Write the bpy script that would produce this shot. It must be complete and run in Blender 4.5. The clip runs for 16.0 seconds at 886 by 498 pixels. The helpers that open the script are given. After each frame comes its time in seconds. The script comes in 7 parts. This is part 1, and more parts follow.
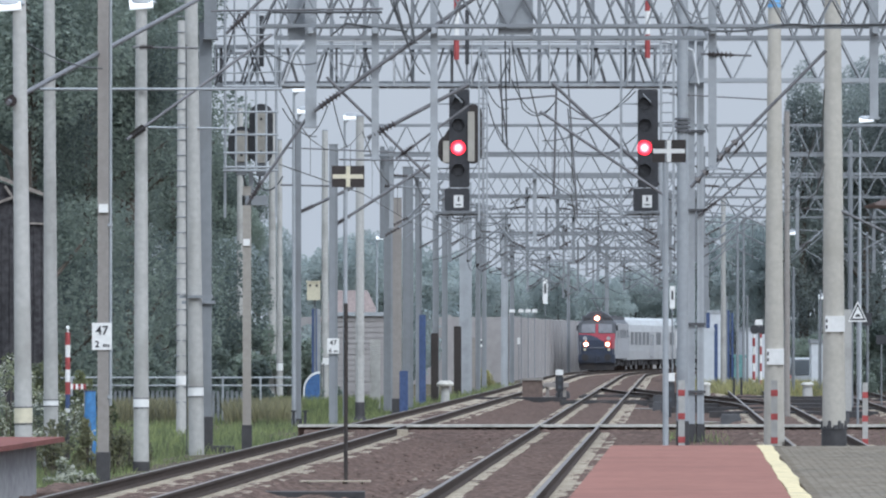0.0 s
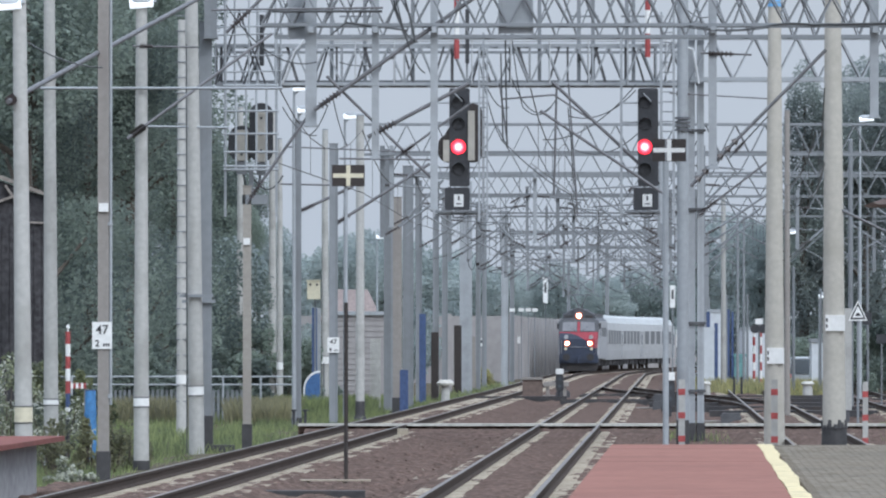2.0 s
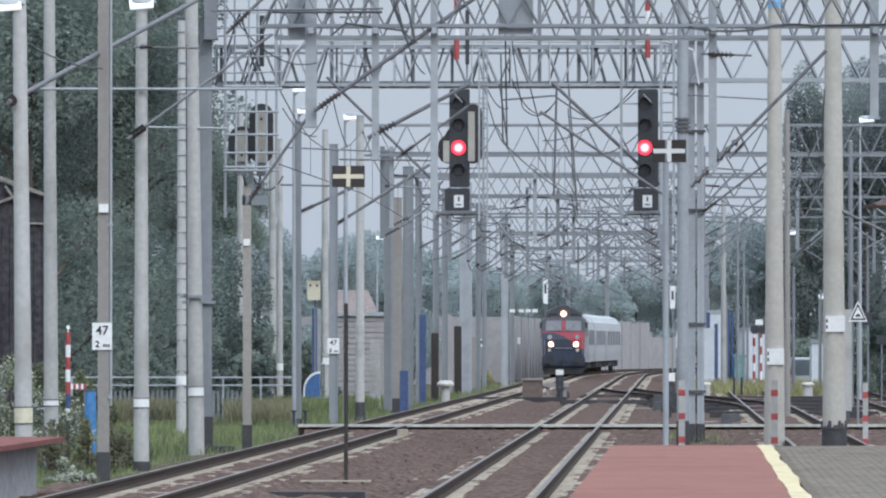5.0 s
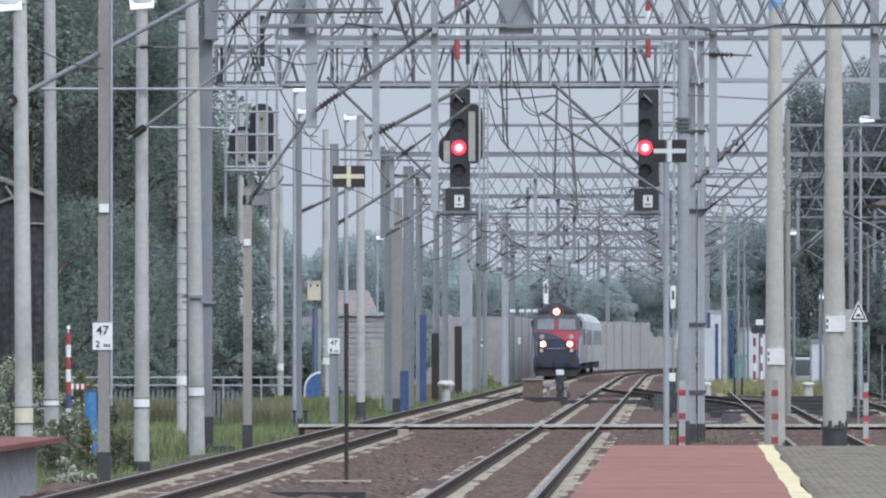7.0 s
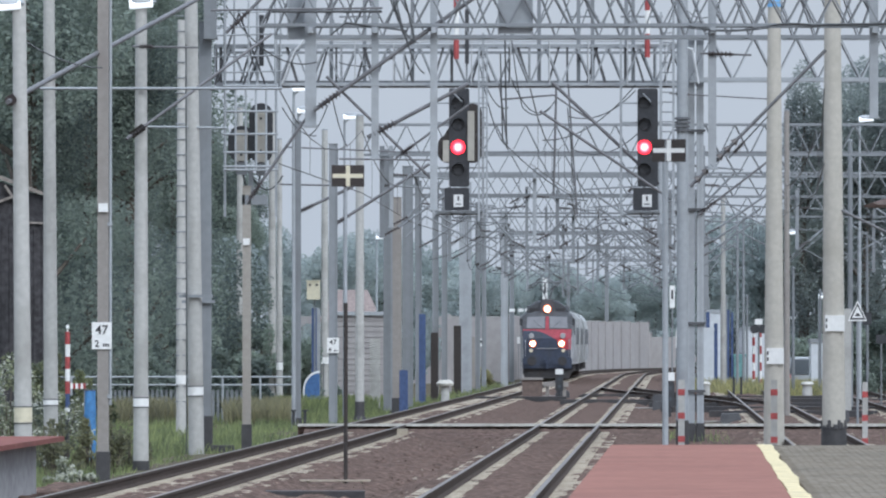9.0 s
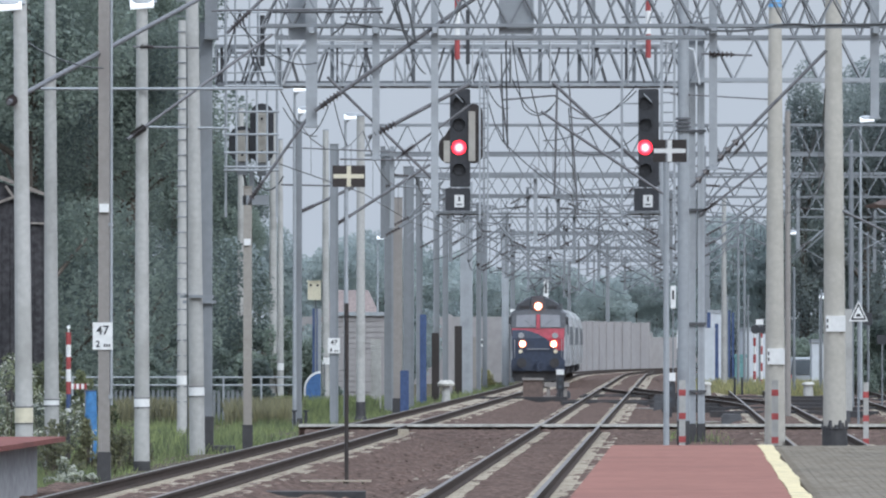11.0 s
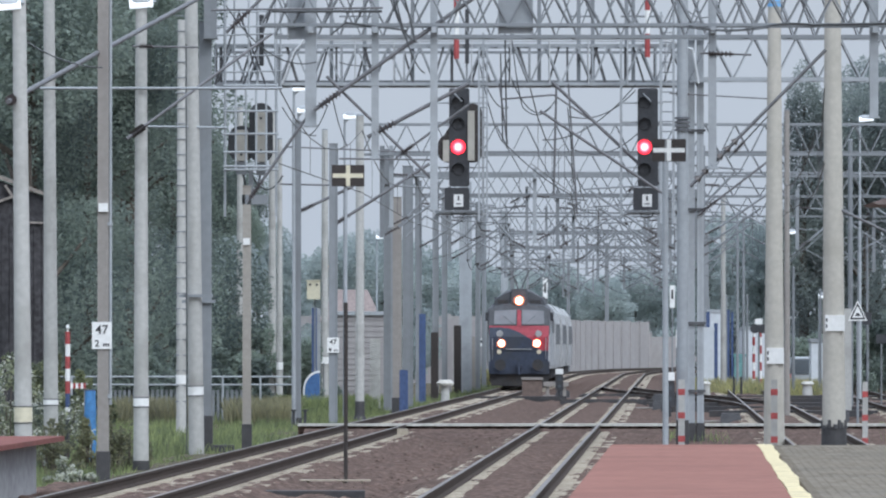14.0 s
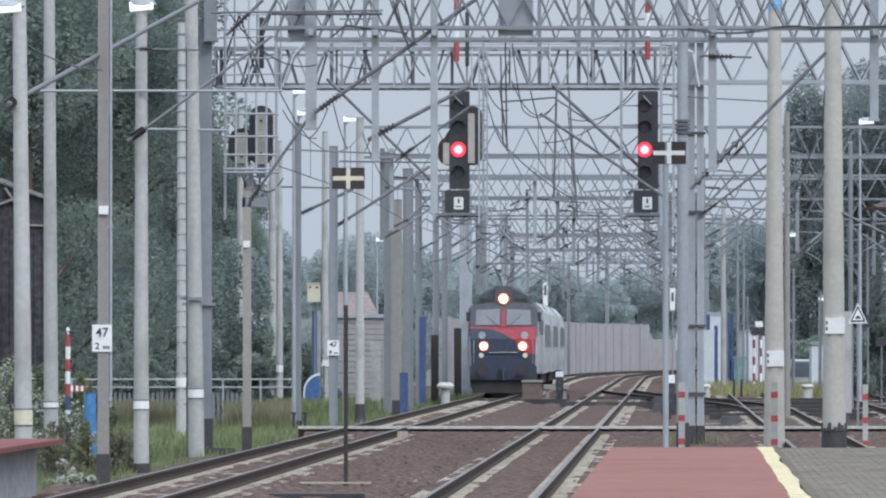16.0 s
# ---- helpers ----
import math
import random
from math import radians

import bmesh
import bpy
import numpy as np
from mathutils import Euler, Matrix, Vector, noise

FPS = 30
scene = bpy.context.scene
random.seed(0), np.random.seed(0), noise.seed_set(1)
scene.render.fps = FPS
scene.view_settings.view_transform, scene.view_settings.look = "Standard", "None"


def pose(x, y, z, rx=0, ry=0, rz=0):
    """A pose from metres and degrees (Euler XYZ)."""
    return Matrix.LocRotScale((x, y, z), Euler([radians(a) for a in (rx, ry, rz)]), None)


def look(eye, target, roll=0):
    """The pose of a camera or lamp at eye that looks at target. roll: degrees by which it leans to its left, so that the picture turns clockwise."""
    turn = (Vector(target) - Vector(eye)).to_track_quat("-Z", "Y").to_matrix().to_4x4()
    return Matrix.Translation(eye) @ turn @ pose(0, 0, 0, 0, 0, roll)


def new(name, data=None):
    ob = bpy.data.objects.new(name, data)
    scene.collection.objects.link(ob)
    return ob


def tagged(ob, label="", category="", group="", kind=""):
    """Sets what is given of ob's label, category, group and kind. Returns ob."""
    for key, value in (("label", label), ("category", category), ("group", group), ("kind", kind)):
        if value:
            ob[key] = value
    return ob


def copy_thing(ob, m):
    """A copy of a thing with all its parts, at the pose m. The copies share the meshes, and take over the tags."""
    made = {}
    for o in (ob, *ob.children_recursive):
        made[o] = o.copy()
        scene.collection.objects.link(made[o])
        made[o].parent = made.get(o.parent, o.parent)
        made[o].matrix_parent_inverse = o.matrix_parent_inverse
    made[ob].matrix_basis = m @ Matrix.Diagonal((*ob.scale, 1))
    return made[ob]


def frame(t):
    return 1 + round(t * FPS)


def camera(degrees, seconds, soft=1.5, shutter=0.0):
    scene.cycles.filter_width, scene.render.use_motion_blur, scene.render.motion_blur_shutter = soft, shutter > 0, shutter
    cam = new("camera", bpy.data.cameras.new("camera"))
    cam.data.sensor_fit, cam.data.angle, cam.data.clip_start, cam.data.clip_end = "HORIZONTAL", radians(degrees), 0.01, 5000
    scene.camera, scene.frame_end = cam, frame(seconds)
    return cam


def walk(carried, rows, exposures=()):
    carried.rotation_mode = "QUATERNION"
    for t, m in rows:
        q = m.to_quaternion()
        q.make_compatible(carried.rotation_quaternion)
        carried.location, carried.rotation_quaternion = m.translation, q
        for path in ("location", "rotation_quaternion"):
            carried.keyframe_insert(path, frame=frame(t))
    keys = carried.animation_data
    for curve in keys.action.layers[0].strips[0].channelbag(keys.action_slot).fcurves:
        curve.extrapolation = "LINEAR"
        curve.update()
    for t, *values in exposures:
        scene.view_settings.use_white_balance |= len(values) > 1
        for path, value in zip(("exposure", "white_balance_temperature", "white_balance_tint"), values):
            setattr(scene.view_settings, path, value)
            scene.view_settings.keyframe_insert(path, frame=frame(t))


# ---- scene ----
cam = camera(7.2355, 16.0, soft=2.1)
walk(cam, [
    (0, pose(0, 0, 2.05, 90.7790, 0, 0.0000)),
    (0.5, pose(0, 0, 2.05, 90.7836, 0, 0.0111)),
    (1, pose(0, 0, 2.05, 90.7771, 0, 0.0046)),
    (1.5, pose(0, 0, 2.05, 90.7928, 0, 0.0213)),
    (2, pose(0, 0, 2.05, 90.7716, 0, 0.0014)),
    (2.5, pose(0, 0, 2.05, 90.7776, 0, 0.0055)),
    (3, pose(0, 0, 2.05, 90.7730, 0, -0.0032)),
    (3.5, pose(0, 0, 2.05, 90.7716, 0, 0.0000)),
    (4, pose(0, 0, 2.05, 90.7776, 0, 0.0046)),
    (6.5, pose(0, 0, 2.05, 90.7785, 0, -0.0037)),
    (7, pose(0, 0, 2.05, 90.7781, 0, 0.0051)),
    (7.5, pose(0, 0, 2.05, 90.7776, 0, -0.0014)),
    (8, pose(0, 0, 2.05, 90.7781, 0, -0.0046)),
    (8.5, pose(0, 0, 2.05, 90.7744, 0, -0.0129)),
    (9, pose(0, 0, 2.05, 90.7739, 0, -0.0014)),
    (11.5, pose(0, 0, 2.05, 90.7771, 0, 0.0060)),
    (12, pose(0, 0, 2.05, 90.7721, 0, -0.0009)),
    (12.5, pose(0, 0, 2.05, 90.7721, 0, -0.0005)),
    (13, pose(0, 0, 2.05, 90.7716, 0, 0.0005)),
    (13.5, pose(0, 0, 2.05, 90.7642, 0, 0.0005)),
    (14, pose(0, 0, 2.05, 90.7721, 0, -0.0005)),
    (14.5, pose(0, 0, 2.05, 90.7716, 0, -0.0005)),
    (15, pose(0, 0, 2.05, 90.7882, 0, 0.0074)),
    (15.5, pose(0, 0, 2.05, 90.7868, 0, 0.0051)),
    (16, pose(0, 0, 2.05, 90.7938, 0, 0.0009)),
], [(0, 0.03, 6070, 9), (16, 0.03, 6070, 9)])
# ---- light ----
world = bpy.data.worlds.new("overcast_sky")
scene.world = world
world.use_nodes = True
wn, wl = world.node_tree.nodes, world.node_tree.links
sky = wn.new("ShaderNodeTexSky")
sky.sky_type = "NISHITA"
sky.sun_disc = False
sky.sun_elevation, sky.sun_rotation = radians(48), radians(150)
sky.air_density, sky.dust_density = 1.6, 4.0
cloud = wn.new("ShaderNodeTexNoise")
cloud.inputs["Scale"].default_value = 3.0
cloud_ramp = wn.new("ShaderNodeValToRGB")
cloud_ramp.color_ramp.elements[0].position, cloud_ramp.color_ramp.elements[0].color = 0.3, (5.28, 5.78, 6.55, 1)
cloud_ramp.color_ramp.elements[1].position, cloud_ramp.color_ramp.elements[1].color = 0.7, (5.88, 6.35, 7.05, 1)
cover = wn.new("ShaderNodeMixRGB")
cover.inputs[0].default_value = 0.86
coord = wn.new("ShaderNodeTexCoord")
split = wn.new("ShaderNodeSeparateXYZ")
climb = wn.new("ShaderNodeMapRange")
climb.inputs["From Min"].default_value, climb.inputs["From Max"].default_value = 0.08, 0.95
climb.inputs["To Min"].default_value, climb.inputs["To Max"].default_value = 1.0, 3.0
dome = wn.new("ShaderNodeMixRGB")
dome.blend_type = "MULTIPLY"
dome.inputs[0].default_value = 1.0
background = wn["Background"]
background.inputs["Strength"].default_value = 0.103
wl.new(cloud.outputs["Fac"], cloud_ramp.inputs[0])
wl.new(sky.outputs[0], cover.inputs[1])
wl.new(cloud_ramp.outputs[0], cover.inputs[2])
wl.new(coord.outputs["Generated"], split.inputs[0])
wl.new(split.outputs["Z"], climb.inputs["Value"])
wl.new(cover.outputs[0], dome.inputs[1])
wl.new(climb.outputs[0], dome.inputs[2])
wl.new(dome.outputs[0], background.inputs["Color"])
sun = new("sun", bpy.data.lights.new("sun", "SUN"))
sun.data.energy, sun.data.angle, sun.data.color = 1.45, radians(30), (0.96, 0.98, 1.0)
sun.matrix_world = look((0, 0, 60), (-35, 62, 0))


# ---- materials ----
def material(name, colour, rough=0.7, metal=0.0, grain=8.0, spread=0.18, bump=0.15, stain=0.6, stain_colour=None, vary=0.0, glow=0.0, gloss=0.5):
    """Procedural surface: fine grain and large stains, in metres."""
    m = bpy.data.materials.new(name)
    m.use_nodes = True
    n, l = m.node_tree.nodes, m.node_tree.links
    shader = n["Principled BSDF"]
    place = n.new("ShaderNodeNewGeometry")
    fine, large = n.new("ShaderNodeTexNoise"), n.new("ShaderNodeTexNoise")
    fine.inputs["Scale"].default_value, large.inputs["Scale"].default_value = grain, stain
    fine.inputs["Detail"].default_value = large.inputs["Detail"].default_value = 5
    l.new(place.outputs["Position"], fine.inputs["Vector"])
    l.new(place.outputs["Position"], large.inputs["Vector"])
    dark = stain_colour or tuple(c * (1 - spread) for c in colour)
    bright = tuple(min(1, c * (1 + spread)) for c in colour)
    ramp = n.new("ShaderNodeValToRGB")
    ramp.color_ramp.elements[0].position, ramp.color_ramp.elements[0].color = 0.32, (*tuple(c * (1 - spread) for c in colour), 1)
    ramp.color_ramp.elements[1].position, ramp.color_ramp.elements[1].color = 0.68, (*bright, 1)
    l.new(fine.outputs["Fac"], ramp.inputs[0])
    blot = n.new("ShaderNodeValToRGB")
    blot.color_ramp.elements[0].position, blot.color_ramp.elements[1].position = 0.5, 0.72
    l.new(large.outputs["Fac"], blot.inputs[0])
    mix = n.new("ShaderNodeMixRGB")
    mix.inputs[2].default_value = (*dark, 1)
    scaled = n.new("ShaderNodeMath")
    scaled.operation = "MULTIPLY"
    scaled.inputs[1].default_value = 0.75
    l.new(blot.outputs[0], scaled.inputs[0])
    l.new(scaled.outputs[0], mix.inputs[0])
    l.new(ramp.outputs[0], mix.inputs[1])
    colour_out = mix.outputs[0]
    if vary:
        info = n.new("ShaderNodeObjectInfo")
        hsv = n.new("ShaderNodeHueSaturation")
        span = n.new("ShaderNodeMapRange")
        span.inputs["To Min"].default_value, span.inputs["To Max"].default_value = 1 - vary, 1 + vary
        l.new(info.outputs["Random"], span.inputs["Value"])
        l.new(span.outputs[0], hsv.inputs["Value"])
        l.new(colour_out, hsv.inputs["Color"])
        colour_out = hsv.outputs[0]
    l.new(colour_out, shader.inputs["Base Color"])
    shader.inputs["Roughness"].default_value, shader.inputs["Metallic"].default_value = rough, metal
    shader.inputs["Specular IOR Level"].default_value = gloss
    if bump:
        b = n.new("ShaderNodeBump")
        b.inputs["Strength"].default_value, b.inputs["Distance"].default_value = bump, 0.03
        l.new(fine.outputs["Fac"], b.inputs["Height"])
        l.new(b.outputs[0], shader.inputs["Normal"])
    if glow:
        shader.inputs["Emission Color"].default_value = (*colour, 1)
        shader.inputs["Emission Strength"].default_value = glow
    return m


def leaf_material(name, colour, spread=0.35, gain_value=1.0, kinship=0.0):
    m = bpy.data.materials.new(name)
    m.use_nodes = True
    n, l = m.node_tree.nodes, m.node_tree.links
    shader = n["Principled BSDF"]
    place = n.new("ShaderNodeNewGeometry")
    large = n.new("ShaderNodeTexNoise")
    large.inputs["Scale"].default_value = 0.3
    large.inputs["Detail"].default_value = 3
    l.new(place.outputs["Position"], large.inputs["Vector"])
    add, part_leaf = n.new("ShaderNodeMath"), n.new("ShaderNodeMath")
    add.operation, part_leaf.operation = "ADD", "MULTIPLY"
    part_leaf.inputs[1].default_value = 0.26 if kinship else 0.42
    base_shift = 0.08 if kinship else 0.0
    l.new(place.outputs["Random Per Island"], part_leaf.inputs[0])
    l.new(part_leaf.outputs[0], add.inputs[0])
    l.new(large.outputs["Fac"], add.inputs[1])
    ramp = n.new("ShaderNodeValToRGB")
    ramp.color_ramp.elements[0].position, ramp.color_ramp.elements[0].color = 0.34, (*tuple(c * (1 - spread) for c in colour), 1)
    ramp.color_ramp.elements[1].position, ramp.color_ramp.elements[1].color = 0.66, (colour[0] * (1 + spread * 1.2), colour[1] * (1 + spread), colour[2] * (1 + spread * (0.6 if kinship else 0)), 1)
    info, kin, total = n.new("ShaderNodeObjectInfo"), n.new("ShaderNodeMath"), n.new("ShaderNodeMath")
    kin.operation, total.operation = "MULTIPLY_ADD", "ADD"
    kin.inputs[1].default_value, kin.inputs[2].default_value = kinship, base_shift - kinship / 2
    l.new(info.outputs["Random"], kin.inputs[0])
    l.new(add.outputs[0], total.inputs[0])
    l.new(kin.outputs[0], total.inputs[1])
    half = n.new("ShaderNodeMath")
    half.operation = "MULTIPLY"
    half.inputs[1].default_value = 0.69
    l.new(total.outputs[0], half.inputs[0])
    l.new(half.outputs[0], ramp.inputs[0])
    l.new(ramp.outputs[0], shader.inputs["Base Color"])
    shader.inputs["Roughness"].default_value = 0.9
    shader.inputs["Specular IOR Level"].default_value = 0.1
    through_leaf, both = n.new("ShaderNodeBsdfTranslucent"), n.new("ShaderNodeMixShader")
    both.inputs[0].default_value = 0.5
    gain = n.new("ShaderNodeHueSaturation")
    gain.inputs["Value"].default_value = gain_value
    l.new(ramp.outputs[0], gain.inputs["Color"])
    l.new(gain.outputs[0], through_leaf.inputs["Color"])
    l.new(shader.outputs[0], both.inputs[1])
    l.new(through_leaf.outputs[0], both.inputs[2])
    l.new(both.outputs[0], n["Material Output"].inputs["Surface"])
    return m


CONCRETE = material("mast_concrete", (0.42, 0.42, 0.405), 0.85, spread=0.08, grain=9, stain=0.9, stain_colour=(0.265, 0.262, 0.245), vary=0.09)
CONCRETE_WARM = material("weathered_concrete", (0.45, 0.43, 0.385), 0.88, spread=0.07, grain=9, stain=1.1, stain_colour=(0.37, 0.35, 0.305), vary=0.06)
STEEL_GREY = material("grey_painted_steel", (0.212, 0.228, 0.245), 0.6, 0.05, spread=0.06, grain=6, stain=0.8, stain_colour=(0.17, 0.18, 0.19), bump=0.05, vary=0.16)
STEEL_LIGHT = material("galvanised_steel", (0.36, 0.385, 0.41), 0.55, 0.15, spread=0.06, grain=9, stain=1.1, stain_colour=(0.27, 0.285, 0.30), bump=0.05, vary=0.08)
STEEL_RUST = material("rusty_brown_steel", (0.27, 0.252, 0.236), 0.8, spread=0.08, grain=9, stain=0.9, stain_colour=(0.24, 0.22, 0.21), bump=0.1)
TAR = material("black_tar_paint", (0.048, 0.047, 0.05), 0.55, grain=10, stain=2, stain_colour=(0.07, 0.07, 0.07))
WIRE = material("weathered_wire", (0.10, 0.105, 0.11), 0.5, 0.5, grain=20, bump=0)
TUBE = material("cantilever_tube_steel", (0.155, 0.155, 0.165), 0.6, 0.1, grain=9, bump=0.03)
INSULATOR = material("brown_porcelain", (0.06, 0.05, 0.05), 0.3, grain=12, bump=0)
STEEL_DARK = material("dark_steel", (0.075, 0.077, 0.084), 0.7, 0.0, grain=7, stain=1.0, stain_colour=(0.12, 0.123, 0.13), bump=0.05)
WHITE = material("white_enamel", (0.78, 0.79, 0.78), 0.45, grain=10, spread=0.06, stain=2.0, bump=0.02)
CREAM = material("cream_paint", (0.64, 0.60, 0.46), 0.6, grain=10, spread=0.08, stain=2.0, bump=0.02)
BLACK = material("black_enamel", (0.046, 0.048, 0.054), 0.4, grain=10, stain=2, bump=0.02)
BROWN_BLACK = material("dark_brown_enamel", (0.035, 0.028, 0.026), 0.5, grain=10, bump=0.02)
RED = material("red_paint", (0.37, 0.07, 0.07), 0.5, grain=10, stain=2, bump=0.02)
BLUE = material("blue_paint", (0.06, 0.14, 0.32), 0.5, grain=8, stain=1.5, bump=0.03)
BLUE_DARK = material("dark_blue_paint", (0.055, 0.09, 0.20), 0.5, grain=8, stain=1.5, bump=0.03)
RED_LAMP = material("lit_red_lens", (1.0, 0.03, 0.055), 0.3, grain=4, spread=0.02, bump=0, glow=2.4)
LAMP_CORE = material("lit_red_lens_core", (1.0, 0.5, 0.5), 0.3, grain=4, spread=0.02, bump=0, glow=3)
HEADLAMP = material("lit_headlamp", (1.0, 0.9, 0.78), 0.3, grain=4, spread=0.02, bump=0, glow=26)
# emitting orange rim imitates the glare round each headlamp
HEADLAMP_RIM = material("headlamp_glare_rim", (1.0, 0.30, 0.16), 0.3, grain=4, spread=0.02, bump=0, glow=2.2)
STREET_LAMP = material("lit_lamp_glass", (0.92, 0.96, 1.0), 0.3, grain=4, spread=0.02, bump=0, glow=0.9)
RAIL_STEEL = material("rusty_rail_side", (0.075, 0.060, 0.053), 0.85, 0.0, grain=12, stain=0.5, bump=0.05, gloss=0.06)
RAIL_HEAD = material("polished_rail_head", (0.175, 0.153, 0.138), 0.42, 0.85, grain=5, stain=0.3, bump=0.0)
SLEEPER = material("sleeper_concrete", (0.42, 0.375, 0.305), 0.9, grain=16, stain=0.8, stain_colour=(0.40, 0.35, 0.28), vary=0.15, gloss=0.06)
BALLAST = material("brown_ballast", (0.115, 0.080, 0.067), 0.95, grain=7, spread=0.6, bump=1.0, stain=1.1, stain_colour=(0.066, 0.049, 0.042), gloss=0.06)
STONE = material("ballast_stone", (0.15, 0.11, 0.092), 0.92, grain=9, spread=0.4, stain=3, bump=0.3, gloss=0.06)
stone_nodes, stone_links = STONE.node_tree.nodes, STONE.node_tree.links
stone_place, stone_tone = stone_nodes.new("ShaderNodeNewGeometry"), stone_nodes.new("ShaderNodeValToRGB")
stone_tone.color_ramp.elements[0].color = (0.06, 0.045, 0.04, 1)
stone_tone.color_ramp.elements[1].color = (0.25, 0.215, 0.18, 1)
stone_tone.color_ramp.elements.new(0.75).color = (0.135, 0.098, 0.083, 1)
stone_links.new(stone_place.outputs["Random Per Island"], stone_tone.inputs[0])
stone_links.new(stone_tone.outputs[0], stone_nodes["Principled BSDF"].inputs["Base Color"])
EARTH = material("trackside_earth", (0.10, 0.085, 0.062), 0.95, grain=3, spread=0.45, bump=0.6, stain=0.12, stain_colour=(0.085, 0.10, 0.05), gloss=0.06)
GRASS = leaf_material("grass_blades", (0.225, 0.275, 0.17), 0.4)
RED_PAVING = material("red_platform_surface", (0.258, 0.127, 0.104), 0.85, grain=5, spread=0.12, stain=0.35, stain_colour=(0.200, 0.104, 0.085), bump=0.12, vary=0.045, gloss=0.06)
GREY_PAVING = material("grey_paving_blocks", (0.205, 0.18, 0.145), 0.88, grain=7, spread=0.16, stain=0.4, stain_colour=(0.15, 0.137, 0.12), bump=0.2, vary=0.12, gloss=0.06)
YELLOW = material("worn_yellow_line", (0.60, 0.515, 0.32), 0.8, grain=6, spread=0.16, stain=3.2, stain_colour=(0.30, 0.27, 0.22), bump=0.1, gloss=0.06)
SIDE_SLAB = material("brown_red_slab", (0.20, 0.088, 0.078), 0.85, grain=5, spread=0.12, stain=0.5, stain_colour=(0.15, 0.075, 0.07), gloss=0.06)
CAP_BLUE = material("pale_blue_plastic", (0.16, 0.38, 0.66), 0.5, grain=6, spread=0.08, bump=0)
RED_RING = material("red_halo_ring", (1.0, 0.16, 0.2), 0.3, grain=4, spread=0.02, bump=0, glow=2.6)
PLATFORM_WALL = material("platform_concrete", (0.37, 0.37, 0.38), 0.9, grain=6, stain=0.7, stain_colour=(0.27, 0.27, 0.27), gloss=0.06)
BARK = material("bark", (0.10, 0.085, 0.07), 0.95, grain=9, spread=0.3, bump=0.5)
# lighter and bluer than plain foliage, with some haze mixed into the colour
LEAF = leaf_material("forest_leaves", (0.154, 0.190, 0.184), 0.42, 2.05, 0.22)
# forest leaves recoloured paler and bluer: haze painted onto the right-hand wood
LEAF_GREYED = leaf_material("right_wood_leaves_hazed", (0.192, 0.226, 0.236), 0.36, 2.0, 0.2)
# pale bluish base, low spread and high gain put distance haze into the colour
LEAF_FAR = leaf_material("distant_leaves_hazed", (0.25, 0.285, 0.29), 0.15, 2.5, 0.08)
LEAF_BUSH = leaf_material("bush_leaves", (0.175, 0.20, 0.15))
FLOWER = leaf_material("yellow_weeds", (0.37, 0.365, 0.225), 0.35)
PLANK = material("pale_crossing_edge", (0.55, 0.54, 0.50), 0.85, grain=9, stain=1.2, stain_colour=(0.36, 0.35, 0.32), gloss=0.06)
WALL_GREY = material("noise_wall_panels", (0.35, 0.335, 0.335), 0.9, grain=2, spread=0.08, stain=0.2, stain_colour=(0.30, 0.285, 0.28))
WALL_WHITE = material("white_rendered_wall", (0.54, 0.575, 0.61), 0.85, grain=4, spread=0.06, stain=0.4, stain_colour=(0.44, 0.47, 0.49))
BRICK = material("red_roof_tiles", (0.24, 0.195, 0.185), 0.9, grain=6, spread=0.2)
GLASS = material("dark_window_glass", (0.10, 0.115, 0.13), 0.08, grain=2, spread=0.1, bump=0)
WINDSCREEN = material("windscreen_glass", (0.24, 0.245, 0.265), 0.12, 0.15, grain=2, spread=0.1, bump=0)
LOCO_NAVY = material("loco_navy_paint", (0.036, 0.048, 0.080), 0.5, grain=6, stain=1.2, stain_colour=(0.045, 0.05, 0.06), bump=0.03)
LOCO_RED = material("loco_red_paint", (0.37, 0.05, 0.075), 0.45, grain=6, stain=1.2, bump=0.02)
LOCO_GREY = material("loco_grey_paint", (0.078, 0.083, 0.095), 0.55, grain=6, stain=1.2, bump=0.03)
LOCO_SILVER = material("loco_light_grey_paint", (0.36, 0.37, 0.39), 0.5, grain=6, stain=1.2, stain_colour=(0.28, 0.28, 0.29), bump=0.03)
COACH_GREY = material("coach_light_grey_paint", (0.43, 0.44, 0.45), 0.5, grain=4, stain=0.6, stain_colour=(0.34, 0.35, 0.35), bump=0.03)
COACH_ROOF = material("coach_roof_paint", (0.42, 0.44, 0.45), 0.6, grain=4, stain=0.5, stain_colour=(0.33, 0.34, 0.34), bump=0.03)
COACH_GLASS = material("coach_window_glass", (0.15, 0.158, 0.17), 0.45, grain=2, spread=0.1, bump=0, gloss=0.2)
UNDER = material("grimy_running_gear", (0.045, 0.044, 0.047), 0.8, grain=8, stain=2, stain_colour=(0.06, 0.05, 0.045))


# ---- mesh helpers ----
def box(bm, x0, x1, y0, y1, z0, z1, slot=0):
    v = [bm.verts.new((x, y, z)) for z in (z0, z1) for y in (y0, y1) for x in (x0, x1)]
    for f in ((0, 2, 3, 1), (4, 5, 7, 6), (0, 1, 5, 4), (1, 3, 7, 5), (3, 2, 6, 7), (2, 0, 4, 6)):
        bm.faces.new([v[i] for i in f]).material_index = slot
    return v


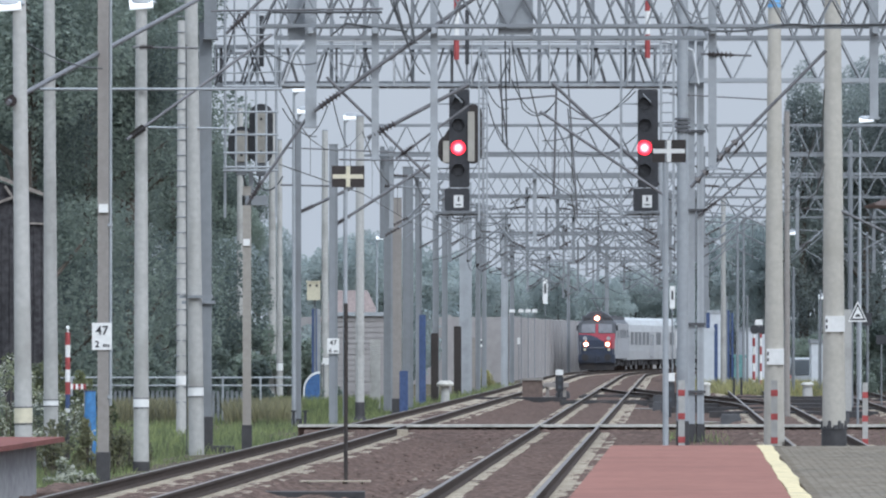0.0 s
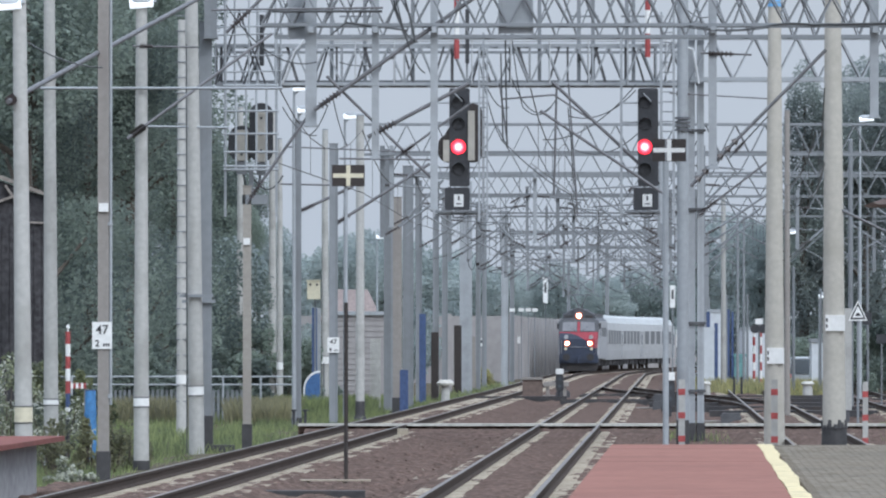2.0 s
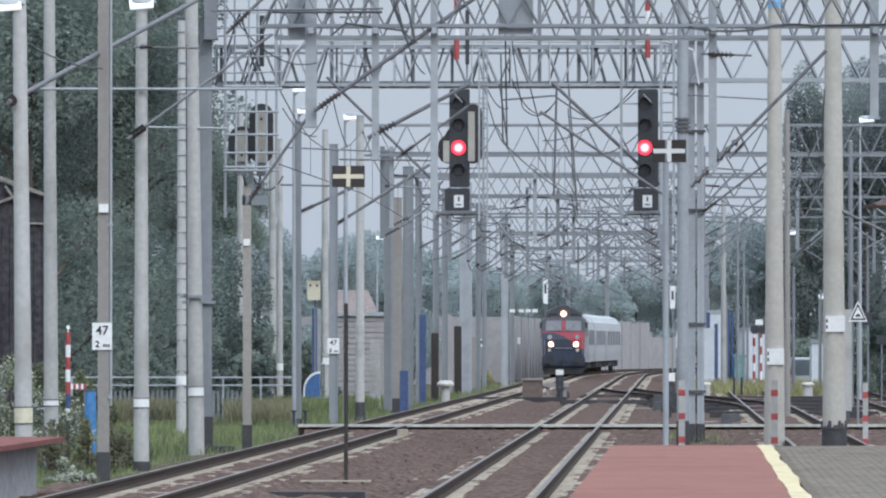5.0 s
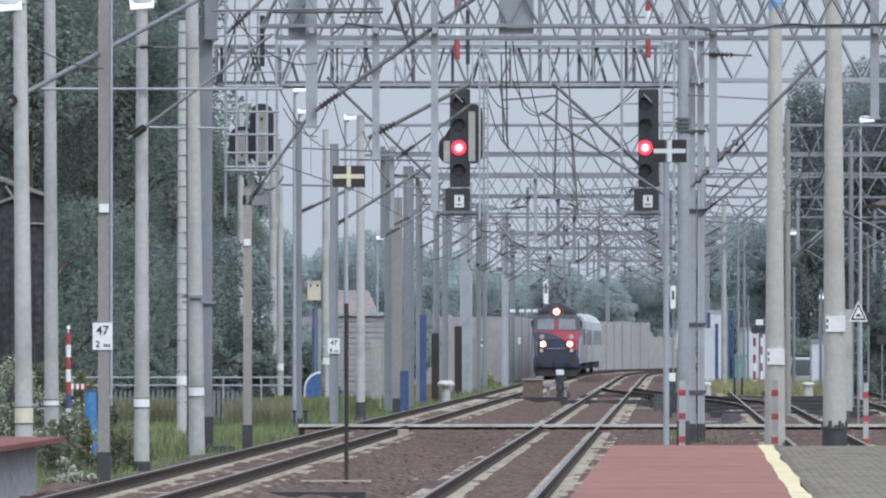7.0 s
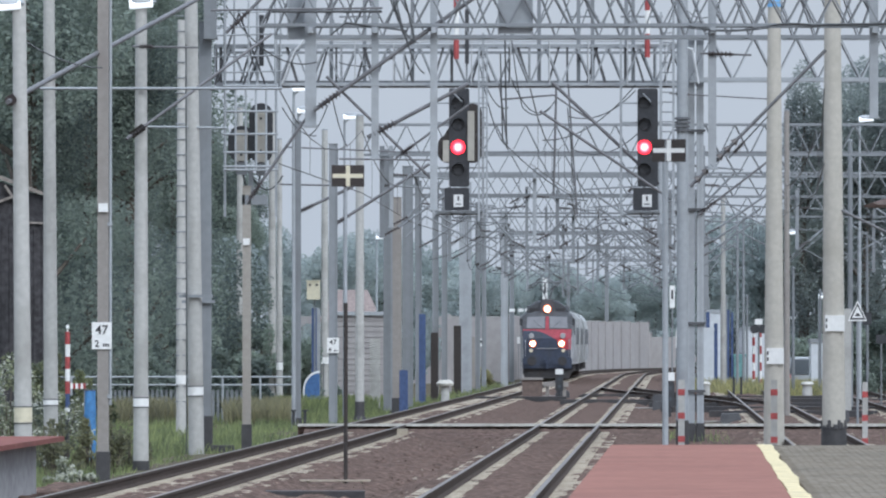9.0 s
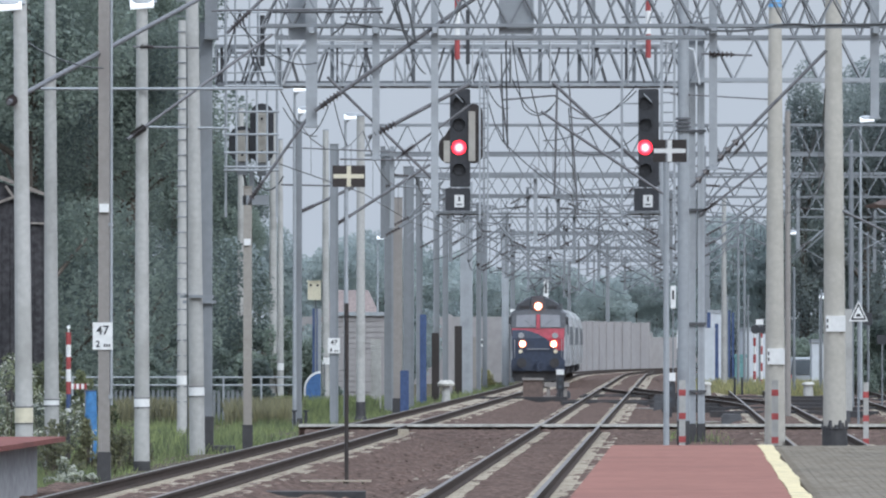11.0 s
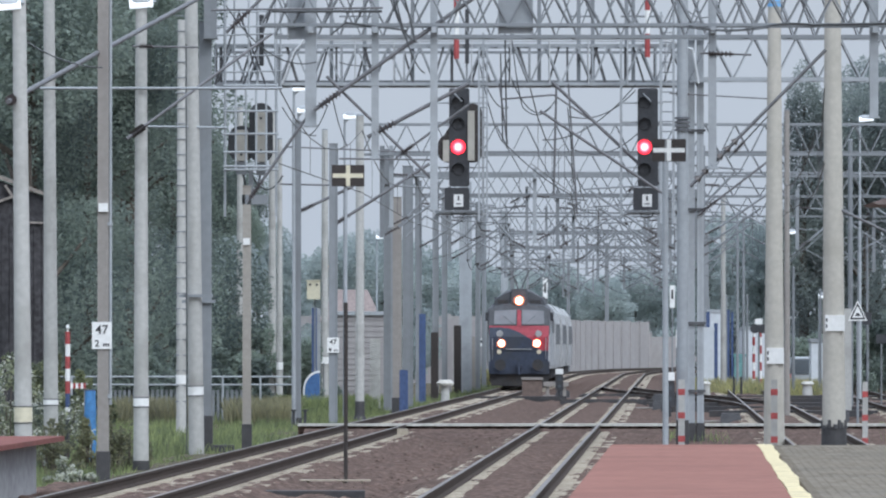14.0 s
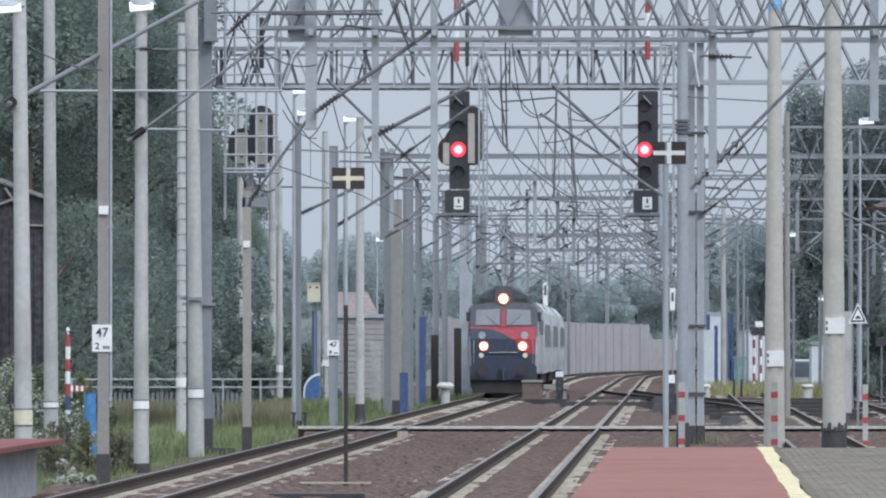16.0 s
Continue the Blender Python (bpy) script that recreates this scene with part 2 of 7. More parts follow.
def rod(bm, a, b, r, r2=None, seg=8, slot=0, caps=True):
    """A round or prismatic bar from a to b."""
    a, b = Vector(a), Vector(b)
    way = (b - a).normalized()
    side = way.cross(Vector((0, 1, 0)) if abs(way.y) < 0.9 else Vector((1, 0, 0))).normalized()
    up = way.cross(side)
    r2 = r if r2 is None else r2
    turn = math.pi / seg
    ring = [[bm.verts.new(p + (side * math.cos(turn + 2 * math.pi * i / seg) + up * math.sin(turn + 2 * math.pi * i / seg)) * q) for i in range(seg)] for p, q in ((a, r), (b, r2))]
    for i in range(seg):
        f = bm.faces.new((ring[0][i], ring[0][(i + 1) % seg], ring[1][(i + 1) % seg], ring[1][i]))
        f.material_index, f.smooth = slot, seg > 5
    if caps:
        for r_ in (ring[0][::-1], ring[1]):
            bm.faces.new([bm.verts.new(v.co) for v in r_]).material_index = slot


def loft(bm, sections, slots=None):
    """Joins closed cross-sections [(x, y, z), ...] into a skin."""
    rings = [[bm.verts.new(p) for p in s] for s in sections]
    k = len(rings[0])
    for a, b in zip(rings, rings[1:]):
        for i in range(k):
            f = bm.faces.new((a[i], a[(i + 1) % k], b[(i + 1) % k], b[i]))
            f.material_index = slots[i] if slots else 0
    bm.faces.new(rings[0][::-1])
    bm.faces.new(rings[-1])


def tube(bm, points, r, seg=5):
    """One continuous round bar through several points."""
    rings = []
    for i, p in enumerate(points):
        way = (points[min(i + 1, len(points) - 1)] - points[max(i - 1, 0)]).normalized()
        side = way.cross(Vector((0.3, 1, 0.1)) if abs(way.y) < 0.8 else Vector((1, 0, 0.1))).normalized()
        up = way.cross(side)
        rings.append([bm.verts.new(p + (side * math.cos(6.2832 * k / seg) + up * math.sin(6.2832 * k / seg)) * r) for k in range(seg)])
    for a, b in zip(rings, rings[1:]):
        for k in range(seg):
            bm.faces.new((a[k], a[(k + 1) % seg], b[(k + 1) % seg], b[k])).smooth = True


def mesh_of(name, bm, *materials):
    bmesh.ops.recalc_face_normals(bm, faces=bm.faces[:])
    me = bpy.data.meshes.new(name)
    bm.to_mesh(me)
    bm.free()
    for m in materials:
        me.materials.append(m)
    return me


def part(name, bm, mat, parent, label=""):
    ob = new(name, mesh_of(name, bm, *(mat if isinstance(mat, tuple) else (mat,))))
    ob.parent = parent
    if label:
        tagged(ob, label)
    return ob


def thing(name, label, category, m=None, group="", kind=""):
    ob = tagged(new(name), label, category, group, kind)
    if m is not None:
        ob.matrix_world = m
    return ob


def plain(name, bm, mat, label, category, kind="", group=""):
    return tagged(new(name, mesh_of(name, bm, *(mat if isinstance(mat, tuple) else (mat,)))), label, category, group, kind)


# ---- the line of the tracks: metres to the side at distance d along the view ----
def line_x(d):
    x = -4.02 + 0.0327 * (min(d, 470) - 100)
    if d > 470:
        e = min(d, 560) - 470
        x += 0.0327 * e + 0.5 * 0.00070 * e * e
    if d > 560:
        e = min(d, 600) - 560
        x += 0.0957 * e + 0.5 * 0.0034 * e * e
    if d > 600:
        x += 0.2317 * (d - 600)
    return x


def line_slope(d):
    return 0.0327 + 0.00070 * (min(max(d, 470), 560) - 470) + 0.0034 * (min(max(d, 560), 600) - 560)


def spread_near(d, off):
    """The main track swings slightly away from the others near the platforms."""
    near = (2.9 - 0.0348 * (310 - d)) - (-4.02 + 0.0327 * (d - 100)) if d < 310 else 0.053 * max(0.0, (470 - d) / 160)
    return near * min(1.0, max(0.0, (3.3 - off) / 1.2))


def on_line(d, off=0.0, z=0.0):
    """A pose on the line, facing back to the camera's end (its -y)."""
    off += spread_near(d, off)
    s = line_slope(d)
    k = math.hypot(1, s)
    return pose(line_x(d) + off / k, d - off * s / k, z, 0, 0, -math.degrees(math.atan(s)))


def sweep(bm, profile, off, d0, d1, step, slots=None, closed=True):
    """Draws a cross-section of (side, height) points along the line."""
    rings = []
    n = max(1, round((d1 - d0) / step))
    for i in range(n + 1):
        m = on_line(d0 + (d1 - d0) * i / n, off)
        rings.append([bm.verts.new(m @ Vector((u, 0, w))) for u, w in profile])
    k = len(profile)
    for a, b in zip(rings, rings[1:]):
        for i in range(k if closed else k - 1):
            f = bm.faces.new((a[i], a[(i + 1) % k], b[(i + 1) % k], b[i]))
            f.material_index = slots[i] if slots else 0
    if closed:
        bm.faces.new(rings[0][::-1])
        bm.faces.new(rings[-1])


# ---- ground and tracks ----
bm = bmesh.new()
rows = []
for j, d in enumerate([-200, 20, 60, 100, 140, 180, 220, 260, 300, 340, 400, 500, 700, 1200, 3000]):
    rows.append([bm.verts.new((x, d, -0.42 - (0.22 if x < line_x(max(d, 0)) - 3.4 else 0.0) + 0.05 * noise.noise((x * 0.2, d * 0.1, 0)))) for x in (-900, -120, -40, -25, -16, -12, -9, -7.6, -6, -3, 0, 3, 6, 9, 12, 16, 22, 30, 45, 120, 900)])
for a, b in zip(rows, rows[1:]):
    for i in range(len(a) - 1):
        bm.faces.new((a[i], a[i + 1], b[i + 1], b[i]))
plain("ground", bm, EARTH, "grassy brown trackside earth", "ground", kind="structure")

RAIL = [(-0.036, 0.0), (0.036, 0.0), (0.036, -0.04), (0.010, -0.052), (0.010, -0.135), (0.072, -0.155), (0.072, -0.172), (-0.072, -0.172), (-0.072, -0.155), (-0.010, -0.135), (-0.010, -0.052), (-0.036, -0.04)]
RAIL_SLOTS = [1] + [0] * 11


def rough_bed(name, mat, parent, off, profile, d0, d1, amp=0.033):
    """Uneven crushed stone: a cross-section drawn along the line with stone-sized relief near by."""
    us = []
    for (u0, w0), (u1, w1) in zip(profile, profile[1:]):
        k = max(1, round((u1 - u0) / 0.11))
        us += [(u0 + (u1 - u0) * i / k, w0 + (w1 - w0) * i / k) for i in range(k)]
    us.append(profile[-1])
    ds, d = [], d0
    while d < d1:
        ds.append(d)
        d += 8 if d < 62 else 0.28 if d < 190 else (1.2 if d < 330 else 8)
    ds.append(d1)
    verts, faces, k = [], [], len(us)
    for d in ds:
        m = on_line(d, off)
        for u, w in us:
            p = m @ Vector((u, 0, w))
            lift = noise.noise((p.x * 5, p.y * 2.6, 0.3)) + 0.7 * noise.noise((p.x * 1.3, p.y * 0.35, 7.7)) + 0.6 * noise.noise((p.x * 11, p.y * 6, 3.1))
            verts.append((p.x, p.y, p.z + amp * lift))
    for j in range(len(ds) - 1):
        for i in range(k - 1):
            faces.append((j * k + i, j * k + i + 1, (j + 1) * k + i + 1, (j + 1) * k + i))
    me = bpy.data.meshes.new(name)
    me.from_pydata(verts, [], faces)
    me.materials.append(mat)
    ob = new(name, me)
    ob.parent = parent
    return ob


def track(name, off, label, d0, d1, fill=0.0):
    """fill: how far the stone between the rails lies lower than usual."""
    t = thing(name, label, "railway track", kind="structure")
    for s in (-0.7525, 0.7525):
        bm = bmesh.new()
        sweep(bm, RAIL, off + s, d0, d1, 12, RAIL_SLOTS)
        part("rail", bm, (RAIL_STEEL, RAIL_HEAD), t)
    rough_bed("ballast_bed", BALLAST, t, off, [(-2.3, -0.44), (-1.5, -0.25), (-1.28, -0.192), (-1.0, -0.183), (-0.80, -0.20), (-0.70, -0.20), (-0.5, -0.19), (-0.40, -0.165 - fill * 0.6), (-0.2, -0.15 - fill), (0.0, -0.145 - fill), (0.2, -0.15 - fill), (0.40, -0.165 - fill * 0.6), (0.5, -0.19), (0.70, -0.20), (0.80, -0.20), (1.0, -0.183), (1.28, -0.192), (1.5, -0.25), (2.3, -0.44)], d0, d1)
    bm = bmesh.new()
    box(bm, -1.28, 1.28, -0.14, 0.14, -0.36, -0.19)
    box(bm, -1.05, -0.48, -0.12, 0.12, -0.19, -0.172)
    box(bm, 0.48, 1.05, -0.12, 0.12, -0.19, -0.172)
    me = mesh_of("sleeper", bm, SLEEPER)
    first = max(d0, 62)
    for i in range(290):
        d = first + 0.6 * i
        ob = new("sleeper", me)
        ob.parent = t
        ob.matrix_world = on_line(d, off)
    bm = bmesh.new()
    for i in range(int((d0 - first) / 0.6), int((d1 - first) / 0.6)):
        if 0 <= i < 290:
            continue
        m = on_line(first + 0.6 * i, off)
        for v in box(bm, -1.28, 1.28, -0.14, 0.14, -0.36, -0.178):
            v.co = m @ v.co
    tagged(part("far_sleepers", bm, SLEEPER, t), kind="stuff")
    return t


track("track_main", 0.0, "main railway track with rusty rails on concrete sleepers", -25, 636, 0.035)
track("track_platform", 4.68, "railway track with concrete sleepers along the red platform", -25, 600)
track("track_yard", 10.5, "pale-worn station track on brown ballast", 106, 600)

# ballast between the tracks
for off0, off1 in ((1.4, 3.3), (6.1, 9.1)):
    ob = rough_bed("ballast_infill", BALLAST, None, 0, [(off0, -0.42), (off0 + 0.4, -0.31), ((off0 + off1) / 2, -0.28), (off1 - 0.4, -0.31), (off1, -0.42)], -25 if off0 < 2 else 105, 620, 0.05)
    tagged(ob, "brown crushed stone between the railway tracks", "ballast", kind="structure")

ob = rough_bed("ballast_shoulder", BALLAST, None, 0, [(-2.45, -0.25), (-2.0, -0.27), (-1.75, -0.30), (-1.4, -0.36)], 60, 116, 0.05)
tagged(ob, "dark crushed stone heaped against the side platform", "ballast", kind="structure")

bm = bmesh.new()
rng = random.Random(4)
for i in range(15000):
    d = 66 + 110 * rng.random() ** 1.4
    off = rng.choice((0.0, 4.68)) + rng.uniform(-1.3, 1.3) if i % 5 else rng.uniform(-2.0, 7.0)
    if min(abs(off - a) for a in (-0.7525, 0.7525, 3.9275, 5.4325)) < 0.12:
        continue
    z = -0.24 if abs(off) < 1.5 or abs(off - 4.68) < 1.5 else -0.30
    if off > 6.2 and d < 106:
        continue
    p = on_line(d, off, z).translation
    r = rng.uniform(0.012, 0.036)
    v = [bm.verts.new(p + Vector((rng.uniform(-r, r) + r * a, rng.uniform(-r, r) + r * b, r * c * 1.3))) for a, b, c in ((-1, -1, 0), (1, -1, 0), (0, 1, 0), (0, 0, 1))]
    for f in ((0, 1, 3), (1, 2, 3), (2, 0, 3)):
        bm.faces.new([v[k] for k in f])
plain("loose_ballast_stones", bm, STONE, "loose brown ballast stones between the rails", "gravel", kind="stuff")

# pedestrian and cable crossing over all tracks
t = thing("track_crossing", "pale concrete edged crossing laid over the tracks", "track crossing", kind="structure")
bm = bmesh.new()
box(bm, -3.675, 13.149, 177.6, 180.2, -0.40, -0.03)
part("crossing_slab", bm, BALLAST, t)
bm = bmesh.new()
box(bm, -3.675, 13.149, 177.45, 177.75, -0.045, 0.02)
part("crossing_edge", bm, PLANK, t)
rows, across = [], 150
for j in range(9):
    d = 173.8 + 3.7 * j / 8
    rows.append([(-3.5 + 16.6 * i / across, d, -0.36 + 0.25 * (j / 8) ** 0.8 + 0.03 * noise.noise((i * 0.7, d * 2.0, 5.0))) for i in range(across + 1)])
me = bpy.data.meshes.new("banked_ballast")
me.from_pydata([p for r_ in rows for p in r_], [], [(j * (across + 1) + i, j * (across + 1) + i + 1, (j + 1) * (across + 1) + i + 1, (j + 1) * (across + 1) + i) for j in range(8) for i in range(across)])
me.materials.append(BALLAST)
new("banked_ballast", me).parent = t

# island platform
PX0, PX1, PZ, PD0, PD1 = 2.499, 8.6, 0.55, -25, 104
t = thing("platform_island", "island platform with red strip and grey paving", "platform", kind="structure")


def edge_x(d):
    return PX0 + 0.0357 * (d - PD1)


def strip(bm, u0, u1, d0, d1, z0, z1):
    v = [bm.verts.new((edge_x(d) + u, d, z)) for z in (z0, z1) for d in (d0, d1) for u in (u0, u1)]
    for f in ((0, 2, 3, 1), (4, 5, 7, 6), (0, 1, 5, 4), (1, 3, 7, 5), (3, 2, 6, 7), (2, 0, 4, 6)):
        bm.faces.new([v[i] for i in f])


bm = bmesh.new()
strip(bm, 0.12, 6.6, PD0, PD1 - 0.05, -0.45, PZ - 0.12)
part("platform_body", bm, PLATFORM_WALL, t)
for i in range(129):
    bm = bmesh.new()
    strip(bm, 0.0, 2.17, PD1 - i - 0.994, PD1 - i, PZ - 0.12, PZ)
    part("red_slab", bm, RED_PAVING, t)
bm = bmesh.new()
rings = []
for i in range(261):
    d = PD1 - i * (PD1 - PD0) / 260
    u0 = 2.17 + 0.05 * noise.noise((d * 0.17, 1.0, 0.0)) + 0.025 * noise.noise((d * 0.9, 4.0, 0.0))
    u1 = 2.37 + 0.05 * noise.noise((d * 0.17, 7.0, 0.0)) + 0.03 * noise.noise((d * 0.9, 9.0, 0.0))
    rings.append([(edge_x(d) + u, d, z) for u, z in ((u0, PZ - 0.05), (u1, PZ - 0.05), (u1, PZ + 0.004), (u0, PZ + 0.004))])
loft(bm, rings)
part("yellow_line", bm, YELLOW, t, "worn pale yellow safety line")
bm = bmesh.new()
strip(bm, 2.37, 6.6, PD0, PD1, PZ - 0.12, PZ - 0.012)
part("paving_bed", bm, BALLAST, t)
bm = bmesh.new()
strip(bm, 2.37, 6.6, PD0, 67.45, PZ - 0.011, PZ)
part("near_paving", bm, GREY_PAVING, t)

# platform beyond the left track
def side_strip(bm, x, d, z0, z1):
    """A slab whose free edge runs beside the track, from its end at (x, d) back past the camera."""
    loft(bm, [[(-15, y, z0), (x + 0.034 * (y - d), y, z0), (x + 0.034 * (y - d), y, z1), (-15, y, z1)] for y in (-25, d)])


t = thing("platform_side", "side platform with overhanging red slab on concrete wall", "platform", kind="structure")
bm = bmesh.new()
side_strip(bm, -5.881, 109, 0.535, 0.61)
part("platform_slab", bm, SIDE_SLAB, t, "red-brown platform slab")
bm = bmesh.new()
side_strip(bm, -6.30, 108.6, -0.7, 0.533)
part("platform_wall", bm, PLATFORM_WALL, t)

# ---- masts ----
def round_mast(x, d, w, z0, top=11.0, lean=0.0, mat=CONCRETE, foot=0.0, band=None, label="tapered grey concrete mast beside the tracks", band_mat=WHITE, taper=0.72, plate=None):
    """A round spun-concrete mast. foot: height of black tar; band: (z, height) of a painted band."""
    t = thing("concrete_mast", label, "mast", pose(x, d, z0, 0, lean, 0), group="masts along the line")
    bm = bmesh.new()
    rod(bm, (0, 0, 0), (0, 0, top - z0), w / 2, w / 2 * taper, seg=16)
    part("shaft", bm, mat, t)
    bm = bmesh.new()
    rod(bm, (0, 0, top - z0), (0, 0, top - z0 + 0.05), w / 2 * taper + 0.012, w / 2 * taper - 0.02, seg=14)
    part("top_cap", bm, STEEL_GREY, t)
    if foot:
        bm = bmesh.new()
        rod(bm, (0, 0, 0.0), (0, 0, foot), w / 2 + 0.022, w / 2 + 0.012, seg=14)
        rod(bm, (0, 0, 0.0), (0, 0, 0.12), w / 2 + 0.08, w / 2 + 0.05, seg=10)
        part("tarred_foot", bm, TAR, t, "black tarred foot")
    if plate:
        r = w / 2 * (1 - (1 - taper) * (plate[0] - z0) / (top - z0))
        zc, h = plate[0] - z0, plate[1] / 2
        bm = bmesh.new()
        box(bm, -r * 0.82, r * 0.95, -r - 0.03, -r * 0.3, zc - h, zc + h)
        board = part("number_plate", bm, WHITE, t, "white plate with dark marks")
        for k in (-0.6, 0.15):
            bm = bmesh.new()
            box(bm, -r * 0.78, -r * 0.62, -r - 0.034, -r - 0.03, zc + h * k, zc + h * (k + 0.45))
            part("plate_bar", bm, BLACK, board)
    if band:
        r = w / 2 * (1 - (1 - taper) * (band[0] - z0) / (top - z0)) + 0.008
        bm = bmesh.new()
        rod(bm, (0, 0, band[0] - z0 - band[1] / 2), (0, 0, band[0] - z0 + band[1] / 2), r, seg=16)
        part("painted_band", bm, band_mat, t, "painted white band")
        for s in (-1, 1):
            z = band[0] - z0 + s * (band[1] / 2 + 0.012)
            bm = bmesh.new()
            rod(bm, (0, 0, z - 0.009), (0, 0, z + 0.009), r + 0.004, seg=16)
            part("clamp_ring", bm, STEEL_DARK, t, "dark steel clamp ring")
    return t


def steel_mast(x, d, w, z0, top=11.0, mat=STEEL_GREY, foot=0.0, label="grey painted steel catenary mast", deep=None):
    """A steel mast of two channels joined by flat battens."""
    t = thing("steel_mast", label, "mast", pose(x, d, z0), group="masts along the line")
    deep = deep or w
    for s in (-1, 1):
        bm = bmesh.new()
        p = [(0.5, -0.5), (0.5, 0.5), (0.2, 0.5), (0.2, 0.44), (0.42, 0.44), (0.42, -0.44), (0.2, -0.44), (0.2, -0.5)]
        loft(bm, [[(s * w * u, deep * q, z) for u, q in p] for z in (0, top - z0)])
        part("channel", bm, mat, t)
    bm = bmesh.new()
    box(bm, -w / 2 + 0.012, w / 2 - 0.012, -deep * 0.485, -deep * 0.45, 0, top - z0)
    part("web", bm, mat, t)
    bm = bmesh.new()
    box(bm, -w / 2 - 0.02, w / 2 + 0.02, -deep / 2 - 0.02, deep / 2 + 0.02, top - z0, top - z0 + 0.02)
    part("cap", bm, mat, t)
    if foot:
        bm = bmesh.new()
        lip, toe = min(0.04, w * 0.1), min(0.16, w * 0.3)
        box(bm, -w / 2 - lip, w / 2 + lip, -deep / 2 - 0.04, deep / 2 + 0.04, 0, foot)
        box(bm, -w / 2 - toe, w / 2 + toe, -deep / 2 - 0.1, deep / 2 + 0.1, 0, foot * 0.16)
        part("tarred_foot", bm, TAR, t, "black tarred foot")
    return t


def lamp_on(t, x, z, reach=0.3, w=0.55):
    """A street lamp head on a mast; x, z in the mast's space."""
    bm = bmesh.new()
    rod(bm, (0, 0, z - 0.25), (x, -0.1, z), 0.03)
    part("lamp_arm", bm, STEEL_LIGHT, t)
    bm = bmesh.new()
    prof = [(0.0, 0.035), (0.06, 0.1), (0.3, 0.14), (0.65, 0.125), (0.9, 0.085), (1.0, 0.03)]
    loft(bm, [[(x - w / 2 + w * u, -0.1 + 1.1 * h * math.cos(k * 0.7854), z + (h * 0.95 if k < 4 else h * 0.3) * math.sin(k * 0.7854)) for k in range(8)] for u, h in prof])
    head = part("lamp_head", bm, STEEL_LIGHT, t)
    bm = bmesh.new()
    rod(bm, (x - w / 2 + 0.03, -0.14, z - 0.04), (x + w / 2 - 0.06, -0.14, z - 0.025), 0.1, 0.075, seg=12)
    part("lamp_glass", bm, STREET_LAMP, head, "lit white lamp glass")


m = round_mast(-7.231, 121, 0.322, -0.64, 8.227, -0.6, foot=0.0, band=(0.820, 0.26), band_mat=CREAM, label="leaning grey concrete lamp mast with cream band")
lamp_on(m, -0.18, 7.924 + 0.64)
round_mast(-7.824, 140, 0.305, -0.64, 9.592, -0.3, band=(0.876, 0.1), label="pale round mast standing among bushes")
m = round_mast(-5.900, 137, 0.309, -0.64, 8.878, 0.0, foot=0.4, band=(0.901, 0.16), label="grey concrete lamp mast with tarred foot")
lamp_on(m, 0.02, 8.723 + 0.64)
round_mast(-5.731, 163, 0.368, -0.55, 10.831, -0.7, band=(0.946, 0.2), label="grey concrete mast with white band", taper=0.8)
cap_mast = round_mast(7.089, 150, 0.460, -0.42, 9.344, 0.05, mat=CONCRETE_WARM, plate=(1.784, 0.34), label="warm grey concrete mast with white plate", taper=0.6)
thick_mast = round_mast(8.148, 146, 0.506, -0.42, 9.797, -0.15, mat=CONCRETE_WARM, foot=0.74, plate=(2.474, 0.33), label="thick warm grey concrete mast with tarred foot", taper=0.65)
for px_, d_, w_, z_, lab_, topz_, foot_, mat_ in (
    (-8.975, 310, 0.36, 1.300, "slim concrete mast with white band by the fence", 12.5, 0.0, CONCRETE),
    (-7.306, 300, 0.38, 1.421, "slim concrete mast with white band in the grass", 12.0, 0.0, CONCRETE),
    (-6.759, 290, 0.28, 1.115, "slim concrete mast with white band in the grass", 10.5, 0.0, CONCRETE),
    (-5.225, 310, 0.36, 1.300, "slim concrete mast with white band beside blue post", 11.5, 0.0, CONCRETE),
):
    round_mast(px_, d_, w_, -0.6, topz_, 0, mat_, foot_, (z_, 0.32), lab_)


bm = bmesh.new()
rod(bm, (0, 0, 9.260 + 0.42), (0, 0, 9.502 + 0.42), 0.15, 0.12, seg=14)
part("cap", bm, CAP_BLUE, cap_mast, "blue cap")


run_rng = random.Random(8)
for k in range(8):
    a = radians(-170 + 21 * k + run_rng.uniform(-9, 9))
    top_z, w_ = 0.74 + run_rng.choice((0.03, 0.05, 0.09, 0.14)), run_rng.uniform(0.04, 0.06)
    bm = bmesh.new()
    rod(bm, (0.246 * math.cos(a), 0.246 * math.sin(a), 0.7), (0.244 * math.cos(a), 0.244 * math.sin(a), top_z), w_, w_ * 0.75, seg=7)
    part("tar_run", bm, TAR, thick_mast)


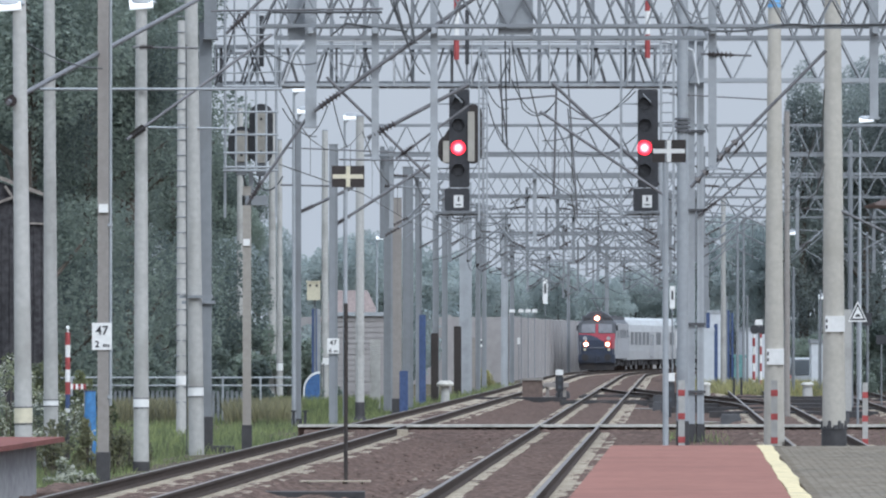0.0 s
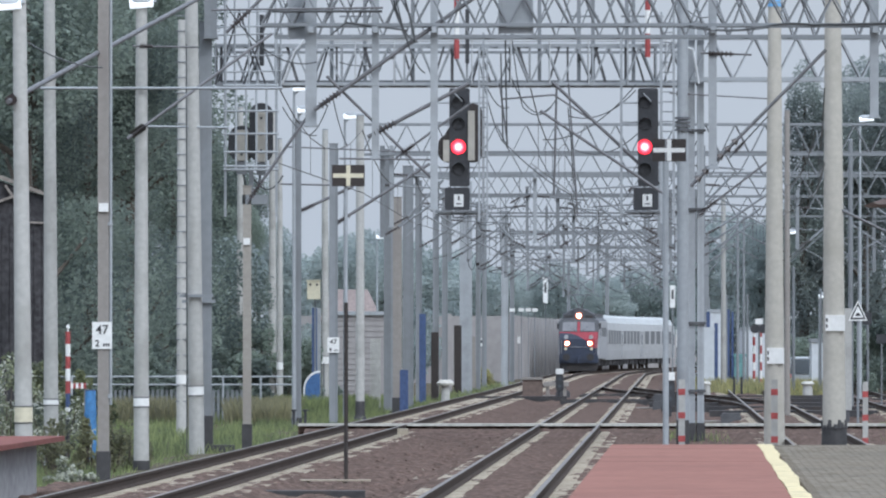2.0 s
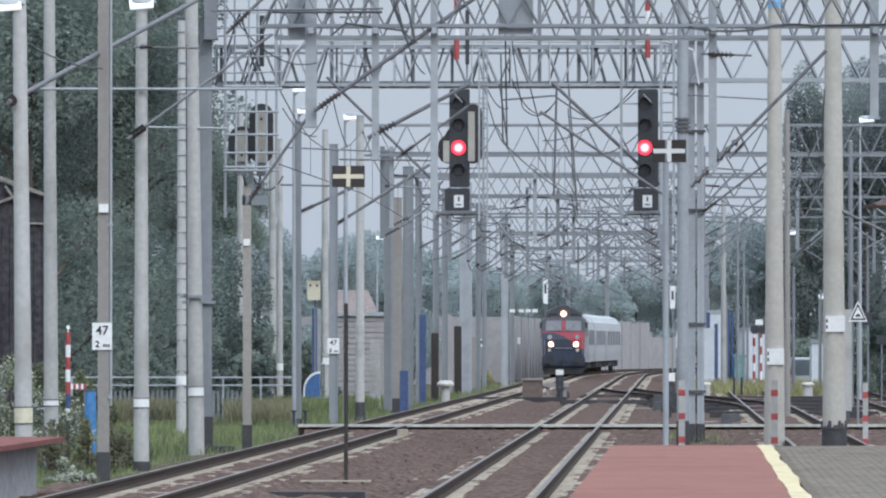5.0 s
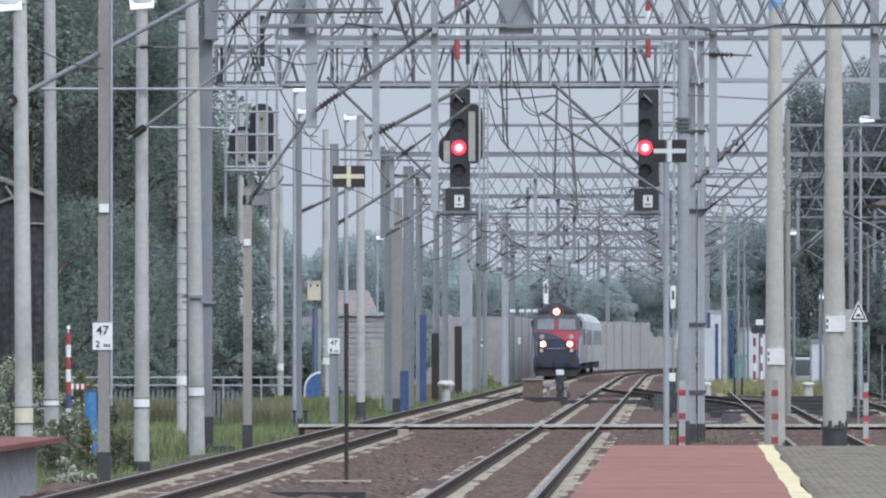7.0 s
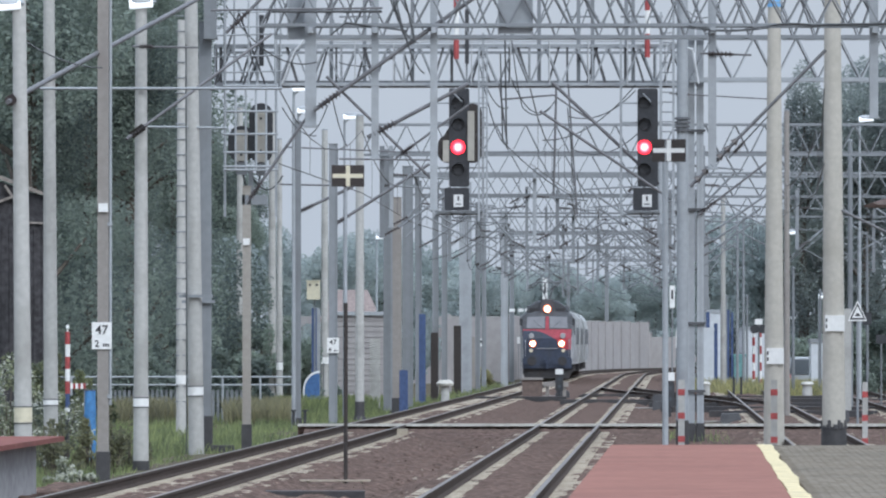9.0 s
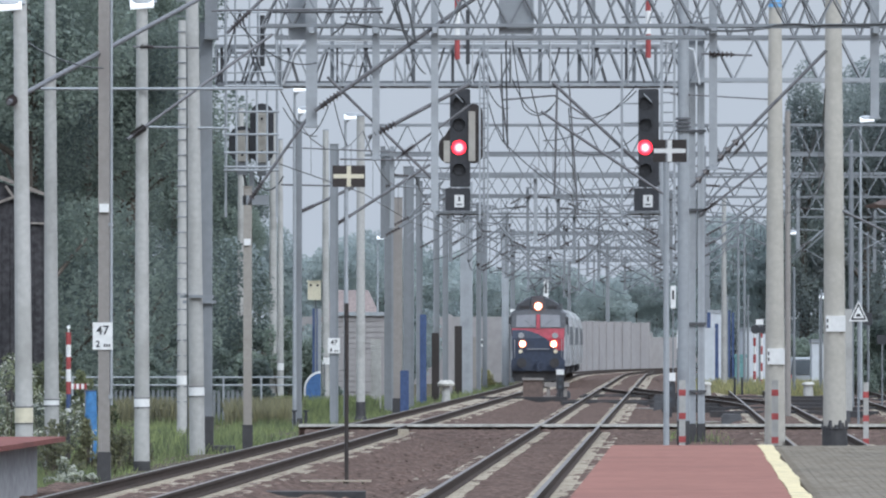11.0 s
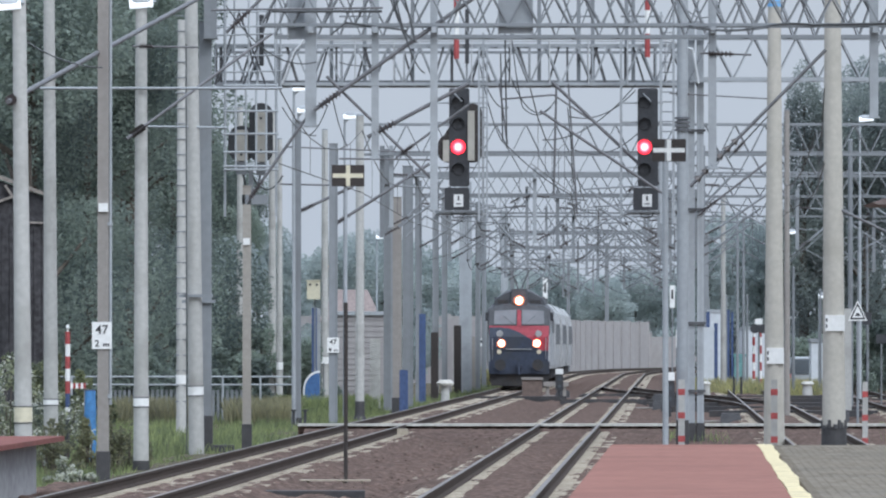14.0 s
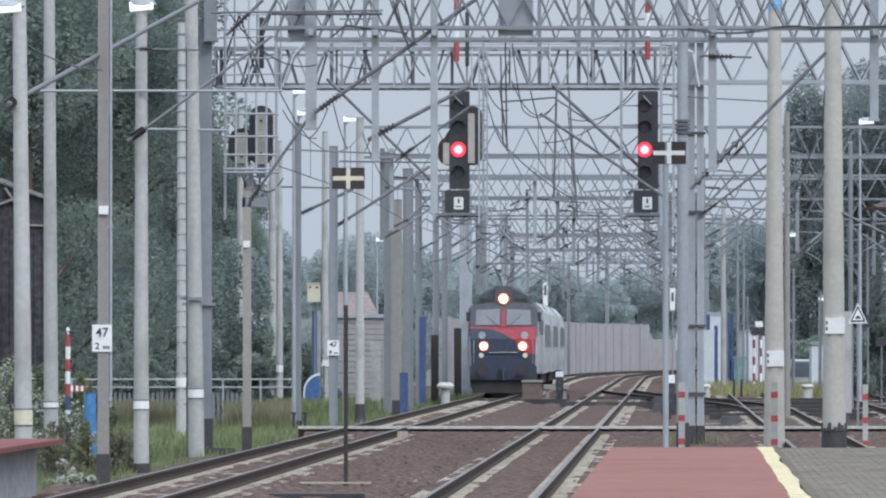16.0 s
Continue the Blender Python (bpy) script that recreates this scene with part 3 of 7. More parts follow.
def number_board(x, d, z, w, h, top_text, low_text, label):
    """A white kilometre board with black figures."""
    t = thing("kilometre_board", label, "sign", pose(x, d, z))
    bm = bmesh.new()
    box(bm, -w / 2, w / 2, 0, 0.02, -h / 2, h / 2)
    part("plate", bm, WHITE, t)
    for txt, size, px, pz in ((top_text, h * 0.47, 0.0, h * 0.20), (low_text, h * 0.33, -w * 0.24, -h * 0.30)):
        cu = bpy.data.curves.new("figure", "FONT")
        cu.body, cu.size, cu.align_x, cu.align_y, cu.extrude = txt, size, "CENTER", "CENTER", 0.002
        cu.offset = 0.003
        cu.materials.append(BLACK)
        ob = new("figure", cu)
        ob.parent = t
        ob.matrix_local = pose(px, -0.006, pz, 90)
    bm = bmesh.new()
    for k in range(3):
        box(bm, w * (0.06 + 0.12 * k), w * (0.14 + 0.12 * k), -0.005, 0, -h * 0.40, -h * 0.29)
    part("small_print", bm, BLACK, t)
    return t


# steel masts beside the left track
steel_mast(-6.204, 128, 0.206, -0.64, 8.945, STEEL_RUST, foot=0.72, label="brown weathered steel catenary mast with tarred foot")
number_board(-6.225, 127.868, 2.195, 0.361, 0.495, "47", "2", "white kilometre board on the brown mast")
bm = bmesh.new()
rod(bm, (-6.069, 127.93, 0.93), (-6.072, 127.93, 8.945), 0.03, seg=8)
box(bm, -6.12, -6.035, 127.88, 127.97, 1.05, 1.12)
box(bm, -6.12, -6.035, 127.88, 127.97, 4.2, 4.26)
plain("cable_pipe", bm, STEEL_LIGHT, "thin grey pipe along the brown mast", "pipe")
bm = bmesh.new()
box(bm, -6.286, -6.111, 127.84, 127.893, 4.455, 4.610)
plain("white_plate", bm, WHITE, "small white plate on the brown mast", "plate")
steel_mast(-5.581, 164.6, 0.291, -0.55, 9.6, STEEL_GREY, foot=0.9, label="grey steel gantry mast with tarred foot")
STEEL_BUFF = material("buff_weathered_steel", (0.33, 0.31, 0.28), 0.75, spread=0.08, grain=9, stain=0.8, stain_colour=(0.27, 0.245, 0.22), bump=0.06)
bm = bmesh.new()
box(bm, -4.705, -4.545, 164.86, 164.895, 4.37, 4.53)
plain("white_plate", bm, WHITE, "small white plate on the buff signal mast", "plate")
steel_mast(-4.617, 165, 0.2, -0.55, 5.749, STEEL_BUFF, foot=0.7, label="brown steel signal mast with tarred foot")
steel_mast(-4.532, 217, 0.280, -0.5, 8.928, STEEL_GREY, foot=0.25, label="dark grey steel mast by the track", deep=0.25)
steel_mast(-3.395, 217, 0.263, -0.5, 8.227, STEEL_GREY, label="grey steel mast with kilometre board")
number_board(-3.397, 216.8, 1.997, 0.367, 0.472, "47", "8", "small white kilometre board on grey mast")
round_mast(-2.727, 230, 0.297, -0.45, 9.525, 0, mat=CONCRETE, foot=0.6, label="grey lamp mast with tarred foot", taper=0.9)
steel_mast(-2.028, 262, 0.380, -0.45, 9.3, STEEL_GREY, foot=0.0, label="grey steel mast in the row beside the track")
steel_mast(-1.646, 252, 0.325, -0.45, 7.3, STEEL_RUST, foot=0.55, label="brown steel mast with tarred foot")
steel_mast(-1.375, 275, 0.421, -0.45, 9.0, STEEL_GREY, foot=0.0, label="grey steel mast in the row beside the track")
steel_mast(-1.040, 300, 0.266, -0.45, 9.0, STEEL_GREY, foot=0.0, label="grey steel mast in the row beside the track")
steel_mast(-0.335, 320, 0.284, -0.45, 9.4, STEEL_GREY, foot=0.0, label="grey steel mast in the row beside the track")
steel_mast(0.081, 335, 0.270, -0.45, 9.4, STEEL_GREY, foot=0.0, label="grey steel mast in the row beside the track")
steel_mast(1.113, 345, 0.612, -0.45, 10.0, STEEL_LIGHT, label="broad pale steel mast in the row beside the track")
steel_mast(1.825, 365, 0.265, -0.45, 9.4, STEEL_GREY, foot=0.0, label="grey steel mast in the row beside the track")
steel_mast(2.296, 390, 0.252, -0.45, 9.4, STEEL_GREY, foot=0.0, label="grey steel mast in the row beside the track")
steel_mast(3.516, 400, 0.419, -0.45, 9.6, STEEL_LIGHT, label="pale steel mast in the row beside the track")
steel_mast(4.427, 450, 0.290, -0.45, 9.4, STEEL_GREY, label="grey steel mast far down the line")
steel_mast(14.968, 640, 0.361, -0.45, 11.2, STEEL_GREY, label="grey steel mast far down the line")
steel_mast(9.668, 540, 0.261, -0.45, 8.4, STEEL_GREY, label="grey steel mast far down the line")

# right of the tracks
steel_mast(5.904, 166.6, 0.161, -0.42, 9.7, STEEL_LIGHT, foot=0.58, label="slim grey steel gantry mast", deep=0.3)
steel_mast(6.118, 166.6, 0.161, -0.42, 9.7, STEEL_LIGHT, foot=0.58, label="slim grey steel gantry mast", deep=0.3)
for zz in (2.532, 0.925, 7.110, 5.236):
    bm = bmesh.new()
    box(bm, 5.783, 6.238, 166.38, 166.44, zz - 0.03, zz + 0.03)
    plain("mast_clamp", bm, STEEL_DARK, "dark steel clamp bar across paired masts", "clamp", group="mast clamps")
round_mast(5.471, 160, 0.271, -0.42, 10.411, 0, mat=STEEL_LIGHT, foot=0.72, label="pale grey tubular mast with tarred foot", taper=0.95)
for x_, d_, w_, ty_ in ((13.45, 320, 0.14, 8.0), (14.16, 330, 0.14, 8.0), (13.94, 345, 0.13, 4.4), (13.955, 240, 0.2, 9.0), (17.806, 300, 0.14, 6.8), (18.169, 300, 0.14, 6.8), (15.500, 310, 0.15, 5.4), (16.700, 310, 0.12, 4.4), (14.33, 330, 0.12, 4.3)):
    round_mast(x_, d_, w_, -0.45, ty_, 0, STEEL_GREY, label="thin grey post beyond the yard track", taper=0.8)


round_mast(13.20, 330, 0.27, -0.45, 9.0, 0, CONCRETE, label="pale concrete post beyond the yard track", taper=0.8)
round_mast(10.559, 215, 0.19, -0.45, 9.2, 0, STEEL_RUST, label="rusty brown post beyond the yard track", taper=0.85)


# ---- portals over the tracks ----
def truss(t, x0, x1, d, zb, zt, deep, panel, r=0.045, mat=STEEL_GREY, style="N", chord=0.0):
    chord = chord or r
    for y in (d - deep / 2, d + deep / 2):
        for z in (zb, zt):
            bm = bmesh.new()
            box(bm, x0, x1, y - chord, y + chord, z - chord, z + chord)
            part("chord", bm, mat, t)
    n = max(2, round((x1 - x0) / panel))
    for y in (d - deep / 2, d + deep / 2):
        bm = bmesh.new()
        for i in range(n):
            a, b = x0 + (x1 - x0) * i / n, x0 + (x1 - x0) * (i + 1) / n
            c = (a + b) / 2
            rod(bm, (a, y, zb), (c, y, zt), r * 0.62, seg=4)
            rod(bm, (c, y, zt), (b, y, zb), r * 0.62, seg=4)
            if style == "X":
                rod(bm, (a, y, zt), (c, y, zb), r * 0.62, seg=4)
                rod(bm, (c, y, zb), (b, y, zt), r * 0.62, seg=4)
            if style == "N" and i % 2 == 0:
                rod(bm, (a, y, zb), (a, y, zt), r * 0.62, seg=4)
        # front bracing keeps mat, rear bracing takes the darker steel
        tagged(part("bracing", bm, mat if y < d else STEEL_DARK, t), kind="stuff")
    bm = bmesh.new()
    for i in range(n + 1):
        a = x0 + (x1 - x0) * i / n
        b = min(x1, x0 + (x1 - x0) * (i + 1) / n)
        for z in (zb, zt):
            rod(bm, (a, d - deep / 2, z), (b, d + deep / 2, z), r * 0.5, seg=4)
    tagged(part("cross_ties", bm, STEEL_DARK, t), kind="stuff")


def insulator(bm, a, b, r=0.07, n=5, slot=0):
    """A string of porcelain sheds from a to b."""
    a, b = Vector(a), Vector(b)
    for i in range(n):
        rod(bm, a.lerp(b, (i + 0.1) / n), a.lerp(b, (i + 0.55) / n), r, r * 0.55, seg=8, slot=slot)
        rod(bm, a.lerp(b, (i + 0.5) / n), a.lerp(b, (i + 1.1) / n), r * 0.4, seg=6, slot=slot)


def drop_post(x, d, z0, z1, w, arm=1, mat=STEEL_GREY, reach=2.3):
    """A square post hung from a portal, with a cantilever that holds the contact wire."""
    t = thing("drop_post", "grey steel drop post with tubular cantilever arm", "catenary support", pose(x, d, z0), group="catenary supports")
    bm = bmesh.new()
    box(bm, -w / 2, w / 2, -w / 2, w / 2, 0, z1 - z0)
    box(bm, -w / 2 - 0.03, w / 2 + 0.03, -w / 2 - 0.03, w / 2 + 0.03, 0, 0.04)
    box(bm, -0.05, 0.05, -0.42, 0.42, 8.2 - z0, 8.32 - z0)
    part("post", bm, mat, t)
    if not arm:
        return t
    s = arm
    bm = bmesh.new()
    rod(bm, (s * 0.55, 0, 0.35), (s * reach, 0, 1.55), 0.042)
    rod(bm, (s * 0.5, 0, 1.72), (s * (reach + 0.25), 0, 1.60), 0.032)
    rod(bm, (s * (reach * 0.62), 0, 0.72), (s * (reach - 1.5), 0, 0.02), 0.028)
    rod(bm, (s * (reach * 0.62), 0, 0.72), (s * (reach + 0.35), 0, 0.10), 0.03)
    part("cantilever", bm, STEEL_GREY, t)
    for p, q in (((s * w / 2, 0, 0.1), (s * 0.6, 0, 0.38)), ((s * w / 2, 0, 1.75), (s * 0.58, 0, 1.72))):
        bm = bmesh.new()
        insulator(bm, p, q)
        part("insulator", bm, INSULATOR, t, "dark brown porcelain insulator")
    return t


def portal(d, x0, x1, zb=8.3, zt=9.3, panel=1.15, r=0.05, style="V", chord=0.0, mat=STEEL_GREY):
    t = thing("catenary_portal", "grey lattice steel portal spanning the tracks", "portal", pose(0, d, 0), group="lattice portals")
    truss(t, x0, x1, 0, zb, zt, 0.7, panel, r, mat, style, chord)
    bm = bmesh.new()
    box(bm, x1 - 0.17, x1 + 0.17, -0.17, 0.17, -0.6, zb - 0.05)
    part("leg", bm, STEEL_GREY, t)
    return t


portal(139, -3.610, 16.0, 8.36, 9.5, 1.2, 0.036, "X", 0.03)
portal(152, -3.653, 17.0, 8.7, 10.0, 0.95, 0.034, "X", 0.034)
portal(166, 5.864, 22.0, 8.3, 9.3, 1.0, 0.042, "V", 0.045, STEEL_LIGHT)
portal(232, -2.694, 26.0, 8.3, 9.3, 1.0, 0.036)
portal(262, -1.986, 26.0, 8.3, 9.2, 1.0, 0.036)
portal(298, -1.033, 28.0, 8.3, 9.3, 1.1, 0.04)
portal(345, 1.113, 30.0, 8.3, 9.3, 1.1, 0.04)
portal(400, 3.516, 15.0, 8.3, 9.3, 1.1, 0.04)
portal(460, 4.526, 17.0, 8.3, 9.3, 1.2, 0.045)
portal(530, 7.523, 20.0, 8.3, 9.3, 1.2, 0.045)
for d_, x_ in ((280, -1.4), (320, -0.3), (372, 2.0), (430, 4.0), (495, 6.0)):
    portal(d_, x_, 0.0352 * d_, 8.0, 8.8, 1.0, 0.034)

# near drop posts
drop_post(-2.623, 139, 6.343, 9.3, 0.224, 0, STEEL_LIGHT)
drop_post(-1.345, 139, 5.704, 9.4, 0.146, 0, STEEL_LIGHT)
drop_post(-0.179, 139, 4.695, 9.4, 0.146, 0, STEEL_LIGHT)
drop_post(5.347, 139, 5.503, 9.4, 0.157, 0, STEEL_LIGHT)
drop_post(8.553, 139, 6.511, 9.4, 0.168, 0, STEEL_LIGHT)
for d in (232, 262, 298, 345, 400, 460, 530):
    for off, arm in ((0, 1), (4.68, -1), (10.5, 1), (15.0, -1))[:2 if d > 350 else 4]:
        p = on_line(d, off - 2.2 * arm).translation
        drop_post(p.x, p.y, 5.55, 8.6, 0.16, arm)
for d in (298, 345, 400, 460, 530):
    for off, arm in ((2.4, 1), (7.2, -1), (12.6, 1))[:2 if d > 350 else 3]:
        p = on_line(d, off).translation
        drop_post(p.x, p.y, 5.9 + 0.3 * (d % 7) / 7, 8.6, 0.15, arm, STEEL_GREY, 1.9)
for d, off, z in ((232, -1.9, 5.9), (232, 7.7, 6.2), (262, 2.2, 5.8), (298, 7.5, 6.0), (345, 2.4, 6.0)):
    p = on_line(d, off).translation
    drop_post(p.x, p.y, z, 8.6, 0.14, 1, STEEL_LIGHT, 1.7)

for d in (280, 320, 372, 430, 495):
    for off, arm in ((-1.6, 1), (1.5, -1), (6.2, 1)):
        p = on_line(d, off).translation
        drop_post(p.x, p.y, 5.3 + 0.9 * ((d * 7 + int(off * 10)) % 11) / 11, 8.3, 0.12, arm, STEEL_GREY, 1.6)

# slack feeders and jumper wires between the portals
jumper_rng = random.Random(31)
for i in range(46):
    d = jumper_rng.choice((262, 280, 298, 320, 345, 372, 400, 430))
    x0_ = max(line_x(d) + jumper_rng.uniform(-5, 9), -1.0 if d < 310 else (d - 320) * 0.043 + 0.2)
    x0_ = min(x0_, 0.033 * d)
    z0_ = jumper_rng.uniform(5.2, 8.2)
    x1_, z1_ = x0_ + jumper_rng.uniform(-2.2, 2.2), z0_ + jumper_rng.uniform(-1.0, 0.8)
    bm = bmesh.new()
    sag = jumper_rng.uniform(0.0, 0.45)
    a, b, hang = Vector((x0_, d - 0.4, z0_)), Vector((x1_, d + 0.4, z1_)), Vector((0, 0, 4 * sag))
    tube(bm, [a.lerp(b, k / 10) - hang * (k / 10) * (1 - k / 10) for k in range(11)], 0.017)
    t = thing("jumper_wire", "slack dark jumper wire with a porcelain bead", "wire", group="jumper wires between the portals")
    part("wire", bm, WIRE, t)
    bm = bmesh.new()
    insulator(bm, a, a.lerp(b, 0.22), 0.055, 4)
    part("insulator", bm, INSULATOR, t)
    bm = bmesh.new()
    rod(bm, a, (a.x, d, 8.35), 0.012, seg=5)
    part("hanger", bm, WIRE, t)

# overhead wires along each track
for off in (0.0, 4.68, 10.5, 15.0):
    t = thing("overhead_line", "thin dark contact wire hung from messenger wire", "overhead wire", group="overhead lines")
    contact, messenger, hangers = bmesh.new(), bmesh.new(), bmesh.new()
    stops = (139, 166, 206, 232, 262, 298, 345, 400, 460, 530, 600)
    low_way, high_way = [], []
    for i, (a, b) in enumerate(zip(stops, stops[1:])):
        zig = 0.2 if i % 2 else -0.2
        for k in range(1 if i else 0, 7):
            u = k / 6
            p = on_line(a + (b - a) * u, off + zig * (1 - 2 * u)).translation
            lo, hi = p + Vector((0, 0, 5.62)), p + Vector((0, 0, 7.1 - 3.2 * u * (1 - u)))
            low_way.append(lo)
            high_way.append(hi)
            if 0 < k < 6:
                rod(hangers, lo, hi, 0.008, seg=4, caps=False)
    tube(contact, low_way, 0.012, 4)
    tube(messenger, high_way, 0.013, 4)
    part("contact_wire", contact, WIRE, t)
    part("messenger_wire", messenger, WIRE, t)
    tagged(part("dropper_wire", hangers, WIRE, t), kind="stuff")


# near struts and stay wires with insulators at one end
def strut(x0, z0, x1, z1, d, r, length=0.7, label="steel strut with dark insulator at its end", mat=TUBE, at_low=True, dy=0.0):
    a, b = Vector((x0, d, z0)), Vector((x1, d + dy, z1))
    t = thing("stay_rod", label, "stay rod", group="stay rods over the tracks")
    bm = bmesh.new()
    rod(bm, a, b, r)
    part("bar", bm, mat, t)
    if length:
        u = (b - a).normalized()
        p = a + u * 0.15
        bm = bmesh.new()
        insulator(bm, p, p + u * length, r + 0.05, 6)
        part("insulator", bm, INSULATOR, t, "dark ribbed insulator")
    return t


strut(-7.489, 6.213, -4.585, 9.017, 120.6, 0.045, 0.4, dy=18.0)
strut(-6.169, 6.038, -3.398, 8.175, 136.6, 0.032, 0.35, dy=2.0)
strut(-4.292, 8.198, -3.566, 8.902, 138.6, 0.034, 0.5)
strut(-2.556, 6.668, 0.852, 9.067, 138.75, 0.045, 0.5)
strut(-3.901, 4.830, -2.578, 6.713, 139, 0.032, 0.4)
strut(-4.585, 6.075, -2.783, 6.915, 217, 0.051, 0.5)
strut(-3.430, 5.690, -0.420, 7.615, 217, 0.051, 0.5)
strut(-1.502, 6.142, 0.516, 7.206, 139, 0.042, 0.5)
strut(-2.309, 7.352, -0.179, 5.278, 139, 0.031, 0.0)
strut(-0.942, 5.727, 0.516, 6.792, 139, 0.026, 0.3)
strut(4.910, 5.166, 7.600, 7.879, 139, 0.038, 1.25)
strut(5.672, 5.727, 6.434, 6.545, 138.9, 0.016, 0.3, "thin stay wire with dark insulator", WIRE)
strut(2.279, 7.509, 5.168, 5.561, 164.3, 0.036, 0.0)
strut(2.589, 8.216, 5.125, 5.827, 165.5, 0.042, 0.0)
strut(6.066, 5.110, 7.730, 6.384, 166.4, 0.029, 0.4)
strut(8.119, 4.909, 9.601, 4.203, 145.9, 0.029, 0.0)
strut(-7.866, 7.033, -3.138, 7.033, 136.8, 0.03, 0.0, "grey horizontal tube between masts", STEEL_LIGHT)
strut(-6.858, 7.095, -4.979, 7.068, 162.9, 0.027, 0.0, "grey horizontal tube between masts", STEEL_LIGHT)
strut(-6.055, 7.839, -4.773, 7.817, 136.4, 0.02, 0.25, "thin horizontal stay with insulator")
strut(-4.574, 8.619, -1.188, 8.664, 138, 0.022, 0.0, "thin horizontal bar on the portal")
strut(5.108, 7.808, 6.116, 7.774, 138.9, 0.022, 0.5, "thin horizontal stay with insulator")
strut(5.174, 7.766, 7.458, 7.637, 160, 0.017, 0.3, "thin horizontal stay with insulator")
strut(7.35, 8.36, 9.147, 8.395, 138.6, 0.02, 0.0, "dark cable along the portal", WIRE)
strut(1.361, 7.816, 2.616, 7.923, 165.5, 0.023, 0.0, "thin dark tube below the gantry")
strut(1.335, 8.190, 1.522, 6.761, 165.5, 0.023, 0.0, "thin dark tube below the gantry")
strut(2.616, 7.923, 3.684, 7.202, 165.5, 0.023, 0.0, "thin dark tube below the gantry")
strut(2.683, 8.190, 2.616, 5.560, 165.5, 0.029, 0.0, "dark hanging tube below the gantry")
strut(2.963, 8.190, 3.177, 5.093, 165.5, 0.022, 0.0, "dark hanging tube below the gantry")
strut(-2.063, 5.716, -0.135, 5.693, 139, 0.019, 0.0, "thin grey horizontal tube between supports")
strut(-5.040, 6.985, -2.520, 6.933, 217, 0.030, 0.0, "thin grey horizontal tube between supports")
strut(-4.883, 8.140, -1.470, 8.000, 217, 0.025, 0.0, "thin grey horizontal tube between supports")


def hanging_wire(x0, z0, x1, z1, d, sag, r=0.014, label="slack dark wire loop"):
    bm = bmesh.new()
    tube(bm, [Vector((x0 + (x1 - x0) * i / 14, d, z0 + (z1 - z0) * i / 14 - 4 * sag * i / 14 * (1 - i / 14))) for i in range(15)], r)
    plain("slack_wire", bm, WIRE, label, "wire", group="slack wires")


hanging_wire(4.86, 8.34, 6.46, 8.34, 138.6, 0.09, 0.016, "dark sagging cable along the portal")
hanging_wire(6.46, 8.34, 7.47, 8.33, 138.6, -0.05, 0.016, "dark sagging cable along the portal")
hanging_wire(4.86, 8.30, 6.46, 8.30, 138.58, 0.07, 0.012, "dark sagging cable along the portal")
hanging_wire(2.949, 7.428, 4.551, 8.029, 165.49, 0.28)
hanging_wire(2.349, 6.855, 4.551, 8.162, 165.49, 0.35)
hanging_wire(1.481, 8.696, 2.683, 7.829, 165.49, 0.7)
hanging_wire(0.814, 8.963, 1.548, 6.694, 165.49, 0.5)
hanging_wire(-1.051, 8.903, -0.492, 8.008, 138.62, 0.2)
hanging_wire(-0.939, 8.903, -0.358, 7.394, 138.62, 0.3)
hanging_wire(1.481, 6.761, 3.016, 5.560, 165.49, 0.1)
hanging_wire(-2.456, 8.696, -1.121, 8.830, 165.49, 0.15)
hanging_wire(-4.293, 8.735, -2.504, 7.617, 138.62, 0.4)
hanging_wire(1.014, 8.162, 1.548, 7.629, 165.49, 0.2)
hanging_wire(-7.455, 7.446, -6.028, 6.933, 124, 0.12)
hanging_wire(1.455, 10.271, 1.508, 6.668, 165.49, 0.0, 0.02, "dark cable hanging down past the gantry")
hanging_wire(1.361, 8.896, 1.415, 6.828, 165.49, 0.03, 0.018, "dark cable hanging down past the gantry")
hanging_wire(1.615, 9.364, 1.882, 7.629, 165.49, 0.2)
hanging_wire(1.882, 7.629, 2.549, 7.629, 165.49, 0.18)
hanging_wire(2.949, 7.629, 3.043, 6.668, 165.49, 0.06)
hanging_wire(3.016, 6.668, 4.618, 7.028, 165.49, 0.3)
hanging_wire(5.552, 10.231, 6.379, 9.831, 165.49, 0.25)
hanging_wire(-0.995, 8.903, -0.693, 7.997, 138.62, 0.05, 0.02)
hanging_wire(-0.771, 8.903, -0.548, 7.997, 138.62, -0.05, 0.02)
hanging_wire(-2.225, 8.154, -1.923, 8.400, 138.62, 0.0, 0.02, "bent grey wire stay on the portal")
hanging_wire(-1.923, 8.400, -0.715, 8.243, 138.62, 0.0, 0.02, "bent grey wire stay on the portal")
hanging_wire(-3.790, 7.629, -2.989, 6.961, 165.49, 0.2)
hanging_wire(-3.190, 6.961, -2.723, 7.682, 165.49, 0.15)
hanging_wire(-2.589, 7.762, -2.255, 6.694, 165.49, 0.12)
hanging_wire(-3.398, 8.623, -1.207, 8.623, 138.62, 0.0, 0.03, "straight grey tube along the portal")

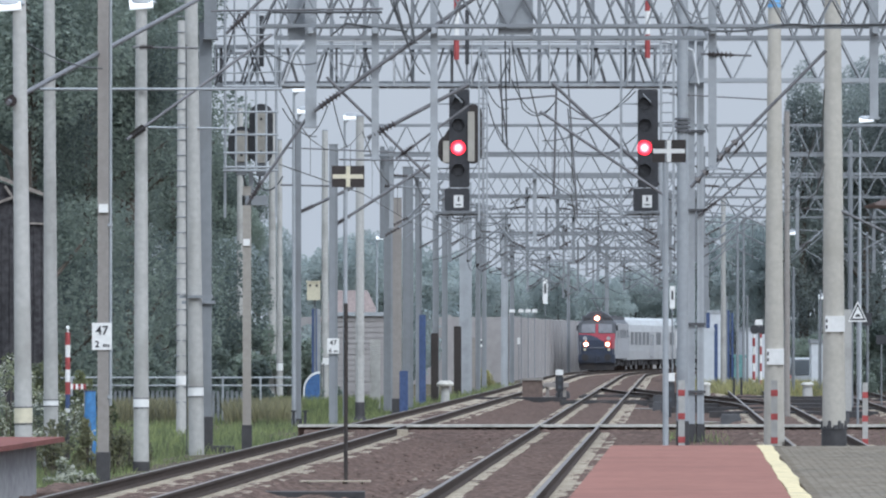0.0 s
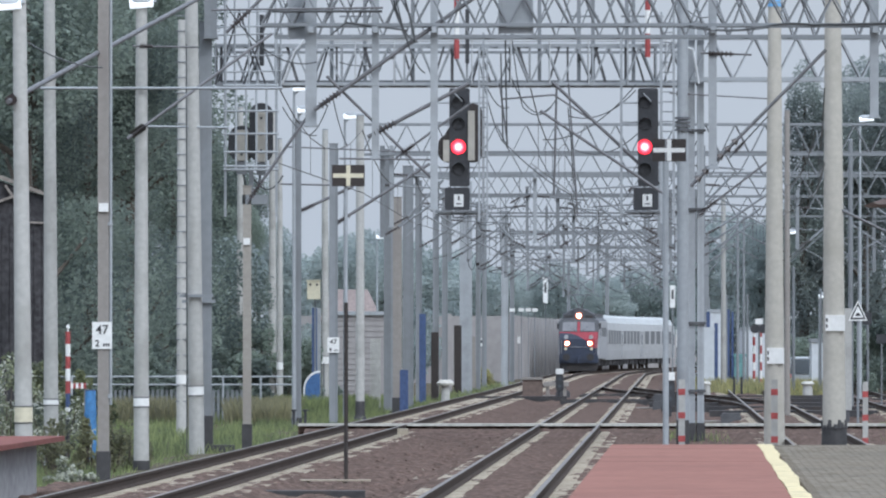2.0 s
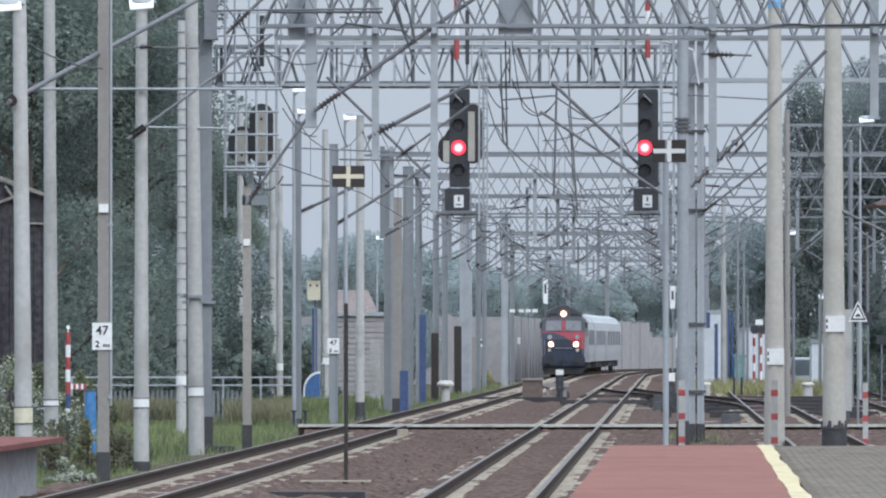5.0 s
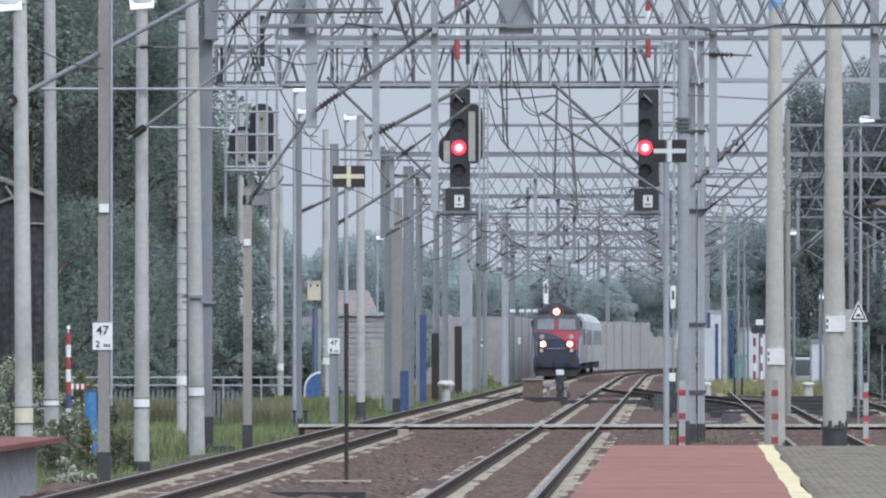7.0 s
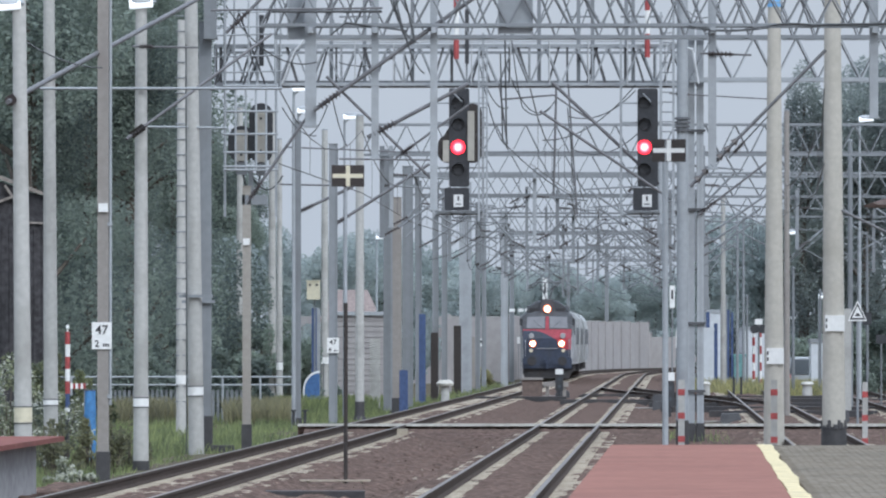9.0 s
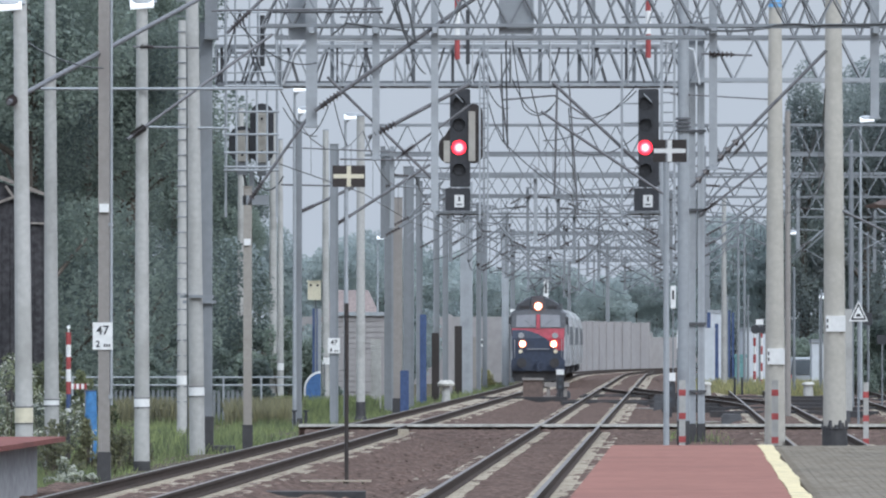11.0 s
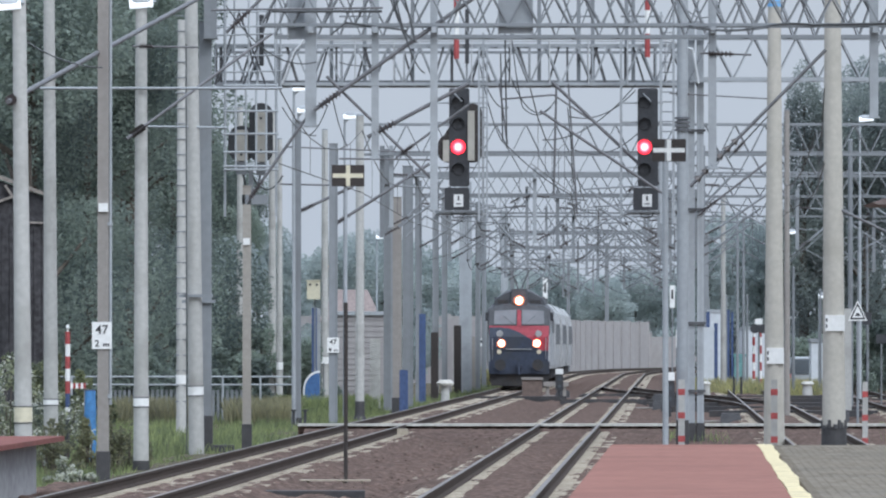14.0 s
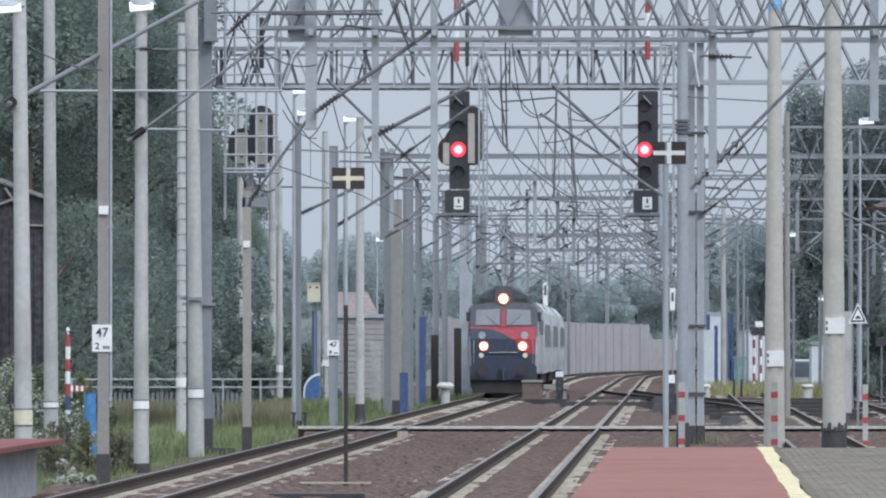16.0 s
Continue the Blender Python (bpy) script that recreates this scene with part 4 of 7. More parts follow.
# ---- signal gantry ----
GD = 166.0
RAIL_PALE = material("pale_handrail_paint", (0.52, 0.54, 0.56), 0.5, grain=9, spread=0.06, bump=0.02)
t = thing("signal_gantry", "pale grey lattice signal gantry with handrails above the tracks", "signal gantry", pose(0, GD, 0))
truss(t, -5.382, 5.770, 0, 8.181, 9.092, 0.9, 0.72, 0.05, STEEL_LIGHT, "N", 0.036)
for y in (-0.55, 0.55):
    bm = bmesh.new()
    rod(bm, (-3.266, y, 9.225), (5.301, y, 9.252), 0.03)
    rod(bm, (-3.802, y, 8.181), (-3.534, y, 8.918), 0.03)
    rod(bm, (-3.534, y, 8.918), (-3.266, y, 9.225), 0.03)
    rod(bm, (5.301, y, 9.252), (5.904, y, 8.985), 0.03)
    rod(bm, (5.904, y, 8.985), (6.038, y, 8.181), 0.03)
    for i in range(10):
        x = -2.999 + i * 0.92
        rod(bm, (x, y, 8.181), (x, y, 9.225), 0.016, seg=6)
    part("handrail", bm, RAIL_PALE, t, "bent pale tubular handrail")
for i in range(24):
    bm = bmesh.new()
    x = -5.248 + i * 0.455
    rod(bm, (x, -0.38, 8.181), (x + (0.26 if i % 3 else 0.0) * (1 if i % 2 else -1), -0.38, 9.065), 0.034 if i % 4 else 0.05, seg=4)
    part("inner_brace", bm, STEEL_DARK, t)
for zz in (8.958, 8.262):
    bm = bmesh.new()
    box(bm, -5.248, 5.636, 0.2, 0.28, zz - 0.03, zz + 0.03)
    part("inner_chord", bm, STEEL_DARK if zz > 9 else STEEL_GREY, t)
bm = bmesh.new()
for i in range(34):
    x = -5.208 + i * 0.325
    box(bm, x, x + 0.30, -0.45, 0.45, 8.195 - 0.07, 8.195 - 0.045)
part("walkway_grating", bm, STEEL_GREY, t)
for px in (4.204, 5.141, 0.950, -0.214, -5.141, -3.936):
    bm = bmesh.new()
    box(bm, px - 0.03, px + 0.03, -0.75, -0.69, 5.035, 9.386)
    part("hanger_post", bm, STEEL_LIGHT, t)
for px in (-2.651, -1.861, -0.723, 2.289, 3.226, 3.561, 4.364, 4.525):
    bm = bmesh.new()
    box(bm, px - 0.045, px + 0.045, 0.5, 0.58, 8.141, 10.323)
    part("stanchion", bm, STEEL_GREY, t)
for a, b in ((-2.463, -1.593), (3.025, 3.695), (4.230, 5.234)):
    bm = bmesh.new()
    rod(bm, (a, 0.54, 9.828), (b, 0.54, 9.828), 0.025)
    part("stanchion_tie", bm, STEEL_GREY, t)
for zz in (7.726, 7.271, 6.200, 5.102):
    for a, b in ((-0.214, 1.017), (4.204, 5.194)):
        bm = bmesh.new()
        rod(bm, (a, -0.7, zz), (b, -0.7, zz), 0.02)
        part("basket_rail", bm, STEEL_LIGHT, t)
for zz in (8.114, 7.512, 6.976, 6.548, 6.213, 6.133):
    bm = bmesh.new()
    rod(bm, (-5.167, -1.3, zz), (-3.869, -1.3, zz), 0.03)
    part("basket_rail", bm, STEEL_LIGHT, t)
for i in range(6):
    bm = bmesh.new()
    x = -5.114 + i * 0.24
    rod(bm, (x, -1.3, 6.133), (x, -1.3, 8.181), 0.027)
    part("basket_bar", bm, STEEL_LIGHT, t)


def rounded_board(bm, x0, x1, z0, z1, y0, y1, cut):
    """An upright board with rounded corners."""
    pts = []
    for cx, cz, a0 in ((x1 - cut, z1 - cut, 0), (x0 + cut, z1 - cut, 90), (x0 + cut, z0 + cut, 180), (x1 - cut, z0 + cut, 270)):
        for k in range(5):
            a = radians(a0 + 22.5 * k)
            pts.append((cx + cut * math.cos(a), cz + cut * math.sin(a)))
    fr = [bm.verts.new((x, y0, z)) for x, z in pts]
    bk = [bm.verts.new((x, y1, z)) for x, z in pts]
    bm.faces.new(fr)
    bm.faces.new(bk[::-1])
    n = len(pts)
    for i in range(n):
        bm.faces.new((fr[i], fr[(i + 1) % n], bk[(i + 1) % n], bk[i]))


def red_signal(x, d, lamp_dx, side_board, label):
    """A hanging colour-light signal; origin at the lamp."""
    t = thing("railway_signal", label, "railway signal", pose(x, d, 6.681), group="signals on the gantry")
    u = 165 / 12400
    bm = bmesh.new()
    rounded_board(bm, -16 * u, 20 * u, -70 * u, 104 * u, 0.0, 0.12, 0.05)
    part("backboard", bm, BLACK, t)
    if side_board:
        bm = bmesh.new()
        rounded_board(bm, 10 * u, 42 * u, -28 * u, 77 * u, 0.03, 0.12, 0.2)
        part("side_backboard", bm, BROWN_BLACK, t)
        bm = bmesh.new()
        box(bm, 17 * u, 29 * u, -0.06, 0.03, -24 * u, 64 * u)
        part("lamp_housing", bm, CONCRETE_WARM, t, "light grey housing strip")
        bm = bmesh.new()
        rounded_board(bm, -36 * u, 10 * u, -28 * u, 22 * u, 0.04, 0.12, 0.24)
        v = [bm.verts.new((a * u, y, b * u)) for y in (0.05, 0.11) for a, b in ((-33, 8), (-12, 42), (0, 42), (0, 0))]
        for f in ((0, 1, 2, 3), (7, 6, 5, 4), (0, 4, 5, 1), (1, 5, 6, 2)):
            bm.faces.new([v[i] for i in f])
        part("round_backboard", bm, BROWN_BLACK, t)
        bm = bmesh.new()
        box(bm, -27 * u, -16 * u, -0.06, 0.03, -26 * u, 12 * u)
        part("lamp_housing", bm, CONCRETE_WARM, t, "light grey housing strip")
    for k in (78, 40, 0, -40):
        bm = bmesh.new()
        c = Vector((lamp_dx * u, -0.02, k * u))
        for j in range(9):
            a0, a1 = radians(-20 + 24.4 * j), radians(-20 + 24.4 * (j + 1))
            q = [bm.verts.new(c + Vector((0.15 * math.cos(a), y, 0.15 * math.sin(a)))) for a in (a0, a1) for y in (0.02, -0.15)]
            bm.faces.new((q[0], q[2], q[3], q[1]))
        part("hood", bm, BLACK, t)
        bm = bmesh.new()
        # lit lens is larger than the others and ringed, to imitate its halo
        rod(bm, (c.x, 0.0, c.z), (c.x, -0.03, c.z), 0.172 if k == 0 else 0.125, seg=20)
        if k:
            part("lens", bm, BLACK, t)
        else:
            lens = part("lens", bm, RED_LAMP, t, "lit red lens")
            bm = bmesh.new()
            rod(bm, (c.x, -0.03, c.z), (c.x, -0.04, c.z), 0.115, 0.10, seg=18)
            part("halo_ring", bm, RED_RING, lens)
            bm = bmesh.new()
            rod(bm, (c.x, -0.04, c.z), (c.x, -0.055, c.z), 0.07, 0.05, seg=16)
            part("lit_core", bm, LAMP_CORE, lens)
    # added pale rod stands for the light line along the top hood's edge
    bm = bmesh.new()
    rod(bm, (-7 * u, -0.16, 95 * u), (7 * u, -0.16, 80 * u), 0.018, seg=6)
    part("hood_brace", bm, STEEL_LIGHT, t)
    bm = bmesh.new()
    rounded_board(bm, -24 * u, 20 * u, -112 * u, -72 * u, -0.02, 0.1, 0.04)
    part("indicator_box", bm, BLACK, t)
    bm = bmesh.new()
    rounded_board(bm, -8 * u, 9 * u, -106 * u, -84 * u, -0.045, -0.022, 0.02)
    plate = part("number_plate", bm, WHITE, t)
    bm = bmesh.new()
    box(bm, -1 * u, 2 * u, -0.052, -0.046, -95 * u, -87 * u)
    part("plate_bar", bm, BLACK, plate)
    bm = bmesh.new()
    box(bm, -4 * u, 5 * u, -0.052, -0.046, -102 * u, -100 * u)
    part("plate_bar", bm, BLACK, plate)
    bm = bmesh.new()
    box(bm, -36 * u, 44 * u, -0.2, 0.2, -116 * u, -113 * u)
    rod(bm, (-14 * u, 0, -113 * u), (-8 * u, 0, -125 * u), 0.02)
    rod(bm, (-8 * u, 0, -125 * u), (8 * u, 0, -125 * u), 0.02)
    rod(bm, (8 * u, 0, -125 * u), (14 * u, 0, -113 * u), 0.02)
    part("bracket", bm, STEEL_GREY, t)
    return t


red_signal(0.359, 165.12, 0, True, "black railway signal showing red, with round backboards")
red_signal(4.804, 165.12, -4, False, "tall black railway signal showing red beside a cross board")


def side_signal(x, z, d, w, h, lamps, label):
    t = thing("railway_signal", label, "railway signal", pose(x, d, z), group="signals on the gantry")
    bm = bmesh.new()
    rounded_board(bm, -w / 2, w / 2, 0, h, 0, 0.06, w * 0.48)
    part("backboard", bm, BLACK, t)
    bm = bmesh.new()
    box(bm, -w * 0.24, w * 0.24, -0.10, -0.005, 0.02, h * 0.88)
    housing = part("lamp_housing", bm, CONCRETE_WARM, t, "pale grey lamp housing")
    bm = bmesh.new()
    for k in range(lamps):
        rod(bm, (0, -0.10, h * (0.2 + 0.27 * k)), (0, -0.12, h * (0.2 + 0.27 * k)), 0.03, seg=10)
    part("latches", bm, BLACK, housing)
    bm = bmesh.new()
    box(bm, -w * 0.2, w * 0.2, -0.06, 0.06, -0.3, 0.0)
    part("cable_box", bm, STEEL_GREY, t)
    return t


side_signal(-4.285, 6.308, 165.0, 0.559, 1.410, 3, "unlit railway signal on black rounded backboard")
side_signal(-4.750, 6.335, 165.2, 0.639, 0.852, 1, "small unlit signal on black rounded backboard")
hanging_wire(-4.737, 6.148, -4.285, 6.148, 165.3, 0.6, 0.025, "looped black signal cable")
hanging_wire(-4.577, 6.148, -3.779, 6.015, 165.3, 0.4, 0.02, "looped black signal cable")
bm = bmesh.new()
box(bm, -4.737, -4.125, 164.9, 165.3, 5.323, 5.550)
box(bm, -4.577, -4.471, 165.0, 165.2, 5.550, 6.148)
plain("cable_junction", bm, STEEL_GREY, "grey cable junction bracket below the signals", "bracket")


t = thing("access_cage", "grey tubular access cage above the signal platform", "cage", pose(0, 165.0, 0))
for k, px in enumerate((-5.136, -4.923, -4.577, -4.378, -3.952, -3.832)):
    bm = bmesh.new()
    rod(bm, (px, 0.3 * (k % 2), 8.078), (px, 0.3 * (k % 2), 10.300), 0.026 if k % 3 else 0.04, seg=6)
    part("cage_post", bm, STEEL_LIGHT, t)
for zz in (9.848, 9.502, 9.315, 8.810, 8.437):
    bm = bmesh.new()
    rod(bm, (-5.402, 0.15, zz), (-3.779, 0.15, zz + 0.04), 0.022, seg=6)
    part("cage_rail", bm, STEEL_LIGHT, t)
for x0_, x1_ in ((-5.376, -4.777), (-4.710, -4.045), (-4.178, -4.844)):
    bm = bmesh.new()
    rod(bm, (x0_, 0.2, 8.144), (x1_, 0.2, 9.941), 0.026, seg=6)
    part("cage_brace", bm, STEEL_DARK, t)

t = thing("access_ladder", "grey steel ladder beside the tall signal", "ladder", pose(0, 164.3, 0))
for px in (5.118, 5.409):
    bm = bmesh.new()
    box(bm, px - 0.03, px + 0.03, -0.02, 0.02, 4.867, 9.827)
    part("stringer", bm, STEEL_LIGHT, t)
for k in range(21):
    bm = bmesh.new()
    z = 4.933 + 0.232 * k
    rod(bm, (5.118, 0, z), (5.409, 0, z), 0.016, seg=6)
    part("rung", bm, STEEL_GREY, t)
t = thing("access_ladder", "narrow grey ladder beside the round-board signal", "ladder", pose(0, 164.3, 0))
for px in (0.846, 1.032):
    bm = bmesh.new()
    box(bm, px - 0.022, px + 0.022, -0.02, 0.02, 4.933, 9.033)
    part("stringer", bm, STEEL_LIGHT, t)
for k in range(17):
    bm = bmesh.new()
    z = 4.999 + 0.235 * k
    rod(bm, (0.846, 0, z), (1.032, 0, z), 0.013, seg=6)
    part("rung", bm, STEEL_GREY, t)
for px in (0.846, 1.032):
    bm = bmesh.new()
    for z in (8.25, 8.98):
        rod(bm, (px, 0.0, z), (px, 1.3, z), 0.018, seg=6)
    part("bracket", bm, STEEL_GREY, t)
bm = bmesh.new()
for k in range(4):
    rod(bm, (5.471, 160, 6.902 + 0.09 * k), (5.471, 160, 6.902 + 0.05 + 0.09 * k), 0.19, 0.17, seg=14)
plain("mast_collar", bm, STEEL_DARK, "dark ribbed collar on the tubular mast", "collar")


def striped_pole(x, d, z0, z1, r, n, label, first=True):
    t = thing("striped_pole", label, "striped pole", pose(x, d, z0), group="red and white poles")
    for k in range(n):
        bm = bmesh.new()
        h = (z1 - z0) / n
        rod(bm, (0, 0, k * h), (0, 0, (k + 1) * h), r, seg=10)
        part("stripe", bm, RED if (k % 2 == 0) == first else WHITE, t)
    return t


striped_pole(0.319, 165.4, 8.770, 10.473, 0.067, 3, "red and white striped pole above the gantry")
striped_pole(4.830, 165.4, 8.810, 10.473, 0.067, 3, "red and white striped pole above the gantry")
pole_ = striped_pole(-8.032, 150, 0.98, 2.30, 0.056, 5, "red and white striped post behind the bushes", True)
for z0_, z1_, mt_ in ((-1.6, -0.55, BLACK), (-0.55, -0.3, WHITE), (-0.3, 0.0, BLUE_DARK)):
    bm = bmesh.new()
    rod(bm, (0, 0, z0_), (0, 0, z1_), 0.053, seg=10)
    part("foot_stripe", bm, mt_, pole_)
bm = bmesh.new()
rod(bm, (0, 0, 1.32), (0, 0, 1.40), 0.02, seg=6)
rod(bm, (0, 0, 1.40), (0, 0, 1.47), 0.045, 0.03, seg=8)
part("knob", bm, WHITE, pole_)


def marked_post(x, d, z0, z1, w, label):
    t = thing("marker_post", label, "marker post", pose(x, d, z0), group="marker posts at the platform end")
    bm = bmesh.new()
    box(bm, -w / 2, w / 2, -w / 2, w / 2, 0, z1 - z0)
    part("post", bm, CONCRETE, t)
    for k in range(3):
        bm = bmesh.new()
        z = z1 - z0 - 0.33 - 0.5 * k
        box(bm, -w / 2 - 0.006, w / 2 + 0.006, -w / 2 - 0.006, w / 2 + 0.006, z, z + 0.13)
        part("red_mark", bm, RED, t)


marked_post(5.105, 150, -0.42, 1.276, 0.133, "thin post with three red marks beside the gantry mast")
marked_post(6.994, 148, -0.42, 1.286, 0.131, "thin post with three red marks before the concrete mast")
marked_post(9.036, 150, -0.42, 1.227, 0.109, "thin post with three red marks at the platform end")


def cross_board(x, d, z0, z, w, h, pole, mat, cross_mat, label, pole_dx=0.0):
    t = thing("cross_board", label, "sign", pose(x, d, z0), group="cross boards")
    bm = bmesh.new()
    rod(bm, (pole_dx, 0.06, 0), (pole_dx, 0.06, z - z0 + h / 2), pole / 2, seg=10)
    part("pole", bm, mat[0], t)
    if mat[1]:
        bm = bmesh.new()
        rod(bm, (pole_dx, 0.06, 0), (pole_dx, 0.06, (z - z0) * 0.59), pole / 2 + 0.008, seg=10)
        part("pole_foot", bm, mat[1], t, "dark brown lower pole")
    bm = bmesh.new()
    box(bm, -w / 2, w / 2, 0, 0.02, z - z0 - h / 2, z - z0 + h / 2)
    board = part("board", bm, BROWN_BLACK, t)
    bm = bmesh.new()
    a = h * 0.10
    box(bm, -a, a, -0.008, 0, z - z0 - h * 0.48, z - z0 + h * 0.48)
    box(bm, -w * 0.47, -a, -0.008, 0, z - z0 - a, z - z0 + a)
    box(bm, a, w * 0.47, -0.008, 0, z - z0 - a, z - z0 + a)
    part("cross", bm, cross_mat, board)
    return t


cross_board(-1.585, 117, -0.32, 4.852, 0.547, 0.359, 0.057, (STEEL_LIGHT, BROWN_BLACK), CREAM, "black board with cream cross on thin pole between tracks", -1.623 - -1.585)
cross_board(4.581, 142, -0.42, 5.966, 0.687, 0.458, 0.126, (STEEL_LIGHT, None), WHITE, "black board with white cross on pale pole", 4.512 - 4.581)

for x0_, x1_, y0_, y1_ in ((-4.337, -4.230, 8.610, 9.815), (0.522, 0.616, 8.663, 9.948)):
    bm = bmesh.new()
    box(bm, x0_, x1_, 165.4, 165.5, y0_, y1_)
    plain("black_strip_board", bm, BLACK, "narrow upright black board on the gantry", "board", group="strip boards")
bm = bmesh.new()
box(bm, -5.60, -5.31, 164.1, 164.5, 9.245, 10.224)
box(bm, -5.63, -5.28, 164.0, 164.55, 9.218 - 0.03, 9.245)
plain("mast_cabinet", bm, STEEL_GREY, "grey steel box high on the gantry mast", "box")

# warning triangle
t = thing("warning_sign", "white triangular warning sign with black rim on a post", "sign", pose(11.247, 190, -0.42))
bm = bmesh.new()
rod(bm, (0, 0.05, 0), (0, 0.05, 3.092 + 0.42), 0.035)
part("post", bm, STEEL_GREY, t)


def triangle(bm, w, h, z, y0, y1):
    v = [bm.verts.new((a, y, b)) for y in (y0, y1) for a, b in ((-w / 2, z), (w / 2, z), (0, z + h))]
    for f in ((0, 1, 2), (5, 4, 3), (0, 3, 4, 1), (1, 4, 5, 2), (2, 5, 3, 0)):
        bm.faces.new([v[i] for i in f])


zs = 2.663 + 0.42
for nm, w, h, dz, y0, y1, mt in (("plate", 0.521, 0.567, 0, 0, 0.02, WHITE), ("rim", 0.429, 0.460, 0.04, -0.006, 0, BLACK), ("face", 0.306, 0.322, 0.085, -0.012, -0.006, WHITE)):
    bm = bmesh.new()
    triangle(bm, w, h, zs + dz, y0, y1)
    part(nm, bm, mt, t)
bm = bmesh.new()
box(bm, -0.07, 0.07, -0.018, -0.012, zs + 0.13, zs + 0.17)
box(bm, -0.04, 0.04, -0.018, -0.012, zs + 0.17, zs + 0.21)
part("pictogram", bm, BLACK, t)

# ---- the train ----
TRAIN = []


def panel(bm, corners, y):
    """A thin plate on a front face: (x, z) corners at depth y, 3 cm thick."""
    n = len(corners)
    fr = [bm.verts.new((x, y(z) - 0.03, z)) for x, z in corners]
    bk = [bm.verts.new((x, y(z) + 0.02, z)) for x, z in corners]
    bm.faces.new(fr)
    bm.faces.new(bk[::-1])
    for i in range(n):
        bm.faces.new((fr[i], fr[(i + 1) % n], bk[(i + 1) % n], bk[i]))


def bogie(parent, y, wheels, r=0.6, mat=UNDER):
    bm = bmesh.new()
    L = wheels[-1] - wheels[0] + 1.5
    for s in (-1, 1):
        box(bm, s * 1.05 - 0.09, s * 1.05 + 0.09, y - L / 2, y + L / 2, 0.42, 0.78)
        for w in wheels:
            box(bm, s * 1.02 - 0.14, s * 1.02 + 0.2, y + w - 0.2, y + w + 0.2, 0.36, 0.86)
        for w in (-0.5, 0.5):
            rod(bm, (s * 1.15, y + w, 0.35), (s * 1.15, y + w, 0.85), 0.11)
    box(bm, -1.0, 1.0, y - 0.3, y + 0.3, 0.45, 0.85)
    frame_ob = part("bogie", bm, mat, parent)
    for w in wheels:
        for s in (-1, 1):
            bm = bmesh.new()
            rod(bm, (s * 0.69, y + w, r), (s * 0.82, y + w, r), r, seg=24)
            rod(bm, (s * 0.66, y + w, r), (s * 0.69, y + w, r), r + 0.03, seg=24)
            part("wheel", bm, RAIL_STEEL, frame_ob)
        bm = bmesh.new()
        rod(bm, (-0.65, y + w, r), (0.65, y + w, r), 0.09)
        part("axle", bm, RAIL_STEEL, frame_ob)


